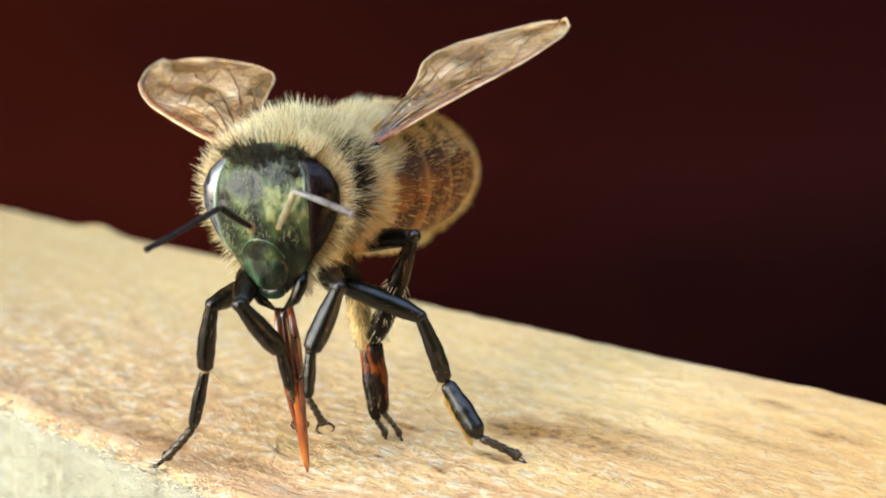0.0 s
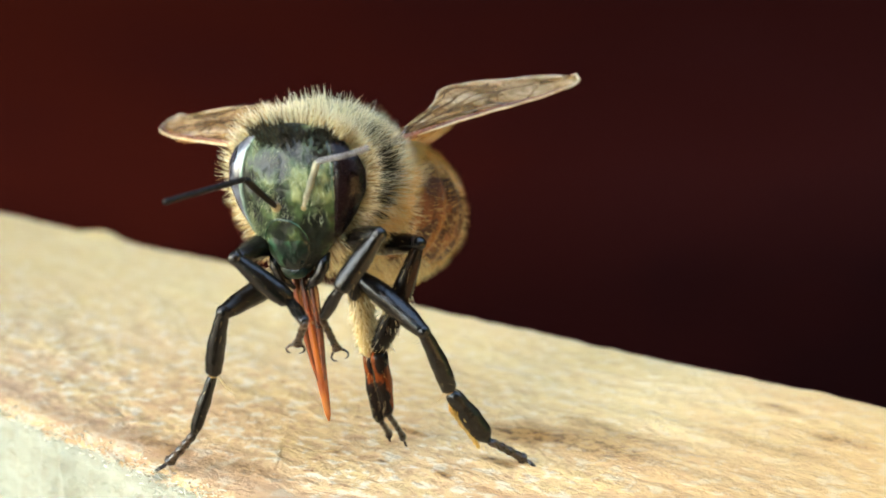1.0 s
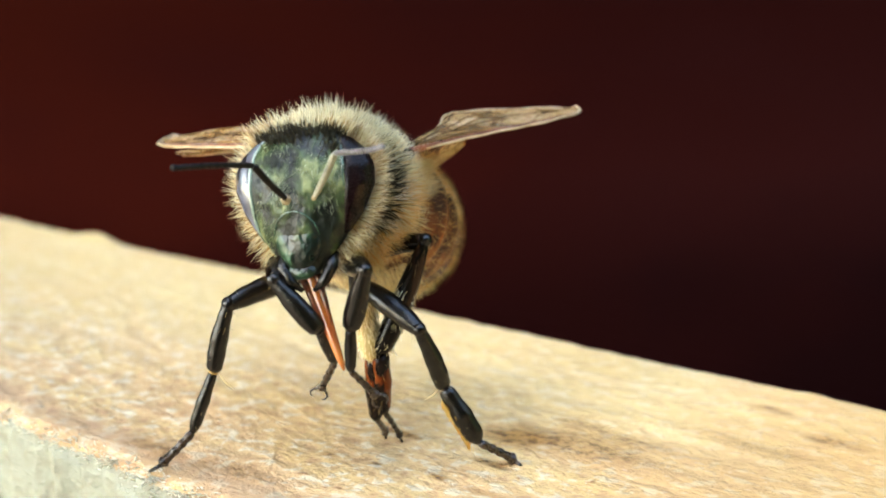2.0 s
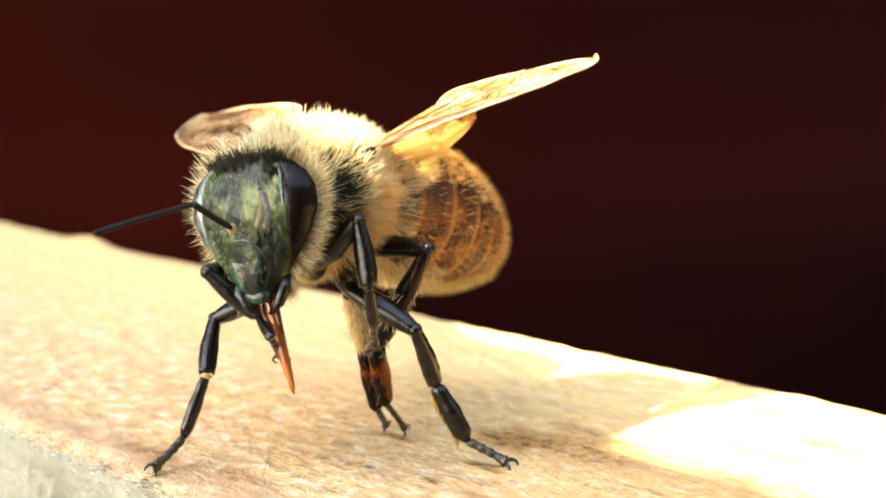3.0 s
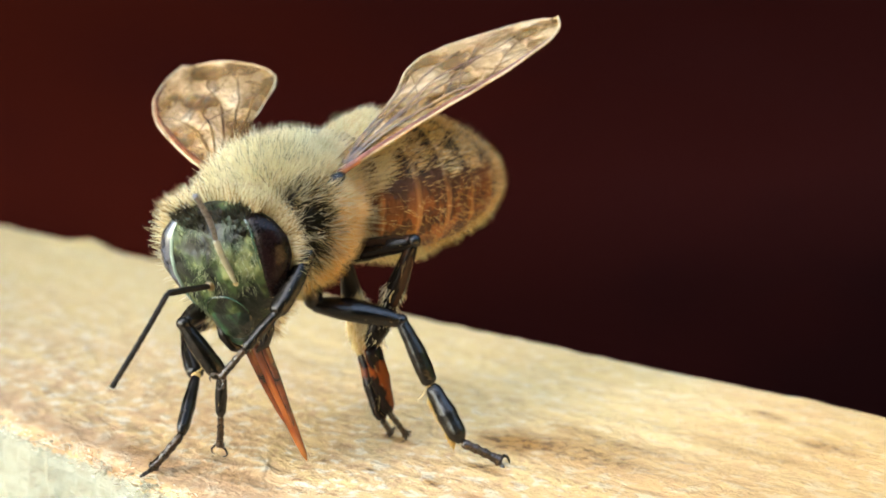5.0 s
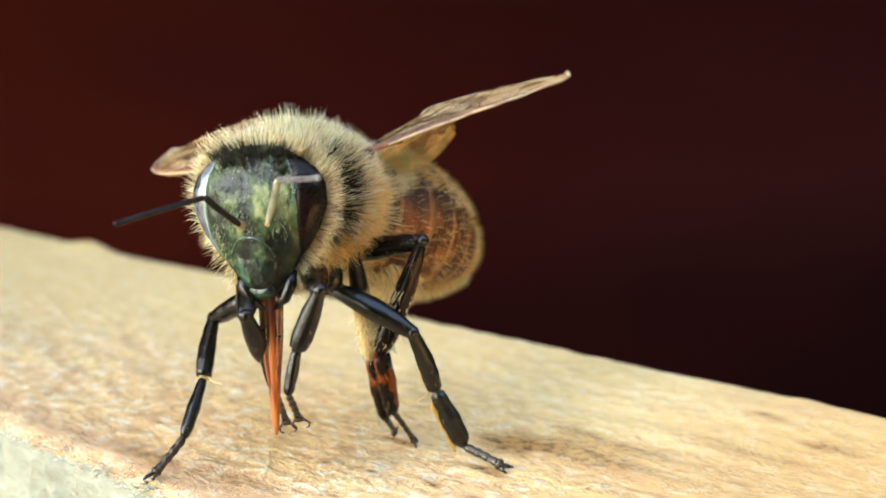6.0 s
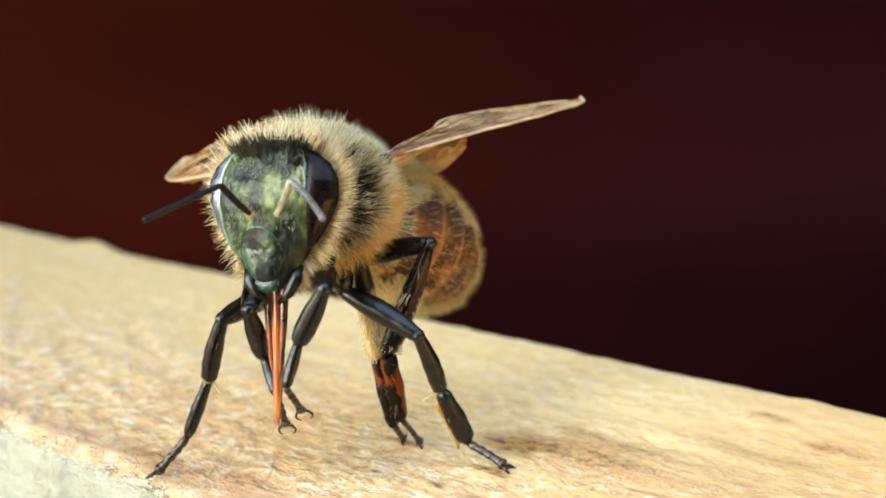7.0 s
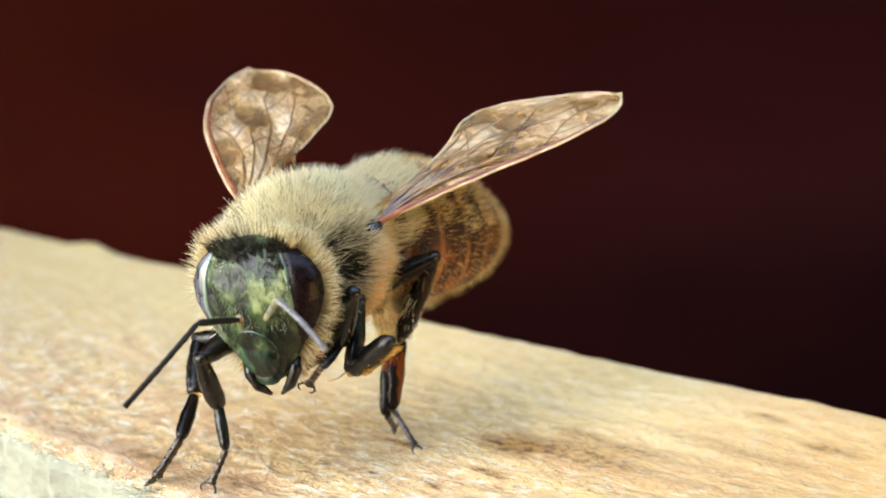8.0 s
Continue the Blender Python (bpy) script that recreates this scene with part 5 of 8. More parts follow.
    walk(MOVES["femur_fl"], [
        (0, mm(1.34, -1.74, 5.91, -77.1, -18.7, 14.8)), (0.2, mm(1.52, -1.78, 6.08, -71.1, -16.4, 8.2)),
        (0.5, mm(2.08, -1.88, 6.25, -99.3, -10.7, 28.2)), (0.7, mm(2.02, -1.86, 6.35, -69.7, -17.3, 9.4)),
        (1, mm(1.88, -1.87, 6.51, -99.7, -9.2, 31.3)), (1.2, mm(2.05, -1.75, 6.40, -73.7, -16.6, 5.8)),
        (1.5, mm(2.29, -1.46, 6.25, -105.3, -2.9, 28.4)), (1.7, mm(2.25, -1.34, 6.17, -86.3, -9.6, 18.6)),
        (2, mm(2.06, -1.27, 6.09, -86.9, -11.7, 17.7)), (2.25, mm(1.74, -1.14, 5.95, -86.7, -16.0, 15.2)),
        (2.5, mm(1.45, -1.00, 5.82, -84.8, -21.3, 11.2)), (2.8, mm(1.30, -0.93, 5.76, -82.9, -24.7, 7.9)),
        (3, mm(1.33, -0.82, 5.69, -146.7, 42.8, 4.6)), (3.2, mm(0.76, -1.34, 6.17, -92.5, -21.2, 20.2)),
        (3.5, mm(0.91, -1.57, 6.15, 172.0, 50.4, -44.7)), (3.8, mm(1.16, -1.54, 6.21, -78.6, -33.3, 3.8)),
        (4, mm(0.76, -0.43, 5.55, 96.1, -45.6, -143.4)), (4.2, mm(0.70, -0.57, 4.52, 150.0, 51.9, -77.9)),
        (4.5, mm(0.45, -0.62, 4.93, -82.6, -27.7, 7.9)), (4.7, mm(0.29, -0.37, 4.77, -129.4, 22.7, 8.6)),
        (5, mm(0.44, -0.50, 4.99, -128.2, 22.3, 12.6)), (5.25, mm(0.73, -0.71, 5.37, -122.1, 16.5, 21.2)),
        (5.5, mm(1.01, -0.87, 5.75, -111.7, 2.3, 28.0)), (5.8, mm(1.17, -0.96, 5.97, -104.8, -7.0, 27.8)),
        (6, mm(1.29, -1.08, 6.11, -76.7, -22.4, 6.6)), (6.2, mm(1.35, -0.96, 5.99, -132.1, 17.7, 26.2)),
        (6.5, mm(1.53, -1.09, 6.25, -73.2, -21.9, 7.5)), (6.7, mm(1.51, -1.06, 6.12, -149.3, 32.2, 12.9)),
        (7, mm(1.50, -1.05, 6.08, -78.8, -17.5, 3.2)), (7.2, mm(1.19, -1.28, 5.93, -117.9, 18.8, 39.1)),
        (7.5, mm(1.10, -0.82, 4.06, -148.2, 48.8, 5.2)), (7.7, mm(1.09, -0.76, 3.88, -147.8, 41.0, 1.6)),
        (8, mm(1.15, -0.97, 4.02, -140.3, 39.5, 10.8)),])
    walk(MOVES["tibia_fl"], [
        (0, mm(2.07, -3.87, 5.42, -10.6, 22.1, -13.2)), (0.2, mm(2.04, -3.90, 5.37, 5.0, 24.4, -0.5)), (0.5, mm(3.09, -3.91, 6.61, 5.7, 33.3, 3.7)),
        (0.7, mm(2.61, -3.95, 5.59, 25.8, 13.4, 9.7)), (1, mm(3.00, -3.84, 6.90, -3.2, 34.9, -7.7)), (1.2, mm(2.45, -3.92, 5.78, 20.7, 24.8, 8.2)),
        (1.5, mm(3.32, -3.43, 6.86, -20.3, 34.3, -16.4)), (1.7, mm(3.00, -3.51, 6.03, 20.8, 13.6, 2.1)),
        (2, mm(2.78, -3.45, 5.97, 17.3, 15.0, -2.1)), (2.25, mm(2.38, -3.35, 5.82, 10.7, 16.3, -10.8)),
        (2.5, mm(1.97, -3.24, 5.63, 3.5, 15.7, -20.8)), (2.8, mm(1.73, -3.17, 5.50, -0.5, 14.3, -26.8)),
        (3, mm(2.73, -1.98, 7.10, -5.1, -13.2, -27.8)), (3.2, mm(1.52, -3.51, 6.26, -7.1, 24.6, -39.6)),
        (3.5, mm(2.38, -2.57, 7.60, -6.1, 16.4, -40.5)), (3.8, mm(1.56, -3.77, 5.83, -6.1, 27.7, -44.6)),
        (4, mm(2.26, -2.16, 5.72, 1.9, 22.4, -55.6)), (4.2, mm(2.15, -1.87, 5.75, 1.3, -0.9, -48.8)),
        (4.5, mm(0.90, -2.86, 4.67, -10.7, -7.9, -45.1)), (4.7, mm(1.11, -2.04, 6.12, -37.6, 4.4, -41.0)),
        (5, mm(1.37, -2.14, 6.31, -35.5, 6.7, -40.1)), (5.25, mm(1.75, -2.40, 6.54, -33.9, 12.8, -40.3)),
        (5.5, mm(2.04, -2.75, 6.60, -32.6, 21.3, -41.0)), (5.8, mm(2.15, -2.96, 6.55, -28.4, 26.7, -38.0)),
        (6, mm(1.75, -3.28, 5.62, 6.2, 22.7, -9.3)), (6.2, mm(2.52, -2.28, 7.46, -23.6, 23.6, -27.2)),
        (6.5, mm(2.07, -3.24, 5.64, 17.2, 18.2, -2.2)), (6.7, mm(2.80, -1.97, 7.80, 46.1, -12.9, -9.5)),
        (7, mm(1.76, -3.29, 5.65, 17.0, 26.4, -1.7)), (7.2, mm(2.74, -2.64, 6.95, -8.8, -9.0, -17.4)),
        (7.5, mm(2.68, -1.90, 5.34, -57.1, -1.0, -34.9)), (7.7, mm(2.40, -1.95, 5.35, 21.5, 19.3, -13.8)),
        (8, mm(2.53, -2.21, 5.39, 22.0, 20.3, -10.0)),])
    walk(MOVES["basitarsus_fl"], [
        (0, mm(1.37, -4.03, 3.83, -3.2, 3.7, -7.9)), (0.2, mm(1.32, -3.74, 3.78, -14.7, 0.7, -7.0)), (0.5, mm(2.12, -3.80, 5.16, 20.2, 10.1, 8.2)),
        (0.7, mm(2.12, -3.26, 4.05, 0.4, -0.7, -2.7)), (1, mm(1.99, -3.80, 5.46, 41.3, 15.9, 19.3)), (1.2, mm(1.68, -3.41, 4.30, -0.3, 7.9, -5.5)),
        (1.5, mm(2.26, -3.75, 5.50, 53.3, 6.8, 21.3)), (1.7, mm(2.60, -2.90, 4.44, 18.0, 2.5, -2.5)), (2, mm(2.37, -2.92, 4.35, 12.2, 3.0, -6.8)),
        (2.25, mm(1.97, -2.94, 4.17, 1.9, 1.7, -15.6)), (2.5, mm(1.56, -2.97, 3.95, -6.9, -2.7, -24.2)),
        (2.8, mm(1.33, -2.99, 3.80, -10.9, -6.1, -28.6)), (3, mm(3.01, -2.30, 5.40, 24.5, 4.4, -17.2)),
        (3.2, mm(0.82, -3.22, 4.68, 7.5, 20.2, -30.4)), (3.5, mm(1.89, -2.40, 5.94, -32.8, 8.9, -54.0)),
        (3.8, mm(0.85, -3.34, 4.29, 3.2, -0.1, -39.1)), (4, mm(1.94, -1.58, 4.10, -7.7, -12.0, -56.7)),
        (4.2, mm(2.20, -1.86, 4.00, -5.8, -6.4, -49.8)), (4.5, mm(0.84, -3.26, 2.96, 36.7, 33.4, -15.4)),
        (4.7, mm(0.33, -2.78, 4.74, -48.3, 16.5, -58.4)), (5, mm(0.58, -2.81, 4.89, -39.7, 19.7, -51.6)),
        (5.25, mm(0.88, -2.93, 5.13, -19.2, 21.0, -34.4)), (5.5, mm(1.02, -3.11, 5.22, 2.5, 11.1, -18.0)),
        (5.8, mm(1.09, -3.19, 5.17, 11.9, 2.0, -13.2)), (6, mm(1.11, -2.98, 4.02, -6.5, 10.0, -16.5)),
        (6.2, mm(1.63, -2.61, 5.99, -18.8, 16.4, -21.6)), (6.5, mm(1.56, -2.70, 4.05, -4.4, -11.3, -12.5)),
        (6.7, mm(3.28, -0.77, 6.61, -11.0, -9.0, -13.6)), (7, mm(1.03, -2.76, 4.15, -18.4, 9.9, -21.1)),
        (7.2, mm(2.92, -2.98, 5.24, 47.7, 13.9, 14.4)), (7.5, mm(1.85, -3.11, 4.39, 46.7, 14.9, 0.8)),
        (7.7, mm(2.03, -1.20, 3.81, -72.1, -6.4, -21.8)), (8, mm(2.09, -1.46, 3.86, -72.3, -4.9, -21.2)),])
    walk(MOVES["tarsus_fl"], [
        (0, mm(1.29, -4.09, 2.63, 35.3, -15.1, -8.8)), (0.2, mm(1.27, -4.04, 2.62, 38.1, -15.1, -5.9)),
        (0.5, mm(1.87, -3.42, 4.05, 30.4, 6.7, 11.5)), (0.7, mm(2.14, -3.25, 2.85, 39.2, -27.1, -14.4)),
        (1, mm(1.50, -3.14, 4.60, 25.1, -17.9, -7.5)), (1.2, mm(1.52, -3.40, 3.11, 42.6, -11.0, -3.3)),
        (1.5, mm(1.83, -2.89, 4.79, 60.0, 1.0, 18.5)), (1.7, mm(2.56, -2.53, 3.30, 30.1, -36.2, -21.3)),
        (2, mm(2.33, -2.66, 3.18, 31.2, -32.1, -22.8)), (2.25, mm(1.94, -2.89, 2.97, 32.1, -25.2, -24.2)),
        (2.5, mm(1.56, -3.12, 2.76, 32.1, -18.6, -24.9)), (2.8, mm(1.34, -3.25, 2.63, 31.9, -14.9, -25.3)),
        (3, mm(3.08, -1.80, 4.32, 40.0, 5.0, -8.0)), (3.2, mm(0.55, -2.88, 3.56, 12.4, 10.3, -29.4)),
        (3.5, mm(1.27, -2.65, 4.94, -5.9, 34.3, -41.8)), (3.8, mm(0.90, -3.29, 3.09, 39.6, 0.3, -25.1)),
        (4, mm(1.94, -1.88, 2.94, 35.5, 23.6, -33.2)), (4.2, mm(2.19, -2.04, 2.82, 48.5, 0.8, -32.8)),
        (4.5, mm(0.52, -2.43, 2.16, 45.7, 30.5, -7.8)), (4.7, mm(-0.55, -3.05, 3.98, -26.9, 41.5, -51.4)),
        (5, mm(-0.21, -3.05, 4.02, -6.9, 41.6, -32.2)), (5.25, mm(0.32, -3.03, 4.07, 16.5, 28.5, -11.2)),
        (5.5, mm(0.82, -2.98, 4.05, 26.1, 11.7, -6.2)), (5.8, mm(1.11, -2.94, 4.00, 29.2, 3.1, -6.4)), (6, mm(0.88, -3.05, 2.84, 37.7, -9.0, -7.2)),
        (6.2, mm(1.19, -2.85, 4.90, 28.4, 17.7, 8.0)), (6.5, mm(1.77, -2.84, 2.88, 36.3, -20.0, -15.9)),
        (6.7, mm(3.41, -1.03, 5.45, 23.7, -1.8, -6.1)), (7, mm(0.71, -3.04, 3.03, 40.1, -13.7, -13.2)),
        (7.2, mm(2.51, -2.17, 4.46, 56.0, 7.8, 17.7)), (7.5, mm(1.63, -2.24, 3.60, 49.7, 13.6, 2.0)), (7.7, mm(1.65, -2.28, 3.45, 46.9, 26.4, 7.1)),
        (8, mm(1.70, -2.54, 3.50, 48.1, 24.1, 9.4)),])
    walk(MOVES["femur_ml"], [
        (0, mm(1.77, -0.46, 4.91, 68.3, -2.2, -92.6)), (0.2, mm(1.84, -0.53, 5.01, 68.4, -10.6, -102.6)),
        (0.5, mm(2.37, -0.62, 5.19, 63.3, -19.5, -114.5)), (0.7, mm(2.37, -0.69, 5.19, 62.2, -22.5, -114.7)),
        (1, mm(2.29, -0.79, 5.30, 56.0, -21.5, -109.5)), (1.2, mm(2.46, -0.62, 5.23, 57.5, -24.1, -116.0)),
        (1.5, mm(2.58, -0.33, 5.13, 57.1, -29.4, -119.1)), (1.7, mm(2.52, -0.13, 5.04, 62.8, -24.5, -121.9)),
        (2, mm(2.45, -0.05, 5.01, 65.8, -19.7, -124.7)), (2.25, mm(2.34, 0.08, 4.97, 69.3, -11.9, -127.5)),
        (2.5, mm(2.24, 0.19, 4.95, 71.2, -5.0, -128.7)), (2.8, mm(2.18, 0.25, 4.95, 71.6, -1.4, -128.7)),
        (3, mm(2.29, 0.29, 4.94, 67.6, -0.5, -124.3)), (3.2, mm(1.73, -0.48, 5.10, 68.1, 3.5, -99.7)),
        (3.5, mm(2.01, -0.85, 5.19, 62.9, 18.9, -84.1)), (3.8, mm(2.25, -0.75, 5.21, 68.0, 2.8, -111.7)),
        (4, mm(2.16, 0.17, 4.79, 77.7, 18.2, -104.1)), (4.2, mm(2.00, 0.38, 4.07, 96.1, 15.5, -114.5)),
        (4.5, mm(1.66, 0.49, 4.50, 82.6, 21.0, -111.7)), (4.7, mm(1.30, 0.86, 4.32, 79.4, 18.7, -96.5)),
        (5, mm(1.30, 0.76, 4.44, 79.5, 14.7, -97.6)), (5.25, mm(1.40, 0.57, 4.66, 76.9, 8.0, -101.1)),
        (5.5, mm(1.64, 0.37, 4.89, 69.9, 1.7, -104.2)), (5.8, mm(1.83, 0.23, 5.01, 64.6, -1.8, -104.7)),
        (6, mm(1.91, 0.07, 5.06, 62.3, -4.7, -100.2)), (6.2, mm(2.01, 0.09, 5.03, 63.3, -9.1, -104.2)),
        (6.5, mm(2.12, 0.03, 5.14, 59.9, -8.9, -103.2)), (6.7, mm(2.10, 0.05, 5.01, 64.9, -12.2, -109.3)),
        (7, mm(2.06, 0.07, 4.98, 64.3, -10.8, -109.1)), (7.2, mm(1.90, -0.29, 4.77, 71.9, -8.4, -97.0)),
        (7.5, mm(1.84, 0.49, 3.41, 139.3, 22.2, -123.3)), (7.7, mm(1.74, 0.73, 3.20, 138.2, 27.7, -125.3)),
        (8, mm(1.66, 0.57, 3.16, 141.1, 23.5, -120.8)),])
    walk(MOVES["tibia_ml"], [
        (0, mm(4.08, -0.60, 3.98, 19.9, 5.2, -94.5)), (0.2, mm(4.07, -1.20, 4.11, 19.9, 8.8, -89.3)),
        (0.5, mm(4.25, -1.89, 4.13, 18.0, 13.7, -85.7)), (0.7, mm(4.19, -2.02, 4.11, 19.8, 13.9, -86.4)),
        (1, mm(4.08, -1.96, 4.00, 22.0, 15.4, -86.9)), (1.2, mm(4.12, -2.04, 4.00, 22.8, 16.2, -86.7)),
        (1.5, mm(4.09, -1.94, 3.95, 24.9, 18.3, -80.5)), (1.7, mm(4.16, -1.71, 4.00, 20.3, 19.8, -86.3)),
        (2, mm(4.13, -1.63, 4.04, 18.9, 20.7, -91.3)), (2.25, mm(4.08, -1.49, 4.10, 16.8, 21.9, -99.4)),
        (2.5, mm(4.04, -1.34, 4.15, 15.0, 22.7, -106.8)), (2.8, mm(4.02, -1.25, 4.17, 14.1, 23.1, -110.7)),
        (3, mm(4.20, -1.02, 3.99, 4.5, 29.0, -114.5)), (3.2, mm(4.03, -0.81, 4.17, 12.4, 17.7, -121.4)),
        (3.5, mm(4.18, -0.26, 4.11, 13.8, 15.5, -123.8)), (3.8, mm(4.42, -1.57, 4.28, 3.2, 21.1, -130.2)),
        (4, mm(4.57, -0.26, 4.28, -1.1, 17.8, -145.8)), (4.2, mm(4.24, -0.72, 4.33, 16.6, 15.6, -135.4)),
        (4.5, mm(4.01, -0.32, 4.20, 25.2, 3.9, -137.5)), (4.7, mm(3.76, 0.73, 3.88, 28.8, 2.9, -122.1)),
        (5, mm(3.76, 0.55, 3.99, 25.6, 4.4, -117.3)), (5.25, mm(3.80, 0.18, 4.10, 21.0, 8.2, -110.4)),
        (5.5, mm(3.92, -0.18, 4.04, 17.6, 13.0, -105.0)), (5.8, mm(4.01, -0.37, 3.94, 16.3, 16.1, -102.3)),
        (6, mm(4.07, -0.42, 3.90, 15.6, 21.1, -98.0)), (6.2, mm(4.13, -0.63, 3.92, 14.9, 21.3, -95.4)),
        (6.5, mm(4.18, -0.66, 3.90, 13.1, 25.7, -97.0)), (6.7, mm(4.16, -0.91, 3.97, 14.7, 23.6, -96.7)),
        (7, mm(4.12, -0.86, 3.91, 15.3, 26.0, -96.4)), (7.2, mm(4.25, -0.69, 4.00, 15.5, 22.7, -100.5)),
        (7.5, mm(2.81, -1.01, 5.17, -22.9, 4.7, -110.1)), (7.7, mm(2.60, -0.94, 4.85, -2.7, -14.2, -110.9)),
        (8, mm(2.61, -0.90, 4.94, -1.9, -14.6, -108.4)),])
    walk(MOVES["basitarsus_ml"], [
        (0, mm(4.76, -0.48, 2.15, 36.9, -14.9, -105.8)), (0.2, mm(4.73, -0.91, 2.30, 31.5, 3.6, -88.3)),
        (0.5, mm(4.82, -1.40, 2.33, 34.9, 9.1, -81.1)), (0.7, mm(4.82, -1.54, 2.33, 34.8, 11.1, -79.9)),
        (1, mm(4.78, -1.45, 2.26, 35.5, 7.3, -83.2)), (1.2, mm(4.84, -1.50, 2.27, 34.4, 11.7, -82.2)),
        (1.5, mm(4.81, -1.25, 2.27, 33.6, 0.9, -85.8)), (1.7, mm(4.80, -1.05, 2.28, 32.3, -1.5, -91.5)),
        (2, mm(4.78, -0.99, 2.32, 31.3, 2.2, -94.6)), (2.25, mm(4.75, -0.89, 2.37, 29.1, 8.5, -100.2)),
        (2.5, mm(4.73, -0.79, 2.41, 26.0, 14.2, -106.0)), (2.8, mm(4.72, -0.73, 2.43, 23.9, 17.1, -109.4)),
        (3, mm(4.73, -0.23, 2.29, 26.3, 11.1, -112.4)), (3.2, mm(4.69, -0.54, 2.36, 18.9, 17.5, -118.5)),
        (3.5, mm(4.85, -0.09, 2.28, 18.2, 16.2, -121.7)), (3.8, mm(4.95, -1.11, 2.46, 7.3, 27.5, -127.7)),
        (4, mm(5.04, 0.10, 2.42, 5.8, 16.9, -144.4)), (4.2, mm(4.99, -0.76, 2.53, 5.2, 23.0, -134.5)),
        (4.5, mm(4.66, -0.85, 2.44, 17.0, 24.8, -128.4)), (4.7, mm(4.60, 0.31, 2.17, 36.9, -0.7, -127.2)),
        (5, mm(4.57, 0.28, 2.24, 33.7, -0.6, -121.9)), (5.25, mm(4.55, 0.18, 2.30, 28.8, 4.3, -112.2)),
        (5.5, mm(4.60, 0.07, 2.23, 27.5, 11.1, -103.3)), (5.8, mm(4.65, 0.02, 2.14, 28.5, 13.8, -98.8)), (6, mm(4.68, 0.18, 2.14, 25.5, 6.6, -99.0)),
        (6.2, mm(4.69, 0.01, 2.17, 26.4, 10.3, -93.8)), (6.5, mm(4.72, 0.11, 2.18, 27.0, 1.8, -98.9)),
        (6.7, mm(4.74, -0.22, 2.24, 26.4, 13.8, -93.4)), (7, mm(4.73, -0.10, 2.22, 23.6, 14.5, -95.4)),
        (7.2, mm(4.89, -0.07, 2.27, 22.9, 16.7, -97.9)), (7.5, mm(2.15, -0.61, 3.38, 129.8, -11.3, -88.7)),
        (7.7, mm(2.34, -1.35, 2.96, 131.7, 12.9, -112.5)), (8, mm(2.39, -1.35, 3.06, 128.8, 14.7, -116.5)),])
    walk(MOVES["tarsus_ml"], [
        (0, mm(5.72, -1.15, 0.72, 60.2, 8.6, -76.1)), (0.2, mm(5.70, -0.78, 0.72, 60.5, -2.1, -85.4)),
        (0.5, mm(5.83, -1.00, 0.83, 55.0, 1.9, -79.1)), (0.7, mm(5.81, -1.07, 0.84, 54.9, 2.8, -74.8)), (1, mm(5.83, -1.13, 0.76, 59.0, 2.8, -69.3)),
        (1.2, mm(5.83, -1.05, 0.78, 58.4, 5.2, -69.8)), (1.5, mm(5.83, -1.15, 0.72, 60.4, 7.7, -61.6)),
        (1.7, mm(5.78, -1.12, 0.72, 60.2, 9.3, -64.3)), (2, mm(5.74, -1.01, 0.74, 58.9, 12.2, -69.7)),
        (2.25, mm(5.68, -0.82, 0.77, 56.5, 16.4, -79.0)), (2.5, mm(5.62, -0.62, 0.80, 54.4, 19.7, -88.1)),
        (2.8, mm(5.60, -0.51, 0.81, 53.4, 21.1, -93.1)), (3, mm(5.61, -0.24, 0.66, 63.5, 8.4, -105.3)),
        (3.2, mm(5.47, -0.36, 0.69, 61.5, 12.7, -92.3)), (3.5, mm(5.60, 0.02, 0.59, 66.9, 1.3, -106.5)),
        (3.8, mm(5.66, -0.58, 0.83, 49.4, 31.1, -96.0)), (4, mm(5.58, 0.26, 0.66, 61.3, 22.4, -118.2)),
        (4.2, mm(5.61, -0.36, 0.83, 35.8, 45.9, -115.3)), (4.5, mm(5.54, -0.61, 0.84, 42.1, 38.6, -112.6)),
        (4.7, mm(5.47, -0.38, 0.69, 56.1, 33.0, -90.9)), (5, mm(5.43, -0.27, 0.70, 58.6, 24.1, -94.4)),
        (5.25, mm(5.42, -0.04, 0.68, 62.2, 9.5, -104.0)), (5.5, mm(5.50, 0.18, 0.62, 66.0, -3.0, -115.7)),
        (5.8, mm(5.58, 0.27, 0.56, 68.3, -9.3, -122.3)), (6, mm(5.49, 0.25, 0.48, 71.8, -11.4, -117.1)),
        (6.2, mm(5.53, 0.25, 0.54, 68.9, -15.0, -118.9)), (6.5, mm(5.55, 0.03, 0.54, 69.4, -8.2, -100.6)),
        (6.7, mm(5.58, 0.13, 0.63, 64.9, -8.4, -101.3)), (7, mm(5.50, 0.26, 0.58, 67.1, -13.5, -115.7)),
        (7.2, mm(5.67, 0.31, 0.64, 63.5, -16.8, -118.8)), (7.5, mm(3.56, -0.34, 4.54, -36.2, 11.6, -114.0)),
        (7.7, mm(3.51, -2.14, 4.16, -50.3, 19.9, -120.9)), (8, mm(3.55, -2.25, 4.18, -60.1, 16.4, -121.9)),])
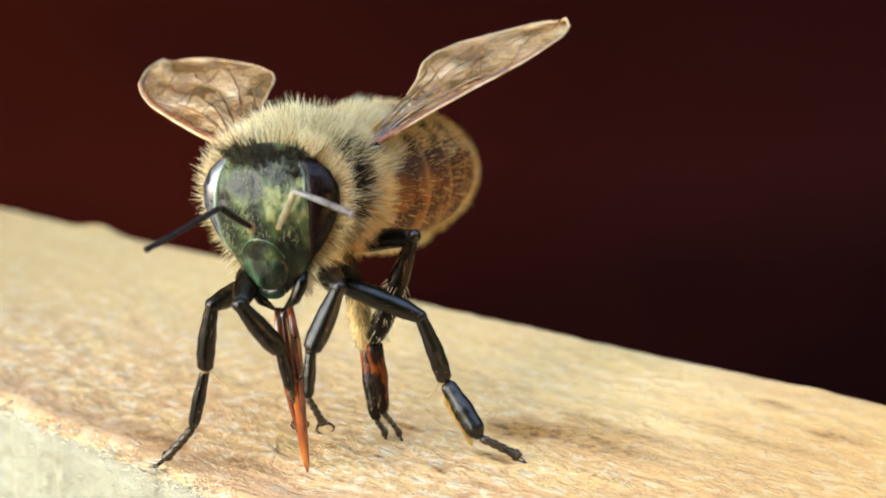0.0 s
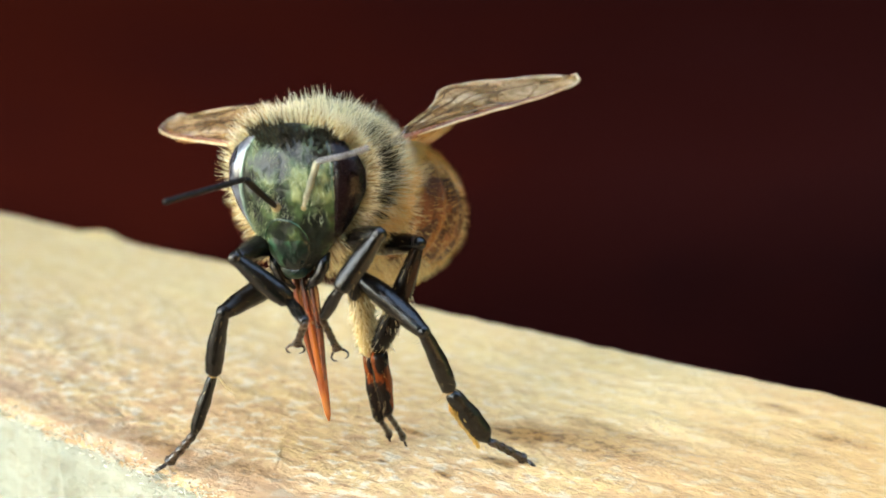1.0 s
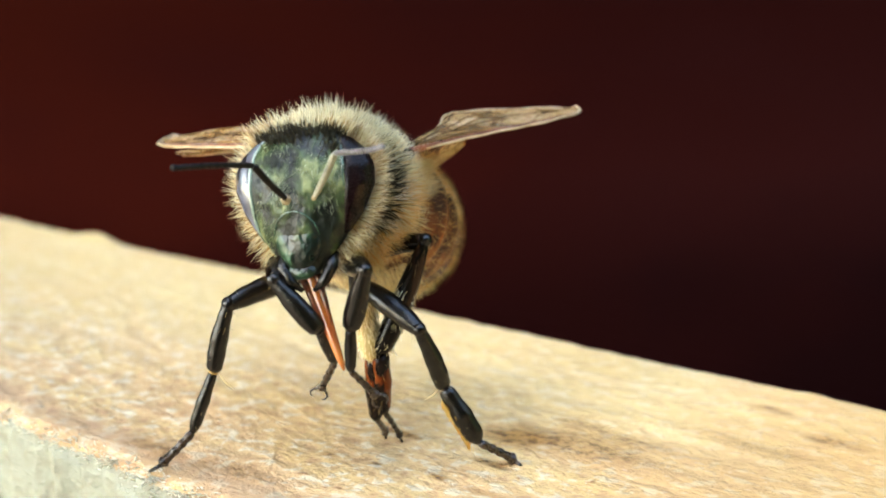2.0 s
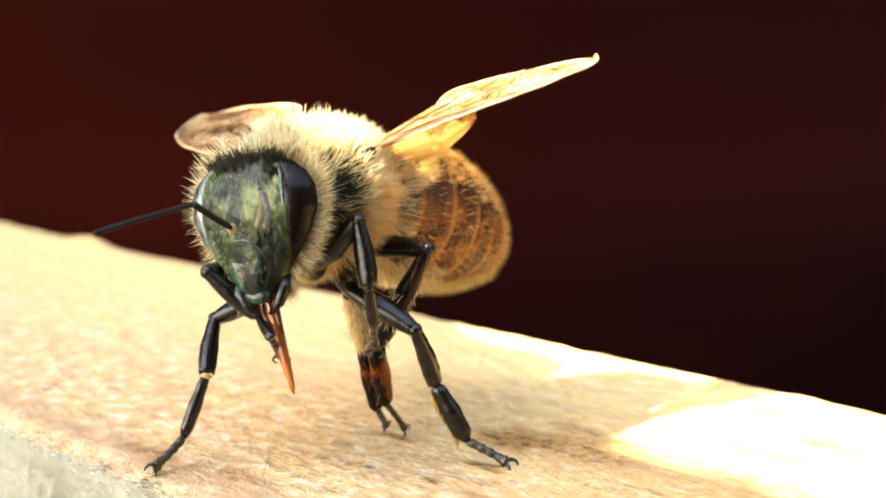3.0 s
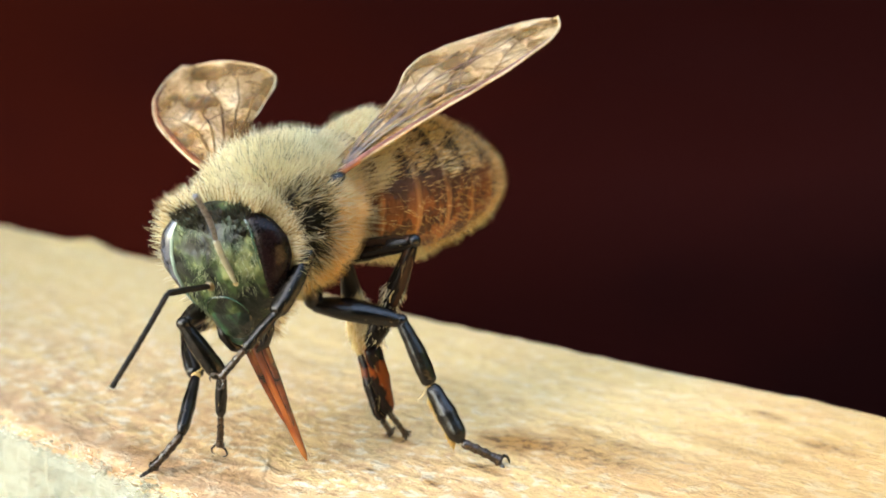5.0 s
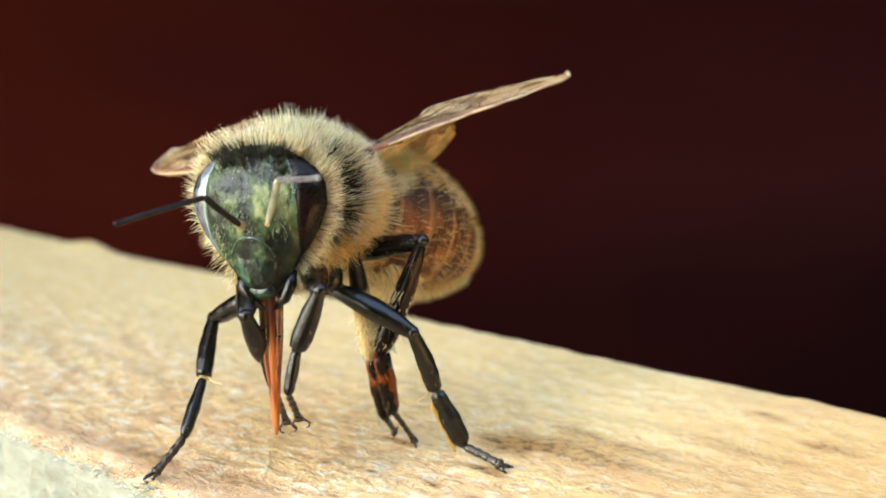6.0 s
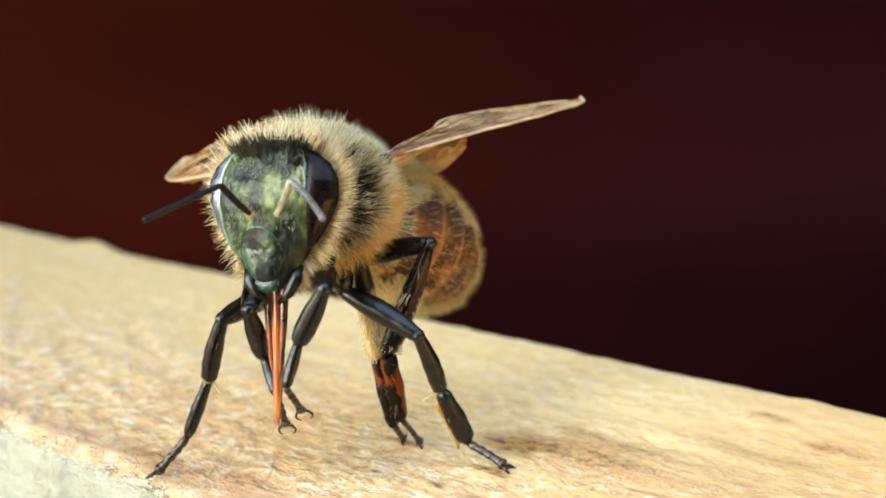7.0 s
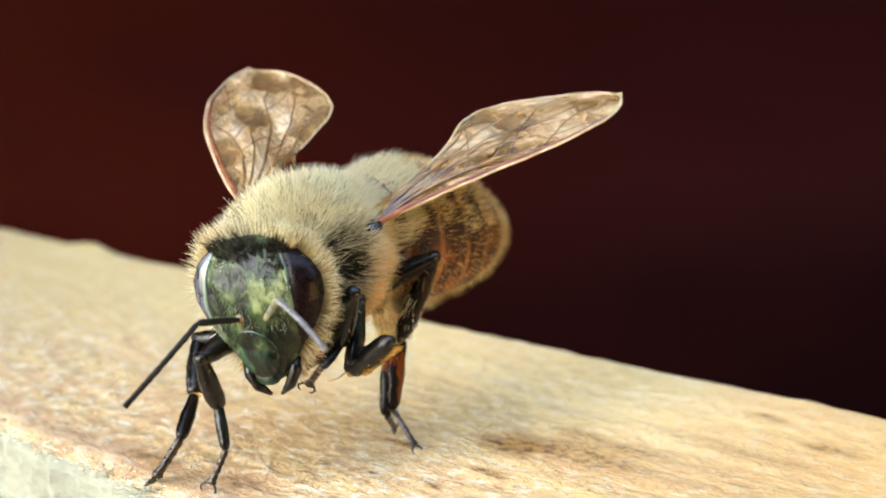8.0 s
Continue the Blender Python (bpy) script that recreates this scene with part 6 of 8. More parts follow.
    walk(MOVES["femur_hl"], [
        (0, mm(1.82, 0.94, 5.70, 101.1, 1.5, -127.9)), (0.2, mm(1.85, 0.94, 5.71, 100.3, -1.7, -132.2)),
        (0.5, mm(2.26, 0.90, 5.90, 96.0, -4.1, -143.9)), (0.7, mm(2.32, 0.90, 5.80, 99.5, -6.3, -144.5)),
        (1, mm(2.27, 0.87, 5.83, 98.7, -11.2, -142.4)), (1.2, mm(2.45, 1.01, 5.81, 99.0, -8.0, -144.5)),
        (1.5, mm(2.53, 1.24, 5.74, 101.0, -3.3, -143.7)), (1.7, mm(2.63, 1.40, 5.67, 101.6, -2.0, -144.0)),
        (2, mm(2.28, 1.70, 5.60, 102.7, -1.2, -131.3)), (2.25, mm(1.75, 1.52, 5.60, 101.4, -5.3, -98.1)),
        (2.5, mm(2.09, 1.15, 5.81, 94.6, -4.6, -62.4)), (2.8, mm(2.48, 1.33, 5.91, 91.0, 5.3, -48.7)), (3, mm(2.37, 1.74, 5.86, 93.7, 3.3, -126.3)),
        (3.2, mm(2.39, 0.65, 5.83, 90.2, -19.5, -58.9)), (3.5, mm(2.52, 0.47, 5.85, 93.4, -9.4, -115.4)),
        (3.8, mm(3.00, 0.33, 5.98, 86.5, -7.5, -56.1)), (4, mm(2.90, 1.08, 5.79, 93.7, 4.5, -128.2)),
        (4.2, mm(2.65, 1.13, 5.31, 109.0, 11.2, -117.0)), (4.5, mm(2.16, 1.31, 5.74, 98.3, 16.3, -118.5)),
        (4.7, mm(1.63, 1.82, 5.53, 104.4, 12.4, -107.2)), (5, mm(1.70, 1.79, 5.57, 104.1, 10.2, -110.1)),
        (5.25, mm(1.82, 1.73, 5.64, 103.2, 6.4, -115.1)), (5.5, mm(1.94, 1.67, 5.73, 101.8, 2.2, -120.0)),
        (5.8, mm(2.02, 1.64, 5.80, 100.6, -0.5, -122.8)), (6, mm(2.03, 1.53, 5.74, 102.8, -4.4, -120.0)),
        (6.2, mm(2.05, 1.58, 5.69, 102.7, -5.2, -118.8)), (6.5, mm(2.21, 1.55, 5.77, 101.5, -5.8, -127.4)),
        (6.7, mm(2.21, 1.57, 5.61, 105.8, -4.6, -126.8)), (7, mm(2.20, 1.56, 5.61, 104.6, -4.9, -122.7)),
        (7.2, mm(2.17, 1.14, 5.35, 111.5, -16.3, -99.9)), (7.5, mm(2.35, 1.59, 4.52, 121.6, -0.5, -97.0)),
        (7.7, mm(2.34, 1.62, 4.51, 117.7, 2.5, -92.1)), (8, mm(2.25, 1.50, 4.46, 117.7, -1.3, -89.5)),])
    walk(MOVES["tibia_hl"], [
        (0, mm(3.90, -0.70, 6.22, -22.7, 10.6, -104.1)), (0.2, mm(3.83, -0.83, 6.20, -22.3, 7.1, -101.3)),
        (0.5, mm(3.86, -1.26, 6.18, -20.7, 7.9, -98.1)), (0.7, mm(3.90, -1.24, 6.24, -21.5, 7.4, -102.7)),
        (1, mm(3.96, -1.19, 6.23, -23.4, 7.9, -108.2)), (1.2, mm(4.04, -1.13, 6.23, -22.8, 6.1, -105.9)),
        (1.5, mm(4.13, -0.87, 6.26, -21.5, 3.8, -99.1)), (1.7, mm(4.20, -0.73, 6.21, -20.0, -0.3, -100.5)),
        (2, mm(4.27, -0.03, 6.20, -21.2, -3.9, -102.1)), (2.25, mm(4.37, 1.19, 6.14, -22.9, -10.2, -104.0)),
        (2.5, mm(4.47, 2.41, 6.03, -24.2, -16.3, -105.1)), (2.8, mm(4.51, 3.11, 5.96, -24.8, -19.6, -105.5)),
        (3, mm(4.54, 0.14, 6.03, -30.6, 2.0, -116.2)), (3.2, mm(4.70, 2.05, 5.84, -27.1, -17.4, -121.7)),
        (3.5, mm(4.97, -0.66, 6.01, -35.3, -9.4, -128.7)), (3.8, mm(5.25, 1.81, 5.82, -29.5, -29.2, -118.7)),
        (4, mm(5.01, -0.60, 5.96, -36.4, -6.1, -137.2)), (4.2, mm(4.85, -0.18, 6.17, -32.1, -3.0, -122.5)),
        (4.5, mm(4.45, -0.06, 6.11, -29.2, 3.1, -122.2)), (4.7, mm(4.09, 0.91, 6.19, -24.8, 4.0, -110.7)),
        (5, mm(4.12, 0.78, 6.22, -24.1, 3.0, -110.3)), (5.25, mm(4.17, 0.56, 6.26, -22.9, 1.4, -109.7)),
        (5.5, mm(4.22, 0.33, 6.28, -21.7, 0.0, -109.2)), (5.8, mm(4.25, 0.20, 6.29, -21.0, -0.7, -108.9)),
        (6, mm(4.34, 0.25, 6.34, -21.0, -1.6, -107.9)), (6.2, mm(4.39, 0.35, 6.28, -21.7, -2.4, -105.4)),
        (6.5, mm(4.35, -0.01, 6.30, -20.0, -1.1, -108.0)), (6.7, mm(4.32, 0.06, 6.34, -20.1, -1.4, -108.4)),
        (7, mm(4.43, 0.20, 6.28, -21.5, -1.5, -108.5)), (7.2, mm(4.69, 0.98, 6.30, -20.4, -12.8, -109.6)),
        (7.5, mm(4.64, 1.32, 5.94, -27.8, 14.4, -114.9)), (7.7, mm(4.73, 1.48, 5.76, -29.7, 16.6, -114.5)),
        (8, mm(4.64, 1.55, 5.72, -30.7, 22.0, -116.9)),])
    walk(MOVES["basitarsus_hl"], [
        (0, mm(2.77, 0.18, 3.14, 5.8, 5.3, -96.9)), (0.2, mm(2.63, -0.20, 3.08, 9.5, 14.6, -91.6)), (0.5, mm(2.73, -0.66, 3.03, 8.8, 21.7, -88.1)),
        (0.7, mm(2.78, -0.57, 3.10, 5.3, 18.9, -92.5)), (1, mm(2.81, -0.36, 3.14, 4.0, 18.8, -96.3)), (1.2, mm(2.87, -0.44, 3.12, 3.1, 19.9, -96.6)),
        (1.5, mm(2.93, -0.47, 3.10, -1.0, 19.3, -93.9)), (1.7, mm(3.05, -0.53, 3.02, -3.5, 23.9, -98.9)),
        (2, mm(3.02, 0.01, 3.04, -4.1, 25.1, -102.9)), (2.25, mm(2.96, 0.97, 3.05, -5.3, 27.5, -109.5)),
        (2.5, mm(2.90, 1.93, 3.05, -6.8, 30.1, -115.9)), (2.8, mm(2.86, 2.49, 3.05, -7.9, 31.6, -119.4)),
        (3, mm(3.03, 0.99, 3.11, -4.4, 25.1, -118.2)), (3.2, mm(2.91, 2.09, 2.95, 3.4, 10.0, -125.8)),
        (3.5, mm(3.15, 0.22, 3.27, -11.4, 19.5, -134.9)), (3.8, mm(3.09, 1.35, 3.24, -3.7, 17.6, -133.1)),
        (4, mm(3.42, 0.68, 3.24, -15.0, 9.6, -146.7)), (4.2, mm(3.25, 0.66, 3.29, -10.0, 14.3, -134.7)),
        (4.5, mm(3.13, 0.97, 3.15, -4.7, 16.3, -130.6)), (4.7, mm(2.83, 1.61, 3.11, 9.9, 10.6, -116.3)),
        (5, mm(2.88, 1.42, 3.12, 8.6, 11.8, -113.9)), (5.25, mm(2.96, 1.08, 3.13, 6.5, 14.0, -110.5)),
        (5.5, mm(3.04, 0.75, 3.13, 4.6, 16.5, -107.8)), (5.8, mm(3.08, 0.56, 3.12, 3.6, 18.0, -106.6)), (6, mm(3.15, 0.54, 3.16, 3.4, 23.1, -103.9)),
        (6.2, mm(3.14, 0.56, 3.12, 7.8, 16.5, -99.6)), (6.5, mm(3.23, 0.29, 3.11, 9.2, 15.3, -100.8)),
        (6.7, mm(3.19, 0.36, 3.15, 8.6, 20.7, -100.6)), (7, mm(3.22, 0.51, 3.12, 7.4, 15.0, -102.4)), (7.2, mm(3.34, 0.71, 3.19, 2.6, 14.0, -108.6)),
        (7.5, mm(3.51, 2.66, 3.02, 10.3, -31.0, -118.4)), (7.7, mm(3.54, 2.95, 2.94, -2.7, -1.4, -111.4)),
        (8, mm(3.58, 3.31, 3.01, 1.8, -21.0, -110.1)),])
    walk(MOVES["tarsus_hl"], [
        (0, mm(3.01, 0.35, 1.01, 27.6, 42.6, -76.9)), (0.2, mm(3.00, 0.33, 1.02, 31.1, 39.5, -70.9)), (0.5, mm(3.03, 0.14, 1.06, 31.8, 37.5, -68.4)),
        (0.7, mm(3.01, 0.11, 1.08, 29.8, 38.2, -71.0)), (1, mm(3.04, 0.31, 1.11, 25.7, 39.3, -76.5)), (1.2, mm(3.06, 0.27, 1.10, 25.7, 39.8, -76.7)),
        (1.5, mm(2.94, 0.24, 1.07, 31.1, 37.3, -68.5)), (1.7, mm(3.05, 0.35, 1.06, 28.1, 40.2, -74.0)), (2, mm(3.07, 0.94, 1.09, 22.6, 40.4, -83.2)),
        (2.25, mm(3.10, 1.97, 1.15, 15.9, 38.7, -95.9)), (2.5, mm(3.13, 3.01, 1.21, 12.2, 35.8, -105.4)),
        (2.8, mm(3.15, 3.61, 1.23, 11.1, 33.9, -109.8)), (3, mm(3.31, 1.87, 1.16, 7.7, 44.4, -111.4)),
        (3.2, mm(3.24, 2.32, 0.84, -26.8, 54.4, -151.1)), (3.5, mm(3.35, 1.02, 1.28, 15.3, 31.8, -119.4)),
        (3.8, mm(3.43, 1.92, 1.19, -15.1, 35.4, -141.7)), (4, mm(3.41, 1.34, 1.19, -13.6, 39.1, -153.3)),
        (4.2, mm(3.35, 1.30, 1.24, 7.0, 33.4, -133.0)), (4.5, mm(3.39, 1.54, 1.09, -13.8, 43.0, -137.0)),
        (4.7, mm(3.34, 1.80, 1.03, 2.2, 47.5, -114.3)), (5, mm(3.35, 1.68, 1.04, 5.9, 47.0, -110.5)),
        (5.25, mm(3.37, 1.48, 1.05, 12.4, 45.5, -103.4)), (5.5, mm(3.39, 1.28, 1.07, 18.9, 43.2, -95.9)),
        (5.8, mm(3.40, 1.16, 1.08, 22.6, 41.4, -91.5)), (6, mm(3.48, 1.33, 1.19, 25.9, 30.7, -88.7)), (6.2, mm(3.53, 1.11, 1.08, 23.6, 40.6, -84.4)),
        (6.5, mm(3.67, 0.78, 1.06, 11.4, 46.4, -95.2)), (6.7, mm(3.64, 1.04, 1.16, 14.8, 39.4, -93.5)), (7, mm(3.61, 1.00, 1.06, 24.9, 41.7, -85.3)),
        (7.2, mm(3.60, 1.17, 1.11, 21.5, 38.5, -92.3)), (7.5, mm(3.33, 1.52, 1.21, 23.0, 28.0, -103.6)),
        (7.7, mm(3.43, 2.94, 0.79, 59.4, -5.7, -143.1)), (8, mm(3.38, 2.57, 1.00, 48.3, -10.7, -130.6)),])
    walk(MOVES["scape_l"], [
        (0, mm(0.36, -0.95, 0.00, 168.9, -39.9, 155.2)), (0.2, mm(0.36, -0.95, 0.00, 169.2, -45.5, 153.1)),
        (0.5, mm(0.36, -0.95, 0.00, 177.8, -54.9, 129.0)), (0.7, mm(0.36, -0.95, 0.00, 164.7, -39.1, 168.8)),
        (1, mm(0.36, -0.95, 0.00, 160.3, -15.8, -158.6)), (1.2, mm(0.36, -0.95, 0.00, 159.1, -18.3, -139.6)),
        (1.5, mm(0.36, -0.95, 0.00, 173.3, -58.1, 139.3)), (1.7, mm(0.36, -0.95, 0.00, 170.6, -42.5, 149.9)),
        (2, mm(0.36, -0.95, 0.00, 171.0, -43.3, 148.5)), (2.25, mm(0.36, -0.95, 0.00, 173.6, -46.2, 140.8)),
        (2.5, mm(0.36, -0.95, 0.00, 178.1, -50.7, 128.4)), (2.8, mm(0.36, -0.95, 0.00, -178.7, -53.8, 120.5)),
        (3, mm(0.36, -0.95, 0.00, 180.0, -59.0, 123.7)), (3.2, mm(0.36, -0.95, 0.00, -175.1, -47.5, 110.8)),
        (3.5, mm(0.36, -0.95, 0.00, -170.4, -65.6, 103.9)), (3.8, mm(0.36, -0.95, 0.00, 180.0, -61.9, 123.7)),
        (4, mm(0.36, -0.95, 0.00, -171.6, -53.0, 102.7)), (4.2, mm(0.36, -0.95, 0.00, 175.3, -79.3, 130.8)),
        (4.5, mm(0.36, -0.95, 0.00, -179.4, -37.9, 122.1)), (4.7, mm(0.36, -0.95, 0.00, -170.9, -4.6, -30.7)),
        (5, mm(0.36, -0.95, 0.00, -171.1, 2.0, -30.2)), (5.25, mm(0.36, -0.95, 0.00, -172.7, 15.8, -34.4)),
        (5.5, mm(0.36, -0.95, 0.00, 169.0, -28.6, 157.0)), (5.8, mm(0.36, -0.95, 0.00, 168.2, -36.6, 158.3)),
        (6, mm(0.36, -0.95, 0.00, 170.1, -33.0, 152.8)), (6.2, mm(0.36, -0.95, 0.00, 174.9, -56.6, 135.7)),
        (6.5, mm(0.36, -0.95, 0.00, 165.4, -44.6, 164.4)), (6.7, mm(0.36, -0.95, 0.00, 162.6, -33.1, 179.4)),
        (7, mm(0.36, -0.95, 0.00, 175.1, -52.2, 136.0)), (7.2, mm(0.36, -0.95, 0.00, 179.8, -41.1, 124.2)),
        (7.5, mm(0.36, -0.95, 0.00, 61.0, -85.3, -105.8)), (7.7, mm(0.36, -0.95, 0.00, 163.9, -68.1, 155.5)),
        (8, mm(0.36, -0.95, 0.00, 174.0, -54.9, 138.2)),])
    walk(MOVES["flagellum_l"], [
        (0, mm(1.07, -1.59, 1.09, -88.8, -70.4, 42.3)), (0.2, mm(1.14, -1.65, 1.00, -40.9, -59.7, -6.0)),
        (0.5, mm(1.06, -1.91, 0.83, -39.9, -58.8, -8.5)), (0.7, mm(1.15, -1.50, 1.09, -74.6, -69.9, 30.1)),
        (1, mm(0.88, -1.27, 1.31, -134.9, -61.4, 82.6)), (1.2, mm(1.02, -1.07, 1.29, -133.9, -62.2, 89.4)),
        (1.5, mm(1.18, -1.88, 0.76, -66.9, -68.5, 15.2)), (1.7, mm(1.08, -1.64, 1.05, -91.8, -70.2, 36.5)),
        (2, mm(1.08, -1.66, 1.04, -84.3, -70.1, 27.6)), (2.25, mm(1.06, -1.73, 1.00, -72.1, -69.1, 12.1)),
        (2.5, mm(1.02, -1.86, 0.92, -63.4, -67.8, -0.7)), (2.8, mm(0.98, -1.94, 0.86, -60.3, -67.3, -6.4)),
        (3, mm(1.05, -1.98, 0.75, -52.6, -64.9, -13.6)), (3.2, mm(0.85, -1.90, 0.98, -77.4, -70.3, 5.5)),
        (3.5, mm(0.91, -2.16, 0.59, -57.6, -66.8, -12.5)), (3.8, mm(1.07, -2.01, 0.68, -51.4, -64.4, -13.0)),
        (4, mm(0.82, -2.02, 0.86, -37.7, -56.4, -18.6)), (4.2, mm(1.20, -2.10, 0.27, -15.6, -23.8, -4.7)),
        (4.5, mm(0.85, -1.70, 1.14, -70.6, -68.9, 14.6)), (4.7, mm(0.14, -1.09, 1.43, -163.8, -26.8, 71.8)),
        (5, mm(0.29, -1.17, 1.43, -159.0, -36.8, 76.9)), (5.25, mm(0.58, -1.32, 1.38, -145.9, -54.5, 77.8)),
        (5.5, mm(0.88, -1.47, 1.25, -119.3, -67.1, 63.0)), (5.8, mm(1.04, -1.54, 1.14, -97.6, -70.1, 47.9)),
        (6, mm(0.94, -1.53, 1.20, -109.5, -68.9, 54.3)), (6.2, mm(1.13, -1.88, 0.80, -64.0, -68.0, 13.9)),
        (6.5, mm(1.21, -1.57, 1.00, -86.6, -70.2, 36.1)), (6.7, mm(1.11, -1.39, 1.16, -102.5, -69.8, 52.9)),
        (7, mm(1.09, -1.83, 0.88, -47.4, -62.8, -4.4)), (7.2, mm(0.89, -1.74, 1.09, -69.7, -68.8, 13.4)),
        (7.5, mm(1.39, -1.97, -0.06, -20.5, -31.6, -15.1)), (7.7, mm(1.37, -1.85, 0.52, -42.3, -61.0, -1.2)),
        (8, mm(1.14, -1.85, 0.83, -59.2, -67.1, 11.1)),])
    walk(MOVES["femur_fr"], [
        (0, mm(-0.14, -1.54, 5.88, -65.6, -10.1, -12.8)), (0.2, mm(0.03, -1.64, 6.06, -60.1, -11.5, -4.8)),
        (0.5, mm(0.58, -1.84, 6.18, -78.8, -11.6, -13.8)), (0.7, mm(0.53, -1.73, 6.31, -69.2, -10.8, -7.6)),
        (1, mm(0.40, -1.65, 6.46, -85.4, -12.3, -26.5)), (1.2, mm(0.56, -1.55, 6.34, -64.4, -9.7, -13.1)),
        (1.5, mm(0.85, -1.40, 6.29, -101.5, -16.3, -25.6)), (1.7, mm(0.76, -1.14, 6.28, -77.8, -7.9, -2.4)),
        (2, mm(0.58, -0.96, 6.15, -78.2, -9.8, -5.5)), (2.25, mm(0.31, -0.69, 5.93, -77.8, -13.2, -10.9)),
        (2.5, mm(0.07, -0.44, 5.72, -74.5, -16.8, -16.5)), (2.8, mm(-0.05, -0.29, 5.61, -71.2, -18.8, -20.6)),
        (3, mm(0.07, -0.17, 5.59, -95.2, -17.8, -32.3)), (3.2, mm(-0.45, -0.47, 6.08, -75.8, -17.8, -23.2)),
        (3.5, mm(-0.15, -0.69, 6.08, -96.8, -25.7, -72.7)), (3.8, mm(0.04, -0.56, 6.06, -72.6, -22.2, -25.1)),
        (4, mm(-0.25, 0.61, 5.48, -78.3, -11.1, -60.7)), (4.2, mm(-0.37, 0.47, 4.45, -66.5, -13.3, -48.9)),
        (4.5, mm(-0.71, 0.37, 4.85, -28.4, 1.1, -51.4)), (4.7, mm(-1.01, 0.19, 4.84, -72.3, -10.6, -31.8)),
        (5, mm(-0.87, 0.07, 5.02, -75.7, -11.2, -31.1)), (5.25, mm(-0.65, -0.17, 5.33, -79.9, -12.5, -29.8)),
        (5.5, mm(-0.40, -0.40, 5.66, -82.2, -13.7, -28.3)), (5.8, mm(-0.25, -0.52, 5.86, -82.8, -14.3, -27.4)),
        (6, mm(-0.16, -0.70, 5.96, -60.1, -17.7, -11.5)), (6.2, mm(-0.01, -0.74, 5.94, -107.5, -28.3, -38.2)),
        (6.5, mm(0.08, -0.73, 6.15, -59.6, -17.1, -8.6)), (6.7, mm(0.08, -0.67, 6.01, -93.4, -17.7, -32.7)),
        (7, mm(0.06, -0.68, 6.01, -63.9, -13.1, -14.5)), (7.2, mm(-0.20, -0.82, 5.84, -97.5, -14.9, -15.7)),
        (7.5, mm(-0.32, -0.32, 4.12, -77.8, -6.1, -35.0)), (7.7, mm(-0.31, -0.24, 4.01, -79.6, -3.9, -34.3)),
        (8, mm(-0.27, -0.50, 4.18, -77.7, -2.5, -33.1)),])
    walk(MOVES["tibia_fr"], [
        (0, mm(-0.44, -3.62, 4.94, 28.4, -29.1, -15.8)), (0.2, mm(0.09, -3.65, 4.93, 21.8, -14.5, -4.5)),
        (0.5, mm(0.13, -4.05, 5.74, -6.2, -46.3, 2.8)), (0.7, mm(0.40, -3.88, 5.51, 19.3, -31.3, -9.3)),
        (1, mm(-0.59, -3.71, 6.28, 16.4, -47.3, -14.8)), (1.2, mm(0.26, -3.61, 5.37, 33.6, -17.3, -8.2)),
        (1.5, mm(-0.24, -3.38, 6.73, 7.0, -51.1, -6.2)), (1.7, mm(0.74, -3.39, 5.80, -4.6, -42.7, -3.0)),
        (2, mm(0.45, -3.21, 5.69, 7.6, -40.5, -13.5)), (2.25, mm(-0.01, -2.92, 5.46, 24.4, -31.7, -24.8)),
        (2.5, mm(-0.39, -2.62, 5.13, 34.5, -21.3, -27.0)), (2.8, mm(-0.59, -2.41, 4.91, 38.2, -16.2, -26.0)),
        (3, mm(-1.21, -2.07, 5.79, 31.8, -38.1, -40.1)), (3.2, mm(-1.16, -2.59, 5.54, 40.5, -15.5, -35.7)),
        (3.5, mm(-2.37, -1.26, 6.32, 44.3, -38.7, -56.5)), (3.8, mm(-0.66, -2.66, 5.42, 34.4, -7.3, -33.0)),
        (4, mm(-2.17, -0.57, 5.03, -32.8, -2.8, -62.7)), (4.2, mm(-1.82, -1.07, 3.55, -15.3, -36.3, -42.8)),
        (4.5, mm(-1.59, -0.28, 2.83, -31.8, -52.9, -22.1)), (4.7, mm(-2.05, -1.74, 4.15, 14.8, -25.4, -32.3)),
        (5, mm(-1.93, -1.90, 4.46, 20.7, -25.7, -31.6)), (5.25, mm(-1.70, -2.18, 4.94, 32.0, -26.4, -30.8)),
        (5.5, mm(-1.42, -2.44, 5.36, 43.4, -26.9, -30.5)), (5.8, mm(-1.23, -2.58, 5.58, 49.6, -27.1, -30.5)),
        (6, mm(-0.21, -2.72, 4.87, 37.8, -8.8, -7.0)), (6.2, mm(-1.63, -2.26, 6.55, 38.6, -30.2, -20.8)),
        (6.5, mm(0.13, -2.74, 5.04, 42.3, -15.9, -13.0)), (6.7, mm(-1.20, -2.58, 6.14, 33.7, -24.7, -18.5)),
        (7, mm(-0.24, -2.73, 5.02, 34.8, -5.7, -7.5)), (7.2, mm(-0.89, -3.00, 6.13, 48.9, -12.7, -13.6)),
        (7.5, mm(-1.57, -2.19, 3.63, 30.6, 3.2, -16.1)), (7.7, mm(-1.56, -2.12, 3.60, 30.0, 2.4, -18.6)),
        (8, mm(-1.47, -2.39, 3.69, 32.4, -0.6, -17.0)),])
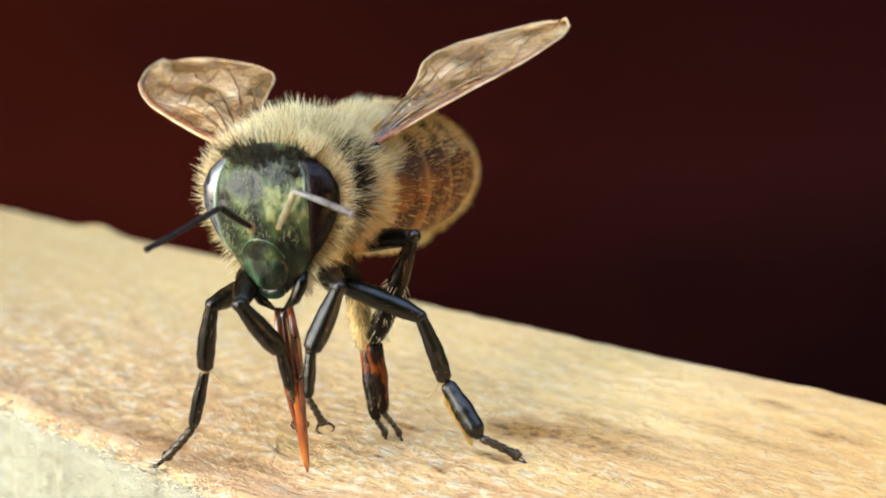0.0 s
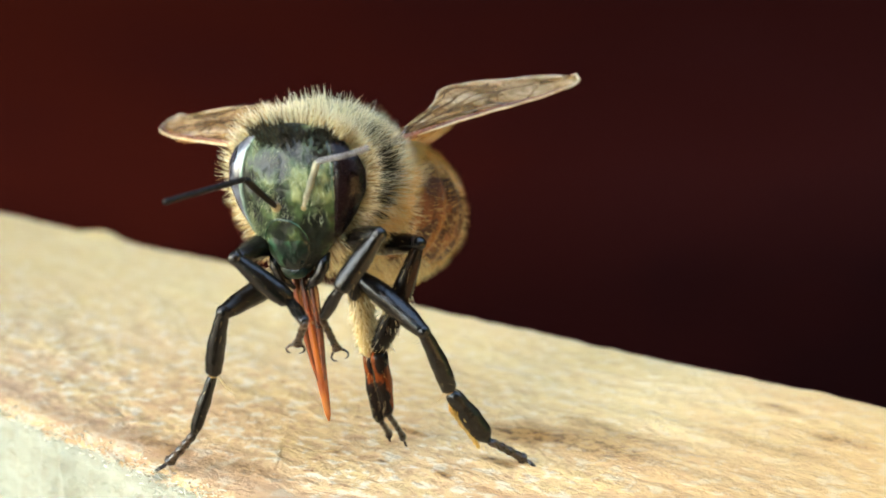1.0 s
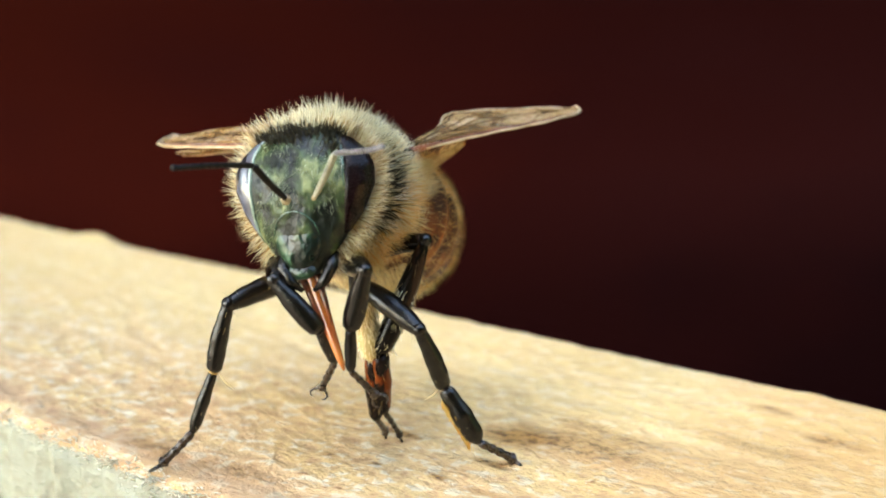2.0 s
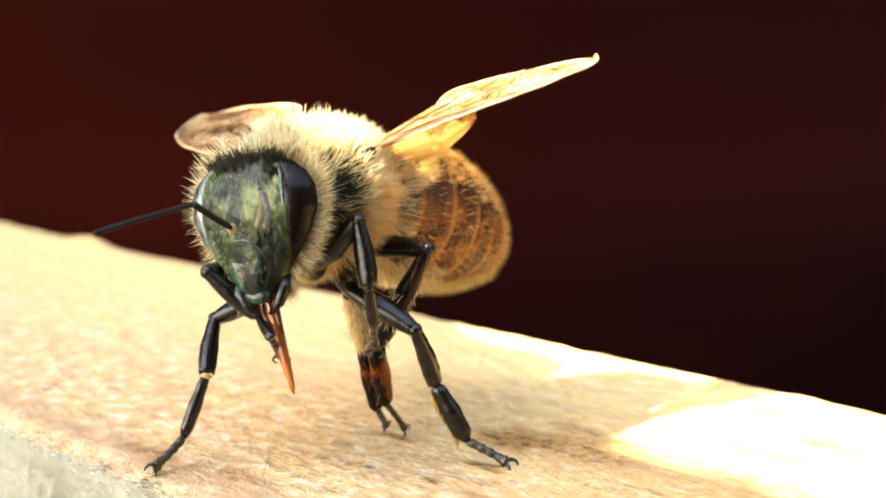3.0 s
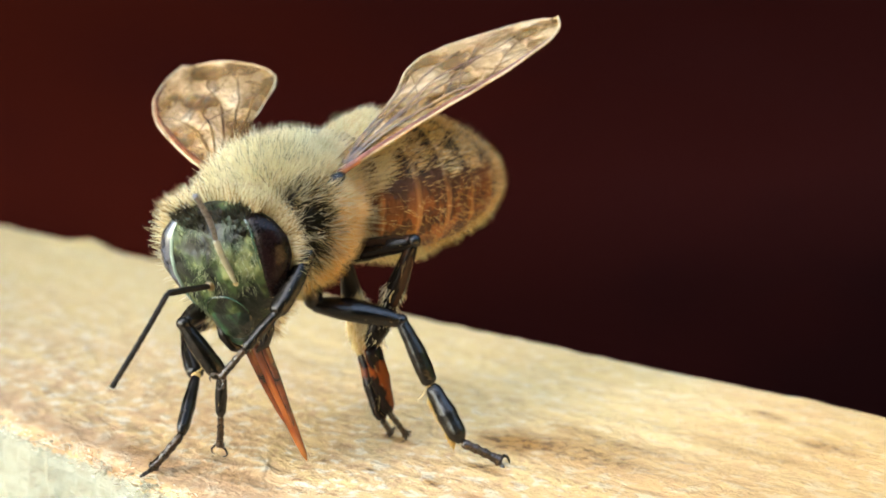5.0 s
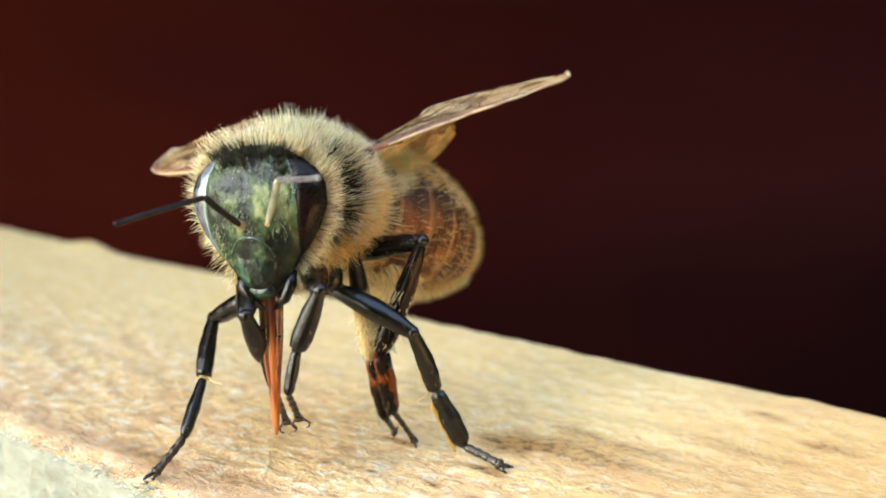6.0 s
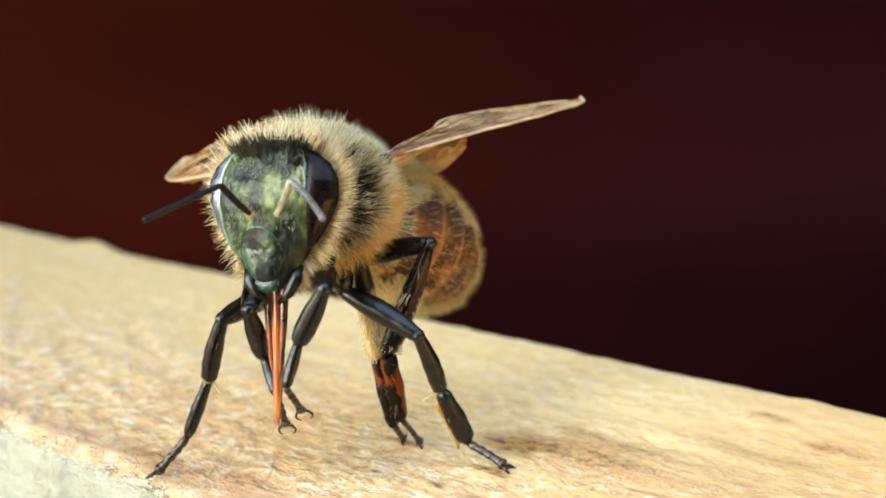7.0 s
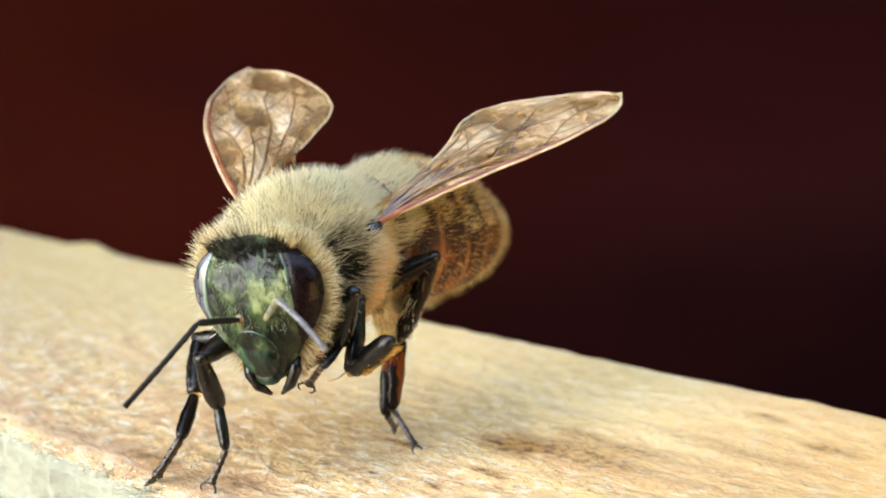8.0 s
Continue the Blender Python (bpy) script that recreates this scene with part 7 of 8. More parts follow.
    walk(MOVES["basitarsus_fr"], [
        (0, mm(0.50, -3.02, 3.60, 18.9, -8.7, -5.6)), (0.2, mm(0.55, -3.03, 3.36, -11.5, -14.5, -3.1)),
        (0.5, mm(1.39, -4.18, 4.54, 15.4, -14.0, -0.7)), (0.7, mm(1.34, -3.45, 4.10, 26.8, -18.2, -5.6)),
        (1, mm(0.73, -3.55, 5.14, -74.0, -21.1, 17.9)), (1.2, mm(0.82, -2.71, 3.98, -20.5, -17.4, -3.7)),
        (1.5, mm(1.12, -3.31, 5.64, -68.2, -20.2, 20.6)), (1.7, mm(1.91, -3.59, 4.51, 39.5, -11.5, -9.2)),
        (2, mm(1.60, -3.24, 4.37, 34.1, -12.1, -11.5)), (2.25, mm(1.05, -2.62, 4.10, 24.6, -13.5, -16.7)),
        (2.5, mm(0.53, -1.97, 3.79, 15.8, -16.1, -23.0)), (2.8, mm(0.23, -1.60, 3.59, 11.4, -18.2, -26.8)),
        (3, mm(0.09, -1.96, 4.61, -64.9, -37.3, 6.0)), (3.2, mm(-0.21, -1.87, 4.25, 26.7, 8.8, -23.1)),
        (3.5, mm(-0.92, -1.24, 5.34, -32.1, -61.6, -12.7)), (3.8, mm(0.04, -1.93, 3.99, 17.7, -12.2, -38.4)),
        (4, mm(-2.99, -1.07, 3.56, -42.0, 21.8, -84.8)), (4.2, mm(-1.40, -2.09, 2.19, -3.1, -17.3, -48.9)),
        (4.5, mm(-0.84, -1.58, 1.93, -5.7, -13.5, -44.2)), (4.7, mm(-1.20, -1.75, 2.62, 10.2, 8.4, -25.0)),
        (5, mm(-1.00, -1.74, 2.98, 11.4, 9.8, -22.0)), (5.25, mm(-0.66, -1.72, 3.61, 14.0, 11.9, -16.5)),
        (5.5, mm(-0.31, -1.70, 4.22, 17.2, 13.5, -10.4)), (5.8, mm(-0.11, -1.69, 4.57, 19.3, 14.2, -6.8)),
        (6, mm(0.13, -1.68, 3.51, 20.2, -10.1, -10.9)), (6.2, mm(-0.59, -1.49, 5.37, -72.9, -34.3, 27.5)),
        (6.5, mm(0.74, -1.67, 3.79, -15.3, -18.6, -11.2)), (6.7, mm(-0.32, -1.86, 4.82, -92.6, -18.1, 29.3)),
        (7, mm(0.03, -1.76, 3.59, -33.7, -26.1, -4.9)), (7.2, mm(-0.34, -1.78, 5.01, 3.6, 35.7, -13.5)),
        (7.5, mm(-1.40, -1.31, 2.13, -19.5, -26.9, -16.6)), (7.7, mm(-1.34, -1.27, 2.08, -21.7, -25.7, -15.7)),
        (8, mm(-1.19, -1.50, 2.21, -12.1, -15.1, -17.9)),])
    walk(MOVES["tarsus_fr"], [
        (0, mm(0.71, -2.65, 2.47, 27.3, -6.9, -3.9)), (0.2, mm(0.83, -3.29, 2.22, 41.3, 6.5, 12.9)), (0.5, mm(1.68, -3.86, 3.42, 31.8, -8.9, 2.5)),
        (0.7, mm(1.72, -2.94, 3.08, 38.3, 15.0, 18.4)), (1, mm(1.20, -4.61, 4.83, 45.6, 6.8, 15.2)), (1.2, mm(1.13, -3.15, 2.90, 27.6, -7.3, -2.2)),
        (1.5, mm(1.66, -4.30, 5.22, 53.1, -14.3, -6.9)), (1.7, mm(2.22, -2.86, 3.61, 31.4, 19.9, 10.2)), (2, mm(1.93, -2.63, 3.40, 31.0, 21.6, 8.0)),
        (2.25, mm(1.44, -2.21, 3.04, 29.9, 24.9, 3.8)), (2.5, mm(0.95, -1.80, 2.68, 28.1, 28.4, -1.3)),
        (2.8, mm(0.66, -1.56, 2.47, 26.6, 30.6, -4.9)), (3, mm(0.51, -3.01, 4.21, 52.1, -2.5, -7.0)),
        (3.2, mm(-0.15, -1.31, 3.20, 32.7, 10.4, -18.9)), (3.5, mm(-0.19, -2.06, 4.86, 53.2, -6.1, -20.7)),
        (3.8, mm(0.45, -1.80, 2.87, 1.8, 46.6, -38.4)), (4, mm(-3.82, -0.81, 2.73, -39.7, 41.8, -92.2)),
        (4.2, mm(-1.22, -2.40, 1.05, -15.5, 24.4, -59.0)), (4.5, mm(-0.72, -1.86, 0.77, -26.1, 46.6, -67.7)),
        (4.7, mm(-1.27, -1.49, 1.45, 19.4, 12.6, -20.2)), (5, mm(-1.10, -1.45, 1.83, 20.7, 13.1, -17.0)),
        (5.25, mm(-0.80, -1.38, 2.47, 23.4, 13.6, -11.2)), (5.5, mm(-0.51, -1.30, 3.11, 26.3, 13.7, -5.2)),
        (5.8, mm(-0.34, -1.26, 3.48, 28.1, 13.4, -1.8)), (6, mm(0.40, -1.31, 2.40, 28.3, -7.6, -8.3)),
        (6.2, mm(0.11, -2.41, 5.08, -79.6, -28.3, 26.1)), (6.5, mm(1.04, -2.05, 2.70, 35.3, 13.7, 7.8)),
        (6.7, mm(0.26, -2.91, 4.87, -94.6, -16.0, 25.6)), (7, mm(0.41, -2.46, 2.69, 28.3, -6.1, -9.0)),
        (7.2, mm(-1.00, -1.54, 4.04, 27.9, 31.7, 5.8)), (7.5, mm(-1.03, -1.84, 1.12, 1.4, 17.1, -22.4)),
        (7.7, mm(-1.00, -1.83, 1.08, -2.6, 24.9, -24.7)), (8, mm(-0.97, -1.83, 1.08, -4.6, 25.1, -22.3)),])
    walk(MOVES["femur_mr"], [
        (0, mm(-0.10, -0.14, 4.88, -84.7, -21.9, -32.2)), (0.2, mm(0.01, -0.28, 4.99, -81.1, -28.3, -37.1)),
        (0.5, mm(0.52, -0.51, 5.12, -77.0, -22.0, -49.7)), (0.7, mm(0.50, -0.48, 5.16, -75.6, -28.8, -52.1)),
        (1, mm(0.43, -0.48, 5.25, -70.3, -39.0, -53.8)), (1.2, mm(0.59, -0.33, 5.18, -72.9, -33.2, -54.1)),
        (1.5, mm(0.70, -0.20, 5.16, -74.3, -27.1, -53.1)), (1.7, mm(0.65, 0.11, 5.17, -73.3, -31.6, -50.9)),
        (2, mm(0.85, 0.53, 5.15, -77.0, -23.6, -55.8)), (2.25, mm(1.15, 0.78, 5.09, -77.3, -10.4, -79.9)),
        (2.5, mm(0.80, 0.84, 4.94, -71.7, -1.7, -105.5)), (2.8, mm(0.48, 1.07, 4.77, -68.4, 2.0, -113.3)),
        (3, mm(0.60, 1.14, 4.74, -67.0, -2.0, -105.6)), (3.2, mm(0.21, 0.64, 5.01, -51.3, -9.5, -124.2)),
        (3.5, mm(0.55, 0.33, 4.97, -56.6, -11.9, -124.1)), (3.8, mm(0.84, 0.49, 5.03, -51.3, -20.0, -114.3)),
        (4, mm(1.00, 1.72, 4.74, -63.3, -34.6, -91.3)), (4.2, mm(0.38, 1.74, 3.90, -74.2, 7.2, -86.6)),
        (4.5, mm(0.18, 1.74, 4.46, -67.9, 4.3, -91.0)), (4.7, mm(-0.46, 1.68, 4.33, -64.7, 7.7, -100.4)),
        (5, mm(-0.38, 1.53, 4.41, -66.7, 7.7, -105.6)), (5.25, mm(-0.24, 1.25, 4.57, -68.3, 6.0, -112.8)),
        (5.5, mm(-0.05, 0.96, 4.76, -66.3, 3.1, -116.4)), (5.8, mm(0.05, 0.80, 4.88, -63.9, 1.4, -117.5)),
        (6, mm(0.08, 0.56, 4.88, -65.9, 1.9, -126.8)), (6.2, mm(0.16, 0.49, 4.84, -82.2, -35.9, -37.6)),
        (6.5, mm(0.28, 0.48, 5.03, -62.0, -1.3, -121.4)), (6.7, mm(0.26, 0.52, 4.86, -81.6, -39.6, -40.4)),
        (7, mm(0.23, 0.56, 4.89, -78.8, -44.2, -40.3)), (7.2, mm(0.07, 0.34, 4.65, -80.0, -53.1, -41.3)),
        (7.5, mm(-0.03, 1.24, 3.43, -74.1, 6.3, -104.1)), (7.7, mm(-0.04, 1.34, 3.44, -72.6, 9.8, -102.6)),
        (8, mm(-0.05, 1.02, 3.52, -83.9, 9.6, -116.0)),])
    walk(MOVES["tibia_mr"], [
        (0, mm(-1.35, -2.29, 4.66, -12.2, 13.8, -101.8)), (0.2, mm(-1.34, -2.37, 4.65, -13.2, 17.5, -101.0)),
        (0.5, mm(-1.20, -2.25, 4.60, -12.7, 17.7, -97.9)), (0.7, mm(-1.22, -2.20, 4.62, -14.3, 16.5, -102.3)),
        (1, mm(-1.16, -2.30, 4.60, -16.9, 14.8, -107.2)), (1.2, mm(-1.11, -2.06, 4.56, -17.5, 14.7, -106.5)),
        (1.5, mm(-1.04, -1.89, 4.56, -16.0, 15.7, -100.8)), (1.7, mm(-0.97, -1.69, 4.55, -17.5, 10.9, -103.4)),
        (2, mm(-1.04, -1.03, 4.64, -14.7, 2.2, -103.2)), (2.25, mm(-1.23, 0.25, 4.55, -7.8, -15.8, -105.1)),
        (2.5, mm(-1.49, 1.45, 4.15, 4.2, -31.9, -114.8)), (2.8, mm(-1.64, 2.02, 3.85, 14.7, -37.2, -125.2)),
        (3, mm(-1.62, 1.73, 3.76, 31.1, -37.4, -137.8)), (3.2, mm(-1.54, 1.52, 3.47, 45.4, -36.3, -152.6)),
        (3.5, mm(-1.33, 1.27, 3.62, 46.6, -35.9, -155.2)), (3.8, mm(-1.16, 0.80, 3.56, 51.1, -33.8, -161.7)),
        (4, mm(-1.24, 1.13, 3.81, -10.6, -11.5, -142.5)), (4.2, mm(-2.03, 1.68, 3.23, 48.8, -14.0, -169.1)),
        (4.5, mm(-2.13, 1.85, 3.52, 48.2, -11.8, -163.4)), (4.7, mm(-2.66, 2.23, 3.27, 60.8, -8.6, -156.4)),
        (5, mm(-2.56, 2.27, 3.43, 58.1, -15.3, -153.4)), (5.25, mm(-2.34, 2.24, 3.65, 51.5, -27.5, -147.0)),
        (5.5, mm(-2.07, 2.02, 3.76, 35.2, -38.9, -133.0)), (5.8, mm(-1.93, 1.86, 3.78, 22.1, -41.2, -121.9)),
        (6, mm(-1.73, 1.95, 3.86, 10.2, -41.4, -111.4)), (6.2, mm(-1.19, -1.59, 4.56, -19.6, 14.4, -111.0)),
        (6.5, mm(-1.62, 1.61, 3.85, 9.9, -42.4, -110.3)), (6.7, mm(-1.17, -1.52, 4.58, -19.8, 10.6, -112.5)),
        (7, mm(-1.10, -1.53, 4.54, -20.8, 11.2, -113.1)), (7.2, mm(-1.30, -1.74, 4.39, -23.0, 15.3, -121.2)),
        (7.5, mm(-2.35, 1.90, 2.75, 54.8, -28.4, -154.6)), (7.7, mm(-2.34, 1.98, 2.70, 57.2, -22.9, -158.9)),
        (8, mm(-2.26, 2.15, 3.26, 33.1, -35.6, -134.3)),])
    walk(MOVES["basitarsus_mr"], [
        (0, mm(-1.66, -1.76, 2.81, -16.4, 10.1, -102.1)), (0.2, mm(-1.66, -1.72, 2.84, -16.2, 8.5, -99.9)),
        (0.5, mm(-1.55, -1.61, 2.78, -20.8, 8.7, -98.4)), (0.7, mm(-1.58, -1.58, 2.81, -20.8, 6.4, -102.0)),
        (1, mm(-1.56, -1.67, 2.79, -21.0, 3.8, -105.5)), (1.2, mm(-1.54, -1.44, 2.76, -20.9, 2.8, -103.9)),
        (1.5, mm(-1.48, -1.30, 2.75, -22.1, 1.6, -98.4)), (1.7, mm(-1.46, -1.21, 2.73, -22.4, 3.0, -102.2)),
        (2, mm(-1.51, -0.84, 2.75, -20.2, -1.6, -102.8)), (2.25, mm(-1.63, -0.19, 2.69, -16.6, -9.2, -105.1)),
        (2.5, mm(-1.79, 0.46, 2.50, -13.3, -17.7, -108.2)), (2.8, mm(-1.90, 0.80, 2.35, -10.7, -23.4, -110.8)),
        (3, mm(-1.70, 0.30, 2.44, -15.8, -15.3, -111.6)), (3.2, mm(-1.63, -0.09, 2.37, 3.8, -36.5, -128.7)),
        (3.5, mm(-1.45, -0.35, 2.54, -18.2, -15.7, -127.1)), (3.8, mm(-1.33, -0.85, 2.54, -14.4, -23.3, -127.1)),
        (4, mm(-1.76, 1.18, 1.93, 32.6, -32.0, -167.1)), (4.2, mm(-2.06, 0.18, 1.98, 60.4, -9.4, 179.0)),
        (4.5, mm(-1.97, 0.38, 2.25, 45.9, -26.1, -170.8)), (4.7, mm(-2.11, 0.62, 2.33, 25.1, -40.0, -137.4)),
        (5, mm(-2.06, 0.67, 2.44, 14.9, -39.1, -125.8)), (5.25, mm(-1.98, 0.65, 2.57, -1.2, -29.7, -110.8)),
        (5.5, mm(-1.94, 0.52, 2.52, -11.2, -18.1, -105.6)), (5.8, mm(-1.94, 0.46, 2.42, -14.8, -13.7, -105.1)),
        (6, mm(-1.87, 0.64, 2.42, -4.8, -40.2, -103.0)), (6.2, mm(-1.64, -0.93, 2.78, -20.7, 0.9, -106.6)),
        (6.5, mm(-1.76, 0.28, 2.43, -19.7, -13.8, -103.4)), (6.7, mm(-1.65, -0.95, 2.78, -21.7, -0.4, -109.1)),
        (7, mm(-1.60, -0.94, 2.75, -23.6, 1.9, -110.3)), (7.2, mm(-1.70, -0.94, 2.66, -26.1, 6.6, -119.1)),
        (7.5, mm(-2.15, 0.23, 1.76, 69.3, -28.6, -175.8)), (7.7, mm(-2.14, 0.31, 1.73, 71.9, -14.6, 179.0)),
        (8, mm(-2.17, 0.72, 1.94, 55.9, -42.2, -160.9)),])
    walk(MOVES["tarsus_mr"], [
        (0, mm(-2.11, -1.34, 1.06, -42.9, 3.8, -105.4)), (0.2, mm(-2.13, -1.37, 1.08, -42.2, 4.1, -105.9)),
        (0.5, mm(-2.16, -1.26, 1.07, -42.5, 5.2, -103.8)), (0.7, mm(-2.18, -1.25, 1.09, -41.9, 2.9, -108.2)),
        (1, mm(-2.16, -1.39, 1.07, -43.3, 0.9, -113.1)), (1.2, mm(-2.16, -1.20, 1.03, -44.8, -0.0, -110.4)),
        (1.5, mm(-2.16, -1.15, 1.04, -43.4, -0.3, -103.3)), (1.7, mm(-2.13, -0.97, 1.02, -44.2, -3.1, -103.6)),
        (2, mm(-2.14, -0.75, 1.01, -43.7, -10.0, -98.3)), (2.25, mm(-2.21, -0.32, 0.94, -44.0, -24.2, -88.0)),
        (2.5, mm(-2.36, 0.07, 0.79, -44.7, -40.7, -79.3)), (2.8, mm(-2.48, 0.25, 0.68, -41.5, -52.2, -79.4)),
        (3, mm(-2.34, 0.05, 0.72, -37.6, -52.1, -84.2)), (3.2, mm(-2.22, -1.02, 0.88, -51.2, -9.8, -123.8)),
        (3.5, mm(-2.20, -0.38, 0.85, -20.1, -51.4, -115.4)), (3.8, mm(-2.12, -1.14, 0.89, -50.0, -13.5, -122.0)),
        (4, mm(-2.35, 0.03, 0.61, 58.5, -39.2, 163.8)), (4.2, mm(-2.23, -1.43, 1.08, -42.3, -2.7, -116.9)),
        (4.5, mm(-2.32, -1.02, 1.09, -39.6, -1.7, -114.0)), (4.7, mm(-2.37, -0.69, 1.05, -41.5, -0.3, -102.2)),
        (5, mm(-2.33, -0.52, 1.05, -40.9, -8.6, -97.0)), (5.25, mm(-2.34, -0.19, 0.97, -40.9, -25.2, -87.1)),
        (5.5, mm(-2.43, 0.08, 0.80, -41.6, -42.6, -78.1)), (5.8, mm(-2.51, 0.18, 0.68, -41.2, -52.1, -74.7)),
        (6, mm(-2.29, -0.48, 1.01, -37.0, -27.5, -91.2)), (6.2, mm(-2.26, -0.72, 1.05, -39.0, -16.0, -96.9)),
        (6.5, mm(-2.46, 0.02, 0.74, -37.2, -50.2, -78.7)), (6.7, mm(-2.30, -0.74, 1.06, -39.6, -11.7, -103.9)),
        (7, mm(-2.28, -0.63, 1.06, -39.4, -12.1, -102.9)), (7.2, mm(-2.32, -0.38, 1.01, -31.2, -33.7, -97.1)),
        (7.5, mm(-2.33, -1.52, 1.19, -33.4, 4.7, -109.2)), (7.7, mm(-2.31, -1.45, 1.18, -34.0, 4.0, -106.2)),
        (8, mm(-2.32, -0.95, 1.17, -32.3, -10.0, -97.4)),])
    walk(MOVES["femur_hr"], [
        (0, mm(0.08, 1.15, 5.67, 92.9, -3.2, -131.4)), (0.2, mm(0.13, 1.03, 5.70, 94.7, -6.0, -137.9)),
        (0.5, mm(0.55, 0.85, 5.83, 93.7, -7.4, -146.8)), (0.7, mm(0.62, 0.93, 5.78, 95.8, -10.9, -147.7)),
        (1, mm(0.61, 0.98, 5.79, 95.2, -15.1, -146.7)), (1.2, mm(0.78, 1.11, 5.78, 96.1, -11.5, -149.6)),
        (1.5, mm(0.84, 1.23, 5.80, 96.8, -8.8, -149.1)), (1.7, mm(0.94, 1.50, 5.82, 96.4, -8.0, -149.5)),
        (2, mm(0.94, 1.66, 5.80, 96.3, -4.3, -149.3)), (2.25, mm(0.92, 1.95, 5.76, 95.1, -0.0, -148.7)),
        (2.5, mm(0.87, 2.27, 5.74, 92.7, 2.6, -147.5)), (2.8, mm(0.82, 2.47, 5.74, 90.6, 3.8, -146.5)), (3, mm(1.08, 2.38, 5.69, 95.5, 7.2, -152.5)),
        (3.2, mm(1.01, 1.83, 5.72, 94.0, -6.2, -151.8)), (3.5, mm(1.36, 1.59, 5.67, 90.8, -8.8, -155.5)),
        (3.8, mm(1.66, 1.71, 5.80, 86.8, -7.8, -160.9)), (4, mm(2.09, 2.42, 5.79, 87.4, 4.8, -166.4)),
        (4.2, mm(1.40, 2.40, 5.23, 100.6, 19.9, -150.2)), (4.5, mm(0.89, 2.43, 5.73, 90.2, 18.2, -145.0)),
        (4.7, mm(-0.02, 2.61, 5.51, 93.5, 15.1, -125.1)), (5, mm(0.07, 2.52, 5.53, 95.2, 12.6, -126.8)),
        (5.25, mm(0.23, 2.35, 5.59, 97.5, 8.3, -129.7)), (5.5, mm(0.37, 2.18, 5.65, 98.6, 3.7, -132.6)),
        (5.8, mm(0.45, 2.09, 5.70, 98.6, 0.6, -134.2)), (6, mm(0.41, 1.93, 5.60, 99.8, -3.7, -130.6)),
        (6.2, mm(0.44, 1.88, 5.54, 101.9, -3.0, -131.9)), (6.5, mm(0.61, 1.89, 5.68, 99.7, -5.6, -136.1)),
        (6.7, mm(0.60, 1.93, 5.52, 102.8, -4.2, -135.8)), (7, mm(0.62, 1.94, 5.57, 101.4, -3.8, -135.8)),
        (7.2, mm(0.56, 1.71, 5.26, 107.9, -6.9, -128.1)), (7.5, mm(0.58, 2.24, 4.54, 111.3, 9.1, -113.3)),
        (7.7, mm(0.54, 2.27, 4.61, 106.1, 12.6, -112.4)), (8, mm(0.47, 2.06, 4.60, 105.7, 8.5, -108.1)),])
    walk(MOVES["tibia_hr"], [
        (0, mm(2.11, -0.63, 5.81, 4.9, 29.0, -95.2)), (0.2, mm(1.96, -0.95, 5.92, 6.5, 26.4, -91.6)), (0.5, mm(2.05, -1.39, 6.00, 8.0, 21.7, -88.5)),
        (0.7, mm(2.10, -1.32, 6.04, 6.8, 23.2, -91.4)), (1, mm(2.14, -1.23, 6.03, 4.7, 25.9, -95.5)), (1.2, mm(2.19, -1.18, 6.06, 5.2, 23.5, -95.1)),
        (1.5, mm(2.25, -1.05, 6.12, 7.8, 19.1, -89.5)), (1.7, mm(2.34, -0.79, 6.12, 7.3, 13.2, -94.0)), (2, mm(2.33, -0.64, 6.10, 5.5, 16.7, -98.4)),
        (2.25, mm(2.32, -0.35, 6.00, 1.1, 22.2, -106.3)), (2.5, mm(2.31, -0.01, 5.86, -4.4, 26.7, -114.5)),
        (2.8, mm(2.31, 0.21, 5.77, -8.0, 28.8, -119.1)), (3, mm(2.29, -0.02, 5.94, -6.9, 27.9, -119.5)),
        (3.2, mm(2.30, -0.54, 5.91, -16.5, 27.4, -136.5)), (3.5, mm(2.48, -0.87, 5.71, -24.1, 28.3, -144.7)),
        (3.8, mm(2.52, -0.84, 5.65, -26.5, 28.6, -147.4)), (4, mm(2.73, -0.20, 5.66, -30.4, 24.7, -156.5)),
        (4.2, mm(2.57, 0.02, 5.70, -19.9, 29.5, -139.9)), (4.5, mm(2.44, 0.22, 5.74, -16.4, 29.7, -134.4)),
        (4.7, mm(2.16, 1.03, 5.66, -6.0, 29.5, -117.2)), (5, mm(2.19, 0.86, 5.77, -4.6, 28.4, -115.4)),
        (5.25, mm(2.25, 0.60, 5.94, -2.0, 25.8, -112.2)), (5.5, mm(2.32, 0.36, 6.06, 0.6, 22.5, -108.9)),
        (5.8, mm(2.36, 0.22, 6.10, 1.9, 20.6, -107.1)), (6, mm(2.45, 0.22, 6.05, 2.7, 20.8, -104.3)), (6.2, mm(2.42, 0.14, 6.09, 4.0, 20.3, -101.0)),
        (6.5, mm(2.49, -0.00, 6.13, 3.9, 18.3, -103.0)), (6.7, mm(2.47, 0.07, 6.11, 3.6, 18.7, -103.3)),
        (7, mm(2.49, 0.06, 6.11, 3.1, 20.7, -103.9)), (7.2, mm(2.64, 0.20, 6.09, 1.0, 22.0, -109.2)),
        (7.5, mm(2.83, 1.10, 5.51, -6.1, 35.6, -114.6)), (7.7, mm(2.88, 1.13, 5.34, -8.2, 38.4, -115.8)),
        (8, mm(2.91, 1.15, 5.33, -7.3, 41.3, -113.2)),])
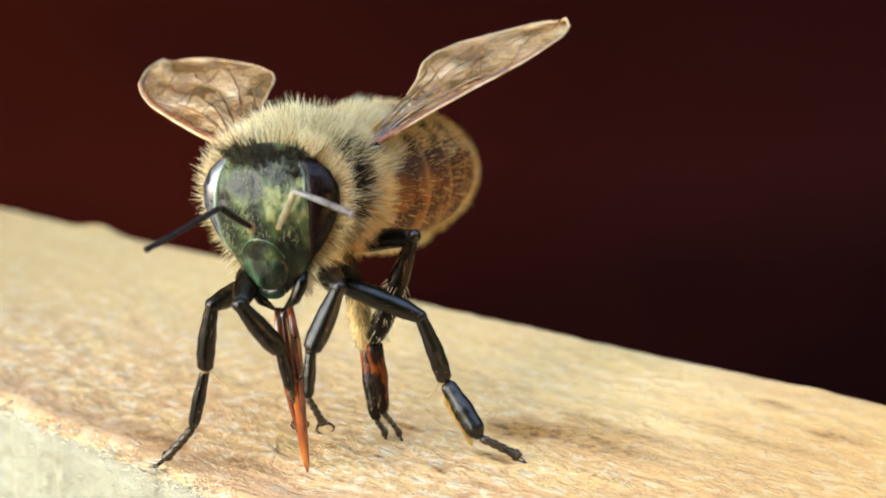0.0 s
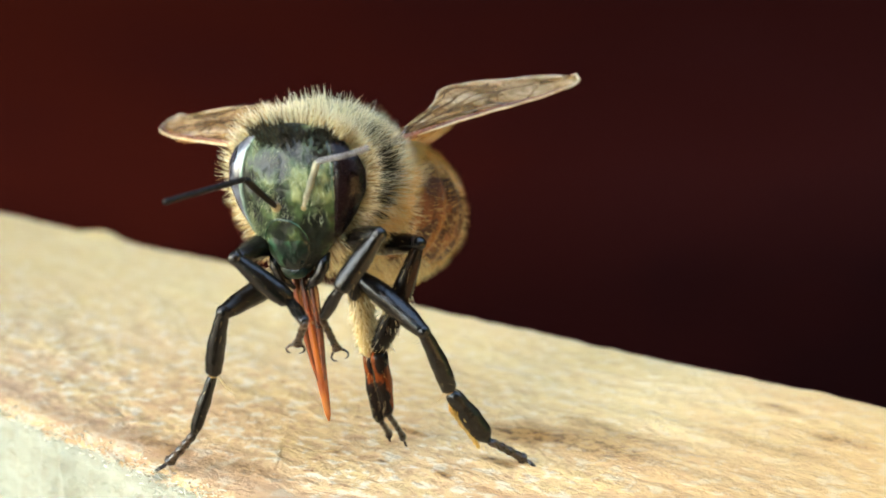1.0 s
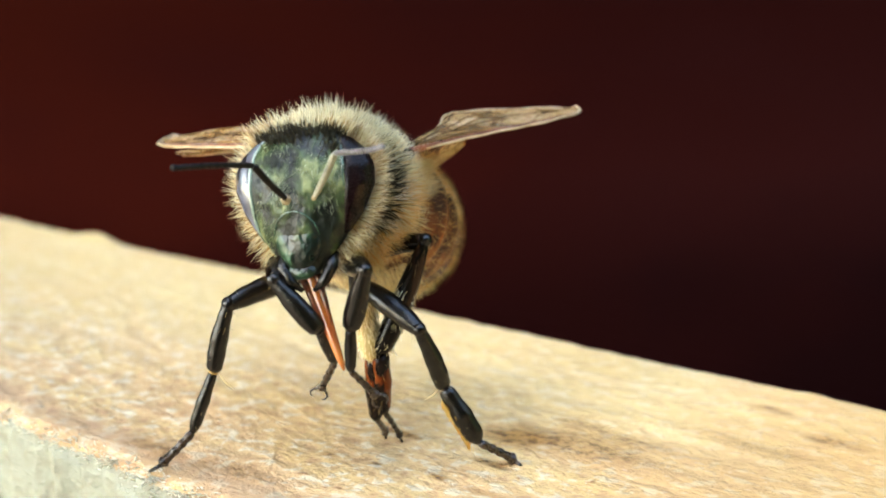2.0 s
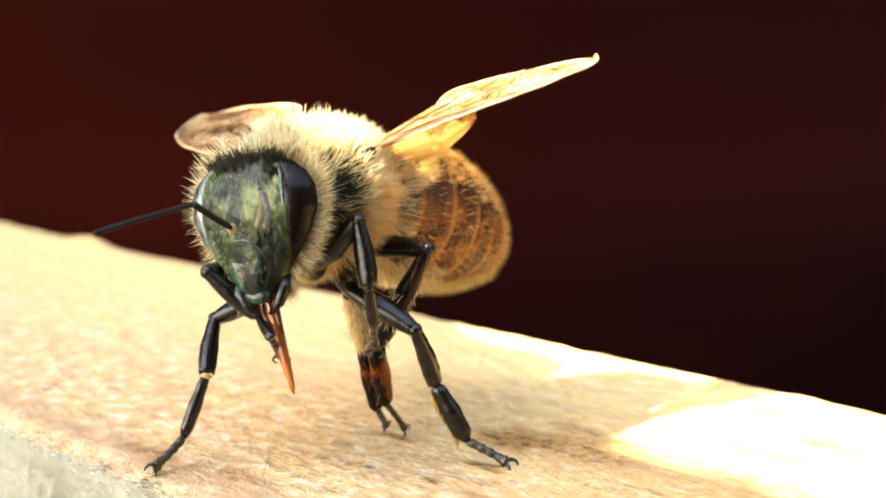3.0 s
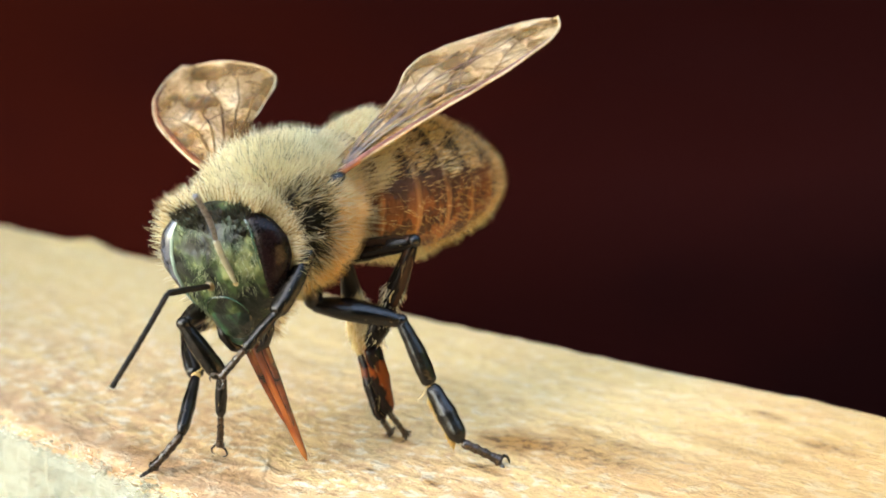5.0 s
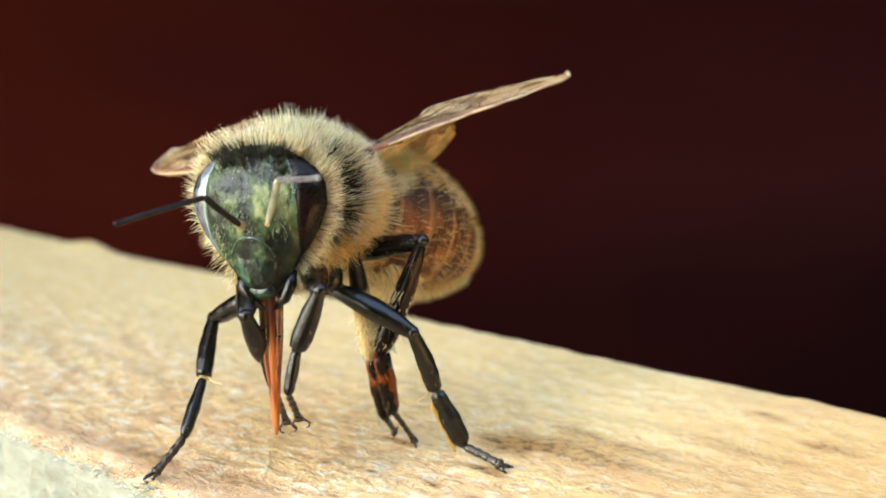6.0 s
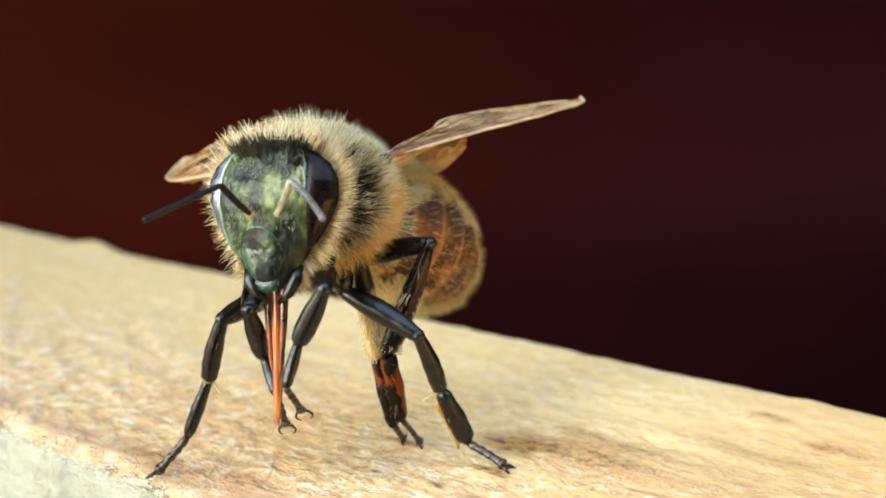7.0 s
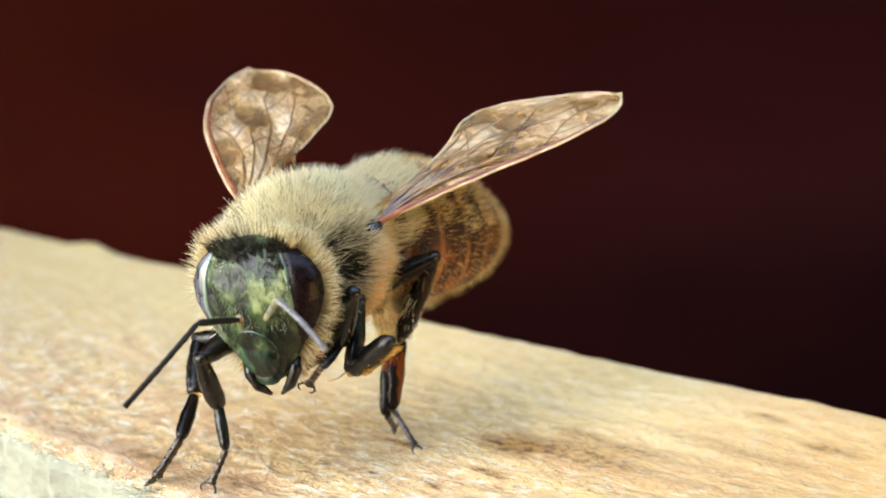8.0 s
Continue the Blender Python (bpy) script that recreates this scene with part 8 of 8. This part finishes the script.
    walk(MOVES["basitarsus_hr"], [
        (0, mm(2.55, 0.98, 2.85, 10.4, -17.7, -100.4)), (0.2, mm(2.38, 0.54, 2.89, 11.6, -3.8, -94.5)),
        (0.5, mm(2.48, -0.14, 2.88, 9.0, 12.8, -89.3)), (0.7, mm(2.53, 0.00, 2.94, 6.3, 8.4, -93.1)), (1, mm(2.56, 0.21, 2.98, 5.6, 9.0, -96.3)),
        (1.2, mm(2.62, 0.14, 2.95, 4.7, 10.1, -96.4)), (1.5, mm(2.70, 0.06, 2.94, -0.4, 10.3, -93.6)),
        (1.7, mm(2.83, -0.05, 2.84, -2.6, 17.3, -98.1)), (2, mm(2.79, 0.28, 2.85, -2.9, 21.3, -102.1)),
        (2.25, mm(2.74, 0.87, 2.86, -5.1, 27.9, -109.4)), (2.5, mm(2.70, 1.49, 2.83, -8.9, 33.5, -117.4)),
        (2.8, mm(2.69, 1.86, 2.82, -11.8, 36.2, -122.1)), (3, mm(2.71, 1.56, 2.96, 0.1, 19.0, -116.5)),
        (3.2, mm(2.72, 1.20, 3.02, 5.1, 8.0, -125.4)), (3.5, mm(2.88, 1.11, 2.98, -10.5, 17.6, -134.2)),
        (3.8, mm(2.93, 1.22, 2.98, -8.5, 20.5, -135.4)), (4, mm(3.17, 1.86, 3.00, -3.8, 0.8, -145.3)),
        (4.2, mm(3.02, 1.92, 2.91, -3.0, 6.9, -134.6)), (4.5, mm(2.88, 2.04, 2.91, 9.4, 1.4, -133.5)),
        (4.7, mm(2.61, 2.67, 2.72, 26.1, -10.6, -127.8)), (5, mm(2.64, 2.44, 2.79, 21.8, -9.3, -122.2)),
        (5.25, mm(2.70, 2.01, 2.88, 15.6, -4.9, -114.4)), (5.5, mm(2.77, 1.58, 2.92, 10.7, 1.1, -108.9)),
        (5.8, mm(2.82, 1.33, 2.92, 8.3, 4.9, -106.7)), (6, mm(2.90, 1.35, 2.88, 4.8, 18.0, -103.6)), (6.2, mm(2.88, 1.25, 2.91, 10.9, 4.6, -100.5)),
        (6.5, mm(2.95, 0.99, 2.91, 14.0, -0.1, -102.4)), (6.7, mm(2.93, 1.09, 2.90, 10.9, 13.7, -100.6)),
        (7, mm(2.95, 1.19, 2.93, 11.8, 0.6, -103.4)), (7.2, mm(3.12, 1.38, 2.93, 5.7, 5.9, -108.0)), (7.5, mm(3.32, 3.04, 2.76, 6.4, -26.1, -115.4)),
        (7.7, mm(3.35, 3.23, 2.70, 11.1, -27.0, -119.4)), (8, mm(3.39, 3.36, 2.79, 3.1, -23.8, -110.9)),])
    walk(MOVES["tarsus_hr"], [
        (0, mm(2.81, 0.28, 0.83, 7.8, 57.4, -91.0)), (0.2, mm(2.80, 0.36, 0.79, 18.9, 57.6, -77.8)), (0.5, mm(2.81, 0.34, 0.81, 27.4, 54.3, -67.5)),
        (0.7, mm(2.78, 0.30, 0.83, 19.8, 55.8, -76.5)), (1, mm(2.81, 0.52, 0.87, 7.0, 56.2, -91.7)), (1.2, mm(2.83, 0.50, 0.84, 8.4, 56.9, -90.2)),
        (1.5, mm(2.71, 0.44, 0.82, 25.8, 54.3, -69.2)), (1.7, mm(2.82, 0.60, 0.79, 15.2, 58.2, -82.5)),
        (2, mm(2.85, 1.06, 0.85, -1.0, 57.3, -101.6)), (2.25, mm(2.90, 1.87, 0.96, -14.9, 52.1, -119.2)),
        (2.5, mm(2.95, 2.68, 1.06, -20.0, 47.0, -127.3)), (2.8, mm(2.97, 3.15, 1.12, -21.3, 44.4, -130.1)),
        (3, mm(3.03, 2.18, 0.93, -29.3, 47.9, -138.2)), (3.2, mm(3.05, 1.33, 0.90, -46.5, 34.1, -163.0)),
        (3.5, mm(3.04, 1.84, 0.96, -45.5, 31.3, -163.8)), (3.8, mm(3.24, 1.97, 0.99, -43.6, 31.9, -162.3)),
        (4, mm(3.11, 2.00, 0.86, -51.9, 27.7, -170.9)), (4.2, mm(3.12, 2.18, 0.78, -47.6, 41.7, -159.8)),
        (4.5, mm(3.17, 1.84, 0.79, -44.5, 45.0, -155.0)), (4.7, mm(3.14, 1.81, 0.82, -28.0, 53.4, -134.4)),
        (5, mm(3.14, 1.74, 0.82, -27.3, 53.8, -133.5)), (5.25, mm(3.15, 1.61, 0.81, -26.0, 54.6, -131.7)),
        (5.5, mm(3.16, 1.49, 0.81, -24.4, 55.4, -129.7)), (5.8, mm(3.17, 1.42, 0.80, -23.4, 55.9, -128.4)),
        (6, mm(3.23, 1.95, 0.84, -15.9, 55.9, -120.1)), (6.2, mm(3.31, 1.34, 0.81, -8.5, 58.3, -110.9)),
        (6.5, mm(3.46, 0.87, 0.83, -15.0, 56.7, -118.9)), (6.7, mm(3.42, 1.50, 0.85, -14.5, 55.9, -118.7)),
        (7, mm(3.39, 1.11, 0.83, -16.9, 56.4, -121.2)), (7.2, mm(3.38, 1.52, 0.81, -34.7, 51.0, -142.8)),
        (7.5, mm(3.13, 2.09, 0.84, -22.0, 53.8, -127.8)), (7.7, mm(3.24, 2.19, 0.82, -22.7, 55.2, -128.2)),
        (8, mm(3.19, 2.51, 0.83, -18.0, 55.9, -122.6)),])
    walk(MOVES["scape_r"], [
        (0, mm(-0.36, -0.95, 0.00, 167.3, -52.1, 88.6)), (0.2, mm(-0.36, -0.95, 0.00, 166.0, -48.9, 93.4)),
        (0.5, mm(-0.36, -0.95, 0.00, 173.8, -55.1, 71.3)), (0.7, mm(-0.36, -0.95, 0.00, 169.4, -49.0, 84.1)),
        (1, mm(-0.36, -0.95, 0.00, 174.3, -44.8, 71.5)), (1.2, mm(-0.36, -0.95, 0.00, -179.0, -36.0, 53.6)),
        (1.5, mm(-0.36, -0.95, 0.00, 173.1, -46.4, 74.6)), (1.7, mm(-0.36, -0.95, 0.00, 176.5, -55.6, 64.6)),
        (2, mm(-0.36, -0.95, 0.00, 176.2, -54.4, 65.6)), (2.25, mm(-0.36, -0.95, 0.00, 175.7, -53.9, 66.8)),
        (2.5, mm(-0.36, -0.95, 0.00, 175.4, -54.9, 67.4)), (2.8, mm(-0.36, -0.95, 0.00, 175.3, -56.1, 67.6)),
        (3, mm(-0.36, -0.95, 0.00, 168.3, -57.0, 84.0)), (3.2, mm(-0.36, -0.95, 0.00, 176.0, -48.1, 66.7)),
        (3.5, mm(-0.36, -0.95, 0.00, 175.4, -34.4, 69.6)), (3.8, mm(-0.36, -0.95, 0.00, 172.8, -57.4, 73.2)),
        (4, mm(-0.36, -0.95, 0.00, -152.9, -83.0, 20.6)), (4.2, mm(-0.36, -0.95, 0.00, -10.7, -61.8, -128.4)),
        (4.5, mm(-0.36, -0.95, 0.00, -56.0, -84.9, -79.7)), (4.7, mm(-0.36, -0.95, 0.00, 175.6, -68.7, 64.8)),
        (5, mm(-0.36, -0.95, 0.00, 174.8, -66.3, 66.8)), (5.25, mm(-0.36, -0.95, 0.00, 172.8, -61.3, 72.3)),
        (5.5, mm(-0.36, -0.95, 0.00, 169.7, -56.6, 80.9)), (5.8, mm(-0.36, -0.95, 0.00, 167.5, -54.4, 87.2)),
        (6, mm(-0.36, -0.95, 0.00, 176.4, -48.6, 65.6)), (6.2, mm(-0.36, -0.95, 0.00, 159.0, -33.9, 128.2)),
        (6.5, mm(-0.36, -0.95, 0.00, 172.7, -49.2, 75.3)), (6.7, mm(-0.36, -0.95, 0.00, 163.2, -54.9, 98.0)),
        (7, mm(-0.36, -0.95, 0.00, 165.1, -54.6, 93.2)), (7.2, mm(-0.36, -0.95, 0.00, 174.8, -52.6, 69.3)),
        (7.5, mm(-0.36, -0.95, 0.00, 17.1, -72.7, -125.9)), (7.7, mm(-0.36, -0.95, 0.00, 161.2, -80.2, 83.6)),
        (8, mm(-0.36, -0.95, 0.00, 170.4, -68.6, 74.9)),])
    walk(MOVES["flagellum_r"], [
        (0, mm(-0.71, -2.06, 0.87, 79.2, -70.1, 168.2)), (0.2, mm(-0.65, -2.03, 0.92, 78.6, -70.0, 167.3)),
        (0.5, mm(-0.89, -2.02, 0.83, 52.6, -64.8, -168.3)), (0.7, mm(-0.74, -1.99, 0.94, 74.1, -70.0, 178.4)),
        (1, mm(-0.82, -1.87, 1.02, 103.5, -69.9, 141.7)), (1.2, mm(-0.85, -1.65, 1.17, 129.5, -64.3, 113.5)),
        (1.5, mm(-0.80, -1.91, 0.99, 112.4, -68.7, 131.0)), (1.7, mm(-0.95, -1.99, 0.82, 86.7, -70.2, 153.3)),
        (2, mm(-0.93, -1.98, 0.84, 85.0, -70.1, 153.7)), (2.25, mm(-0.92, -1.98, 0.85, 82.8, -70.0, 153.2)),
        (2.5, mm(-0.92, -2.00, 0.83, 82.4, -70.0, 150.8)), (2.8, mm(-0.93, -2.01, 0.81, 83.1, -70.1, 148.6)),
        (3, mm(-0.78, -2.10, 0.77, 71.4, -69.2, 159.4)), (3.2, mm(-0.88, -1.90, 0.97, 97.1, -70.0, 135.3)),
        (3.5, mm(-0.75, -1.67, 1.19, 142.5, -58.1, 108.9)), (3.8, mm(-0.88, -2.06, 0.78, 61.5, -67.3, 177.8)),
        (4, mm(-1.33, -2.02, 0.16, 19.5, -28.7, -165.1)), (4.2, mm(-1.35, -1.77, -0.67, 20.4, -23.5, -152.5)),
        (4.5, mm(-1.40, -1.96, -0.07, 27.8, -43.8, -136.6)), (4.7, mm(-1.03, -2.12, 0.53, 32.1, -51.9, -166.1)),
        (5, mm(-1.00, -2.11, 0.58, 33.3, -52.9, -164.5)), (5.25, mm(-0.92, -2.10, 0.69, 37.3, -56.2, -162.7)),
        (5.5, mm(-0.80, -2.09, 0.79, 44.3, -60.9, -163.5)), (5.8, mm(-0.73, -2.08, 0.82, 49.9, -63.8, -165.6)),
        (6, mm(-0.89, -1.90, 0.96, 85.3, -70.1, 150.6)), (6.2, mm(-0.30, -1.86, 1.12, 153.6, -43.7, 94.8)),
        (6.5, mm(-0.82, -1.96, 0.94, 82.1, -70.1, 161.7)), (6.7, mm(-0.62, -2.13, 0.80, 63.2, -67.8, -177.5)),
        (7, mm(-0.67, -2.11, 0.81, 54.1, -65.5, -167.6)), (7.2, mm(-0.89, -1.98, 0.88, 56.6, -66.0, -175.4)),
        (7.5, mm(-0.79, -2.27, -0.41, 72.4, -77.4, -141.7)), (7.7, mm(-0.97, -2.24, 0.23, 28.4, -46.7, -161.9)),
        (8, mm(-0.94, -2.17, 0.52, 36.8, -56.6, -169.9)),])
    walk(MOVES["proboscis"], [
        (0, mm(0.02, -0.23, -2.51, -2.8, -2.0, 0.1)), (0.2, mm(-0.01, -0.13, -0.99, -3.9, -0.6, 0.0)),
        (0.5, mm(0.04, -0.22, -2.27, -3.0, -7.7, 0.4)), (0.7, mm(-0.50, -0.03, -0.19, -5.6, -15.9, 1.5)),
        (1, mm(-0.04, -0.18, -1.64, -3.4, -6.4, 0.4)), (1.2, mm(0.04, -0.16, -1.28, -3.7, 3.5, -0.2)),
        (1.5, mm(-0.01, -0.16, -1.30, -3.6, -1.3, 0.1)), (1.7, mm(-0.61, 0.00, 0.00, -6.2, -17.0, 1.8)),
        (2, mm(-0.59, -0.01, -0.07, -6.0, -17.2, 1.8)), (2.25, mm(-0.51, -0.03, -0.17, -5.7, -15.8, 1.5)),
        (2.5, mm(-0.38, -0.05, -0.27, -5.3, -12.7, 1.2)), (2.8, mm(-0.29, -0.06, -0.33, -5.0, -10.1, 0.9)),
        (3, mm(-0.29, -0.01, 0.01, -5.6, -8.4, 0.8)), (3.2, mm(-0.05, -0.23, -2.55, -2.8, 4.8, -0.2)),
        (3.5, mm(-0.04, -0.11, -0.77, -4.2, -1.9, 0.1)), (3.8, mm(0.01, 0.08, 0.48, -6.7, 0.2, -0.0)), (4, mm(-0.16, -0.03, -0.13, -5.2, -5.0, 0.5)),
        (4.2, mm(-0.37, -0.04, -0.23, -5.3, -12.1, 1.1)), (4.5, mm(0.00, -0.19, -1.74, -3.3, 0.6, -0.0)),
        (4.7, mm(-0.04, -0.18, -1.61, -3.4, -6.1, 0.4)), (5, mm(-0.04, -0.18, -1.56, -3.4, -6.2, 0.4)),
        (5.25, mm(-0.04, -0.18, -1.54, -3.5, -5.3, 0.3)), (5.5, mm(-0.02, -0.18, -1.60, -3.4, -3.3, 0.2)),
        (5.8, mm(-0.01, -0.18, -1.68, -3.3, -1.8, 0.1)), (6, mm(0.05, -0.16, -1.28, -3.7, 4.6, -0.3)),
        (6.2, mm(-0.01, -0.15, -1.19, -3.7, -0.6, 0.0)), (6.5, mm(-0.16, -0.09, -0.55, -4.5, -6.3, 0.5)),
        (6.7, mm(-0.06, -0.08, -0.47, -4.6, -2.3, 0.2)), (7, mm(0.02, -0.13, -0.95, -4.0, 1.3, -0.1)),
        (7.2, mm(-0.17, -0.07, -0.40, -4.8, -6.3, 0.5)), (7.5, mm(-0.10, -0.05, -0.22, -5.0, -3.3, 0.3)),
        (7.7, mm(-0.66, 0.05, 0.26, -6.9, -16.5, 2.0)), (8, mm(0.00, -0.10, -1.95, 72.5, -0.9, -2.7)),])
    # the twig: its lower rim slides across the sun, in shares of the way aside
    rows = []
    for t, s, turn in ((0, -12, 26.8), (1.75, -13, 26.8), (2.0, -22, 80), (2.25, -30, 100), (2.5, -32, 115), (2.78, -20, 115), (2.9, -10, 115), (3.0, -5.0, 115), (3.1, 0, 115), (3.15, 6, 112), (3.22, 18, 105), (3.35, 20, 65), (3.5, 16, 26.8), (3.65, 12, 26.8), (3.8, 6.5, 26.8),
                       (3.9, 0.5, 26.8), (4.0, -4.5, 26.8), (4.15, -6.5, 26.8), (4.35, -9, 26.8), (4.7, -8, 26.8), (6.1, -9, 26.8), (6.35, -3.5, 26.8), (6.5, -0.8, 26.8), (6.8, 0.5, 26.8), (6.95, -8, 26.8), (7.5, -7, 26.8), (8, -9, 26.8)):
        aside = Vector((-math.sin(radians(turn)), math.cos(radians(turn)), 0.0))
        spot = Vector((6.0, 0.0, 0.0)) + aside * s
        rows.append((t, Matrix.Translation(spot * MM + TO_SUN * 0.12) @ Matrix.Rotation(radians(turn), 4, "Z")))
    walk(MOVES["twig"], rows)


motions()
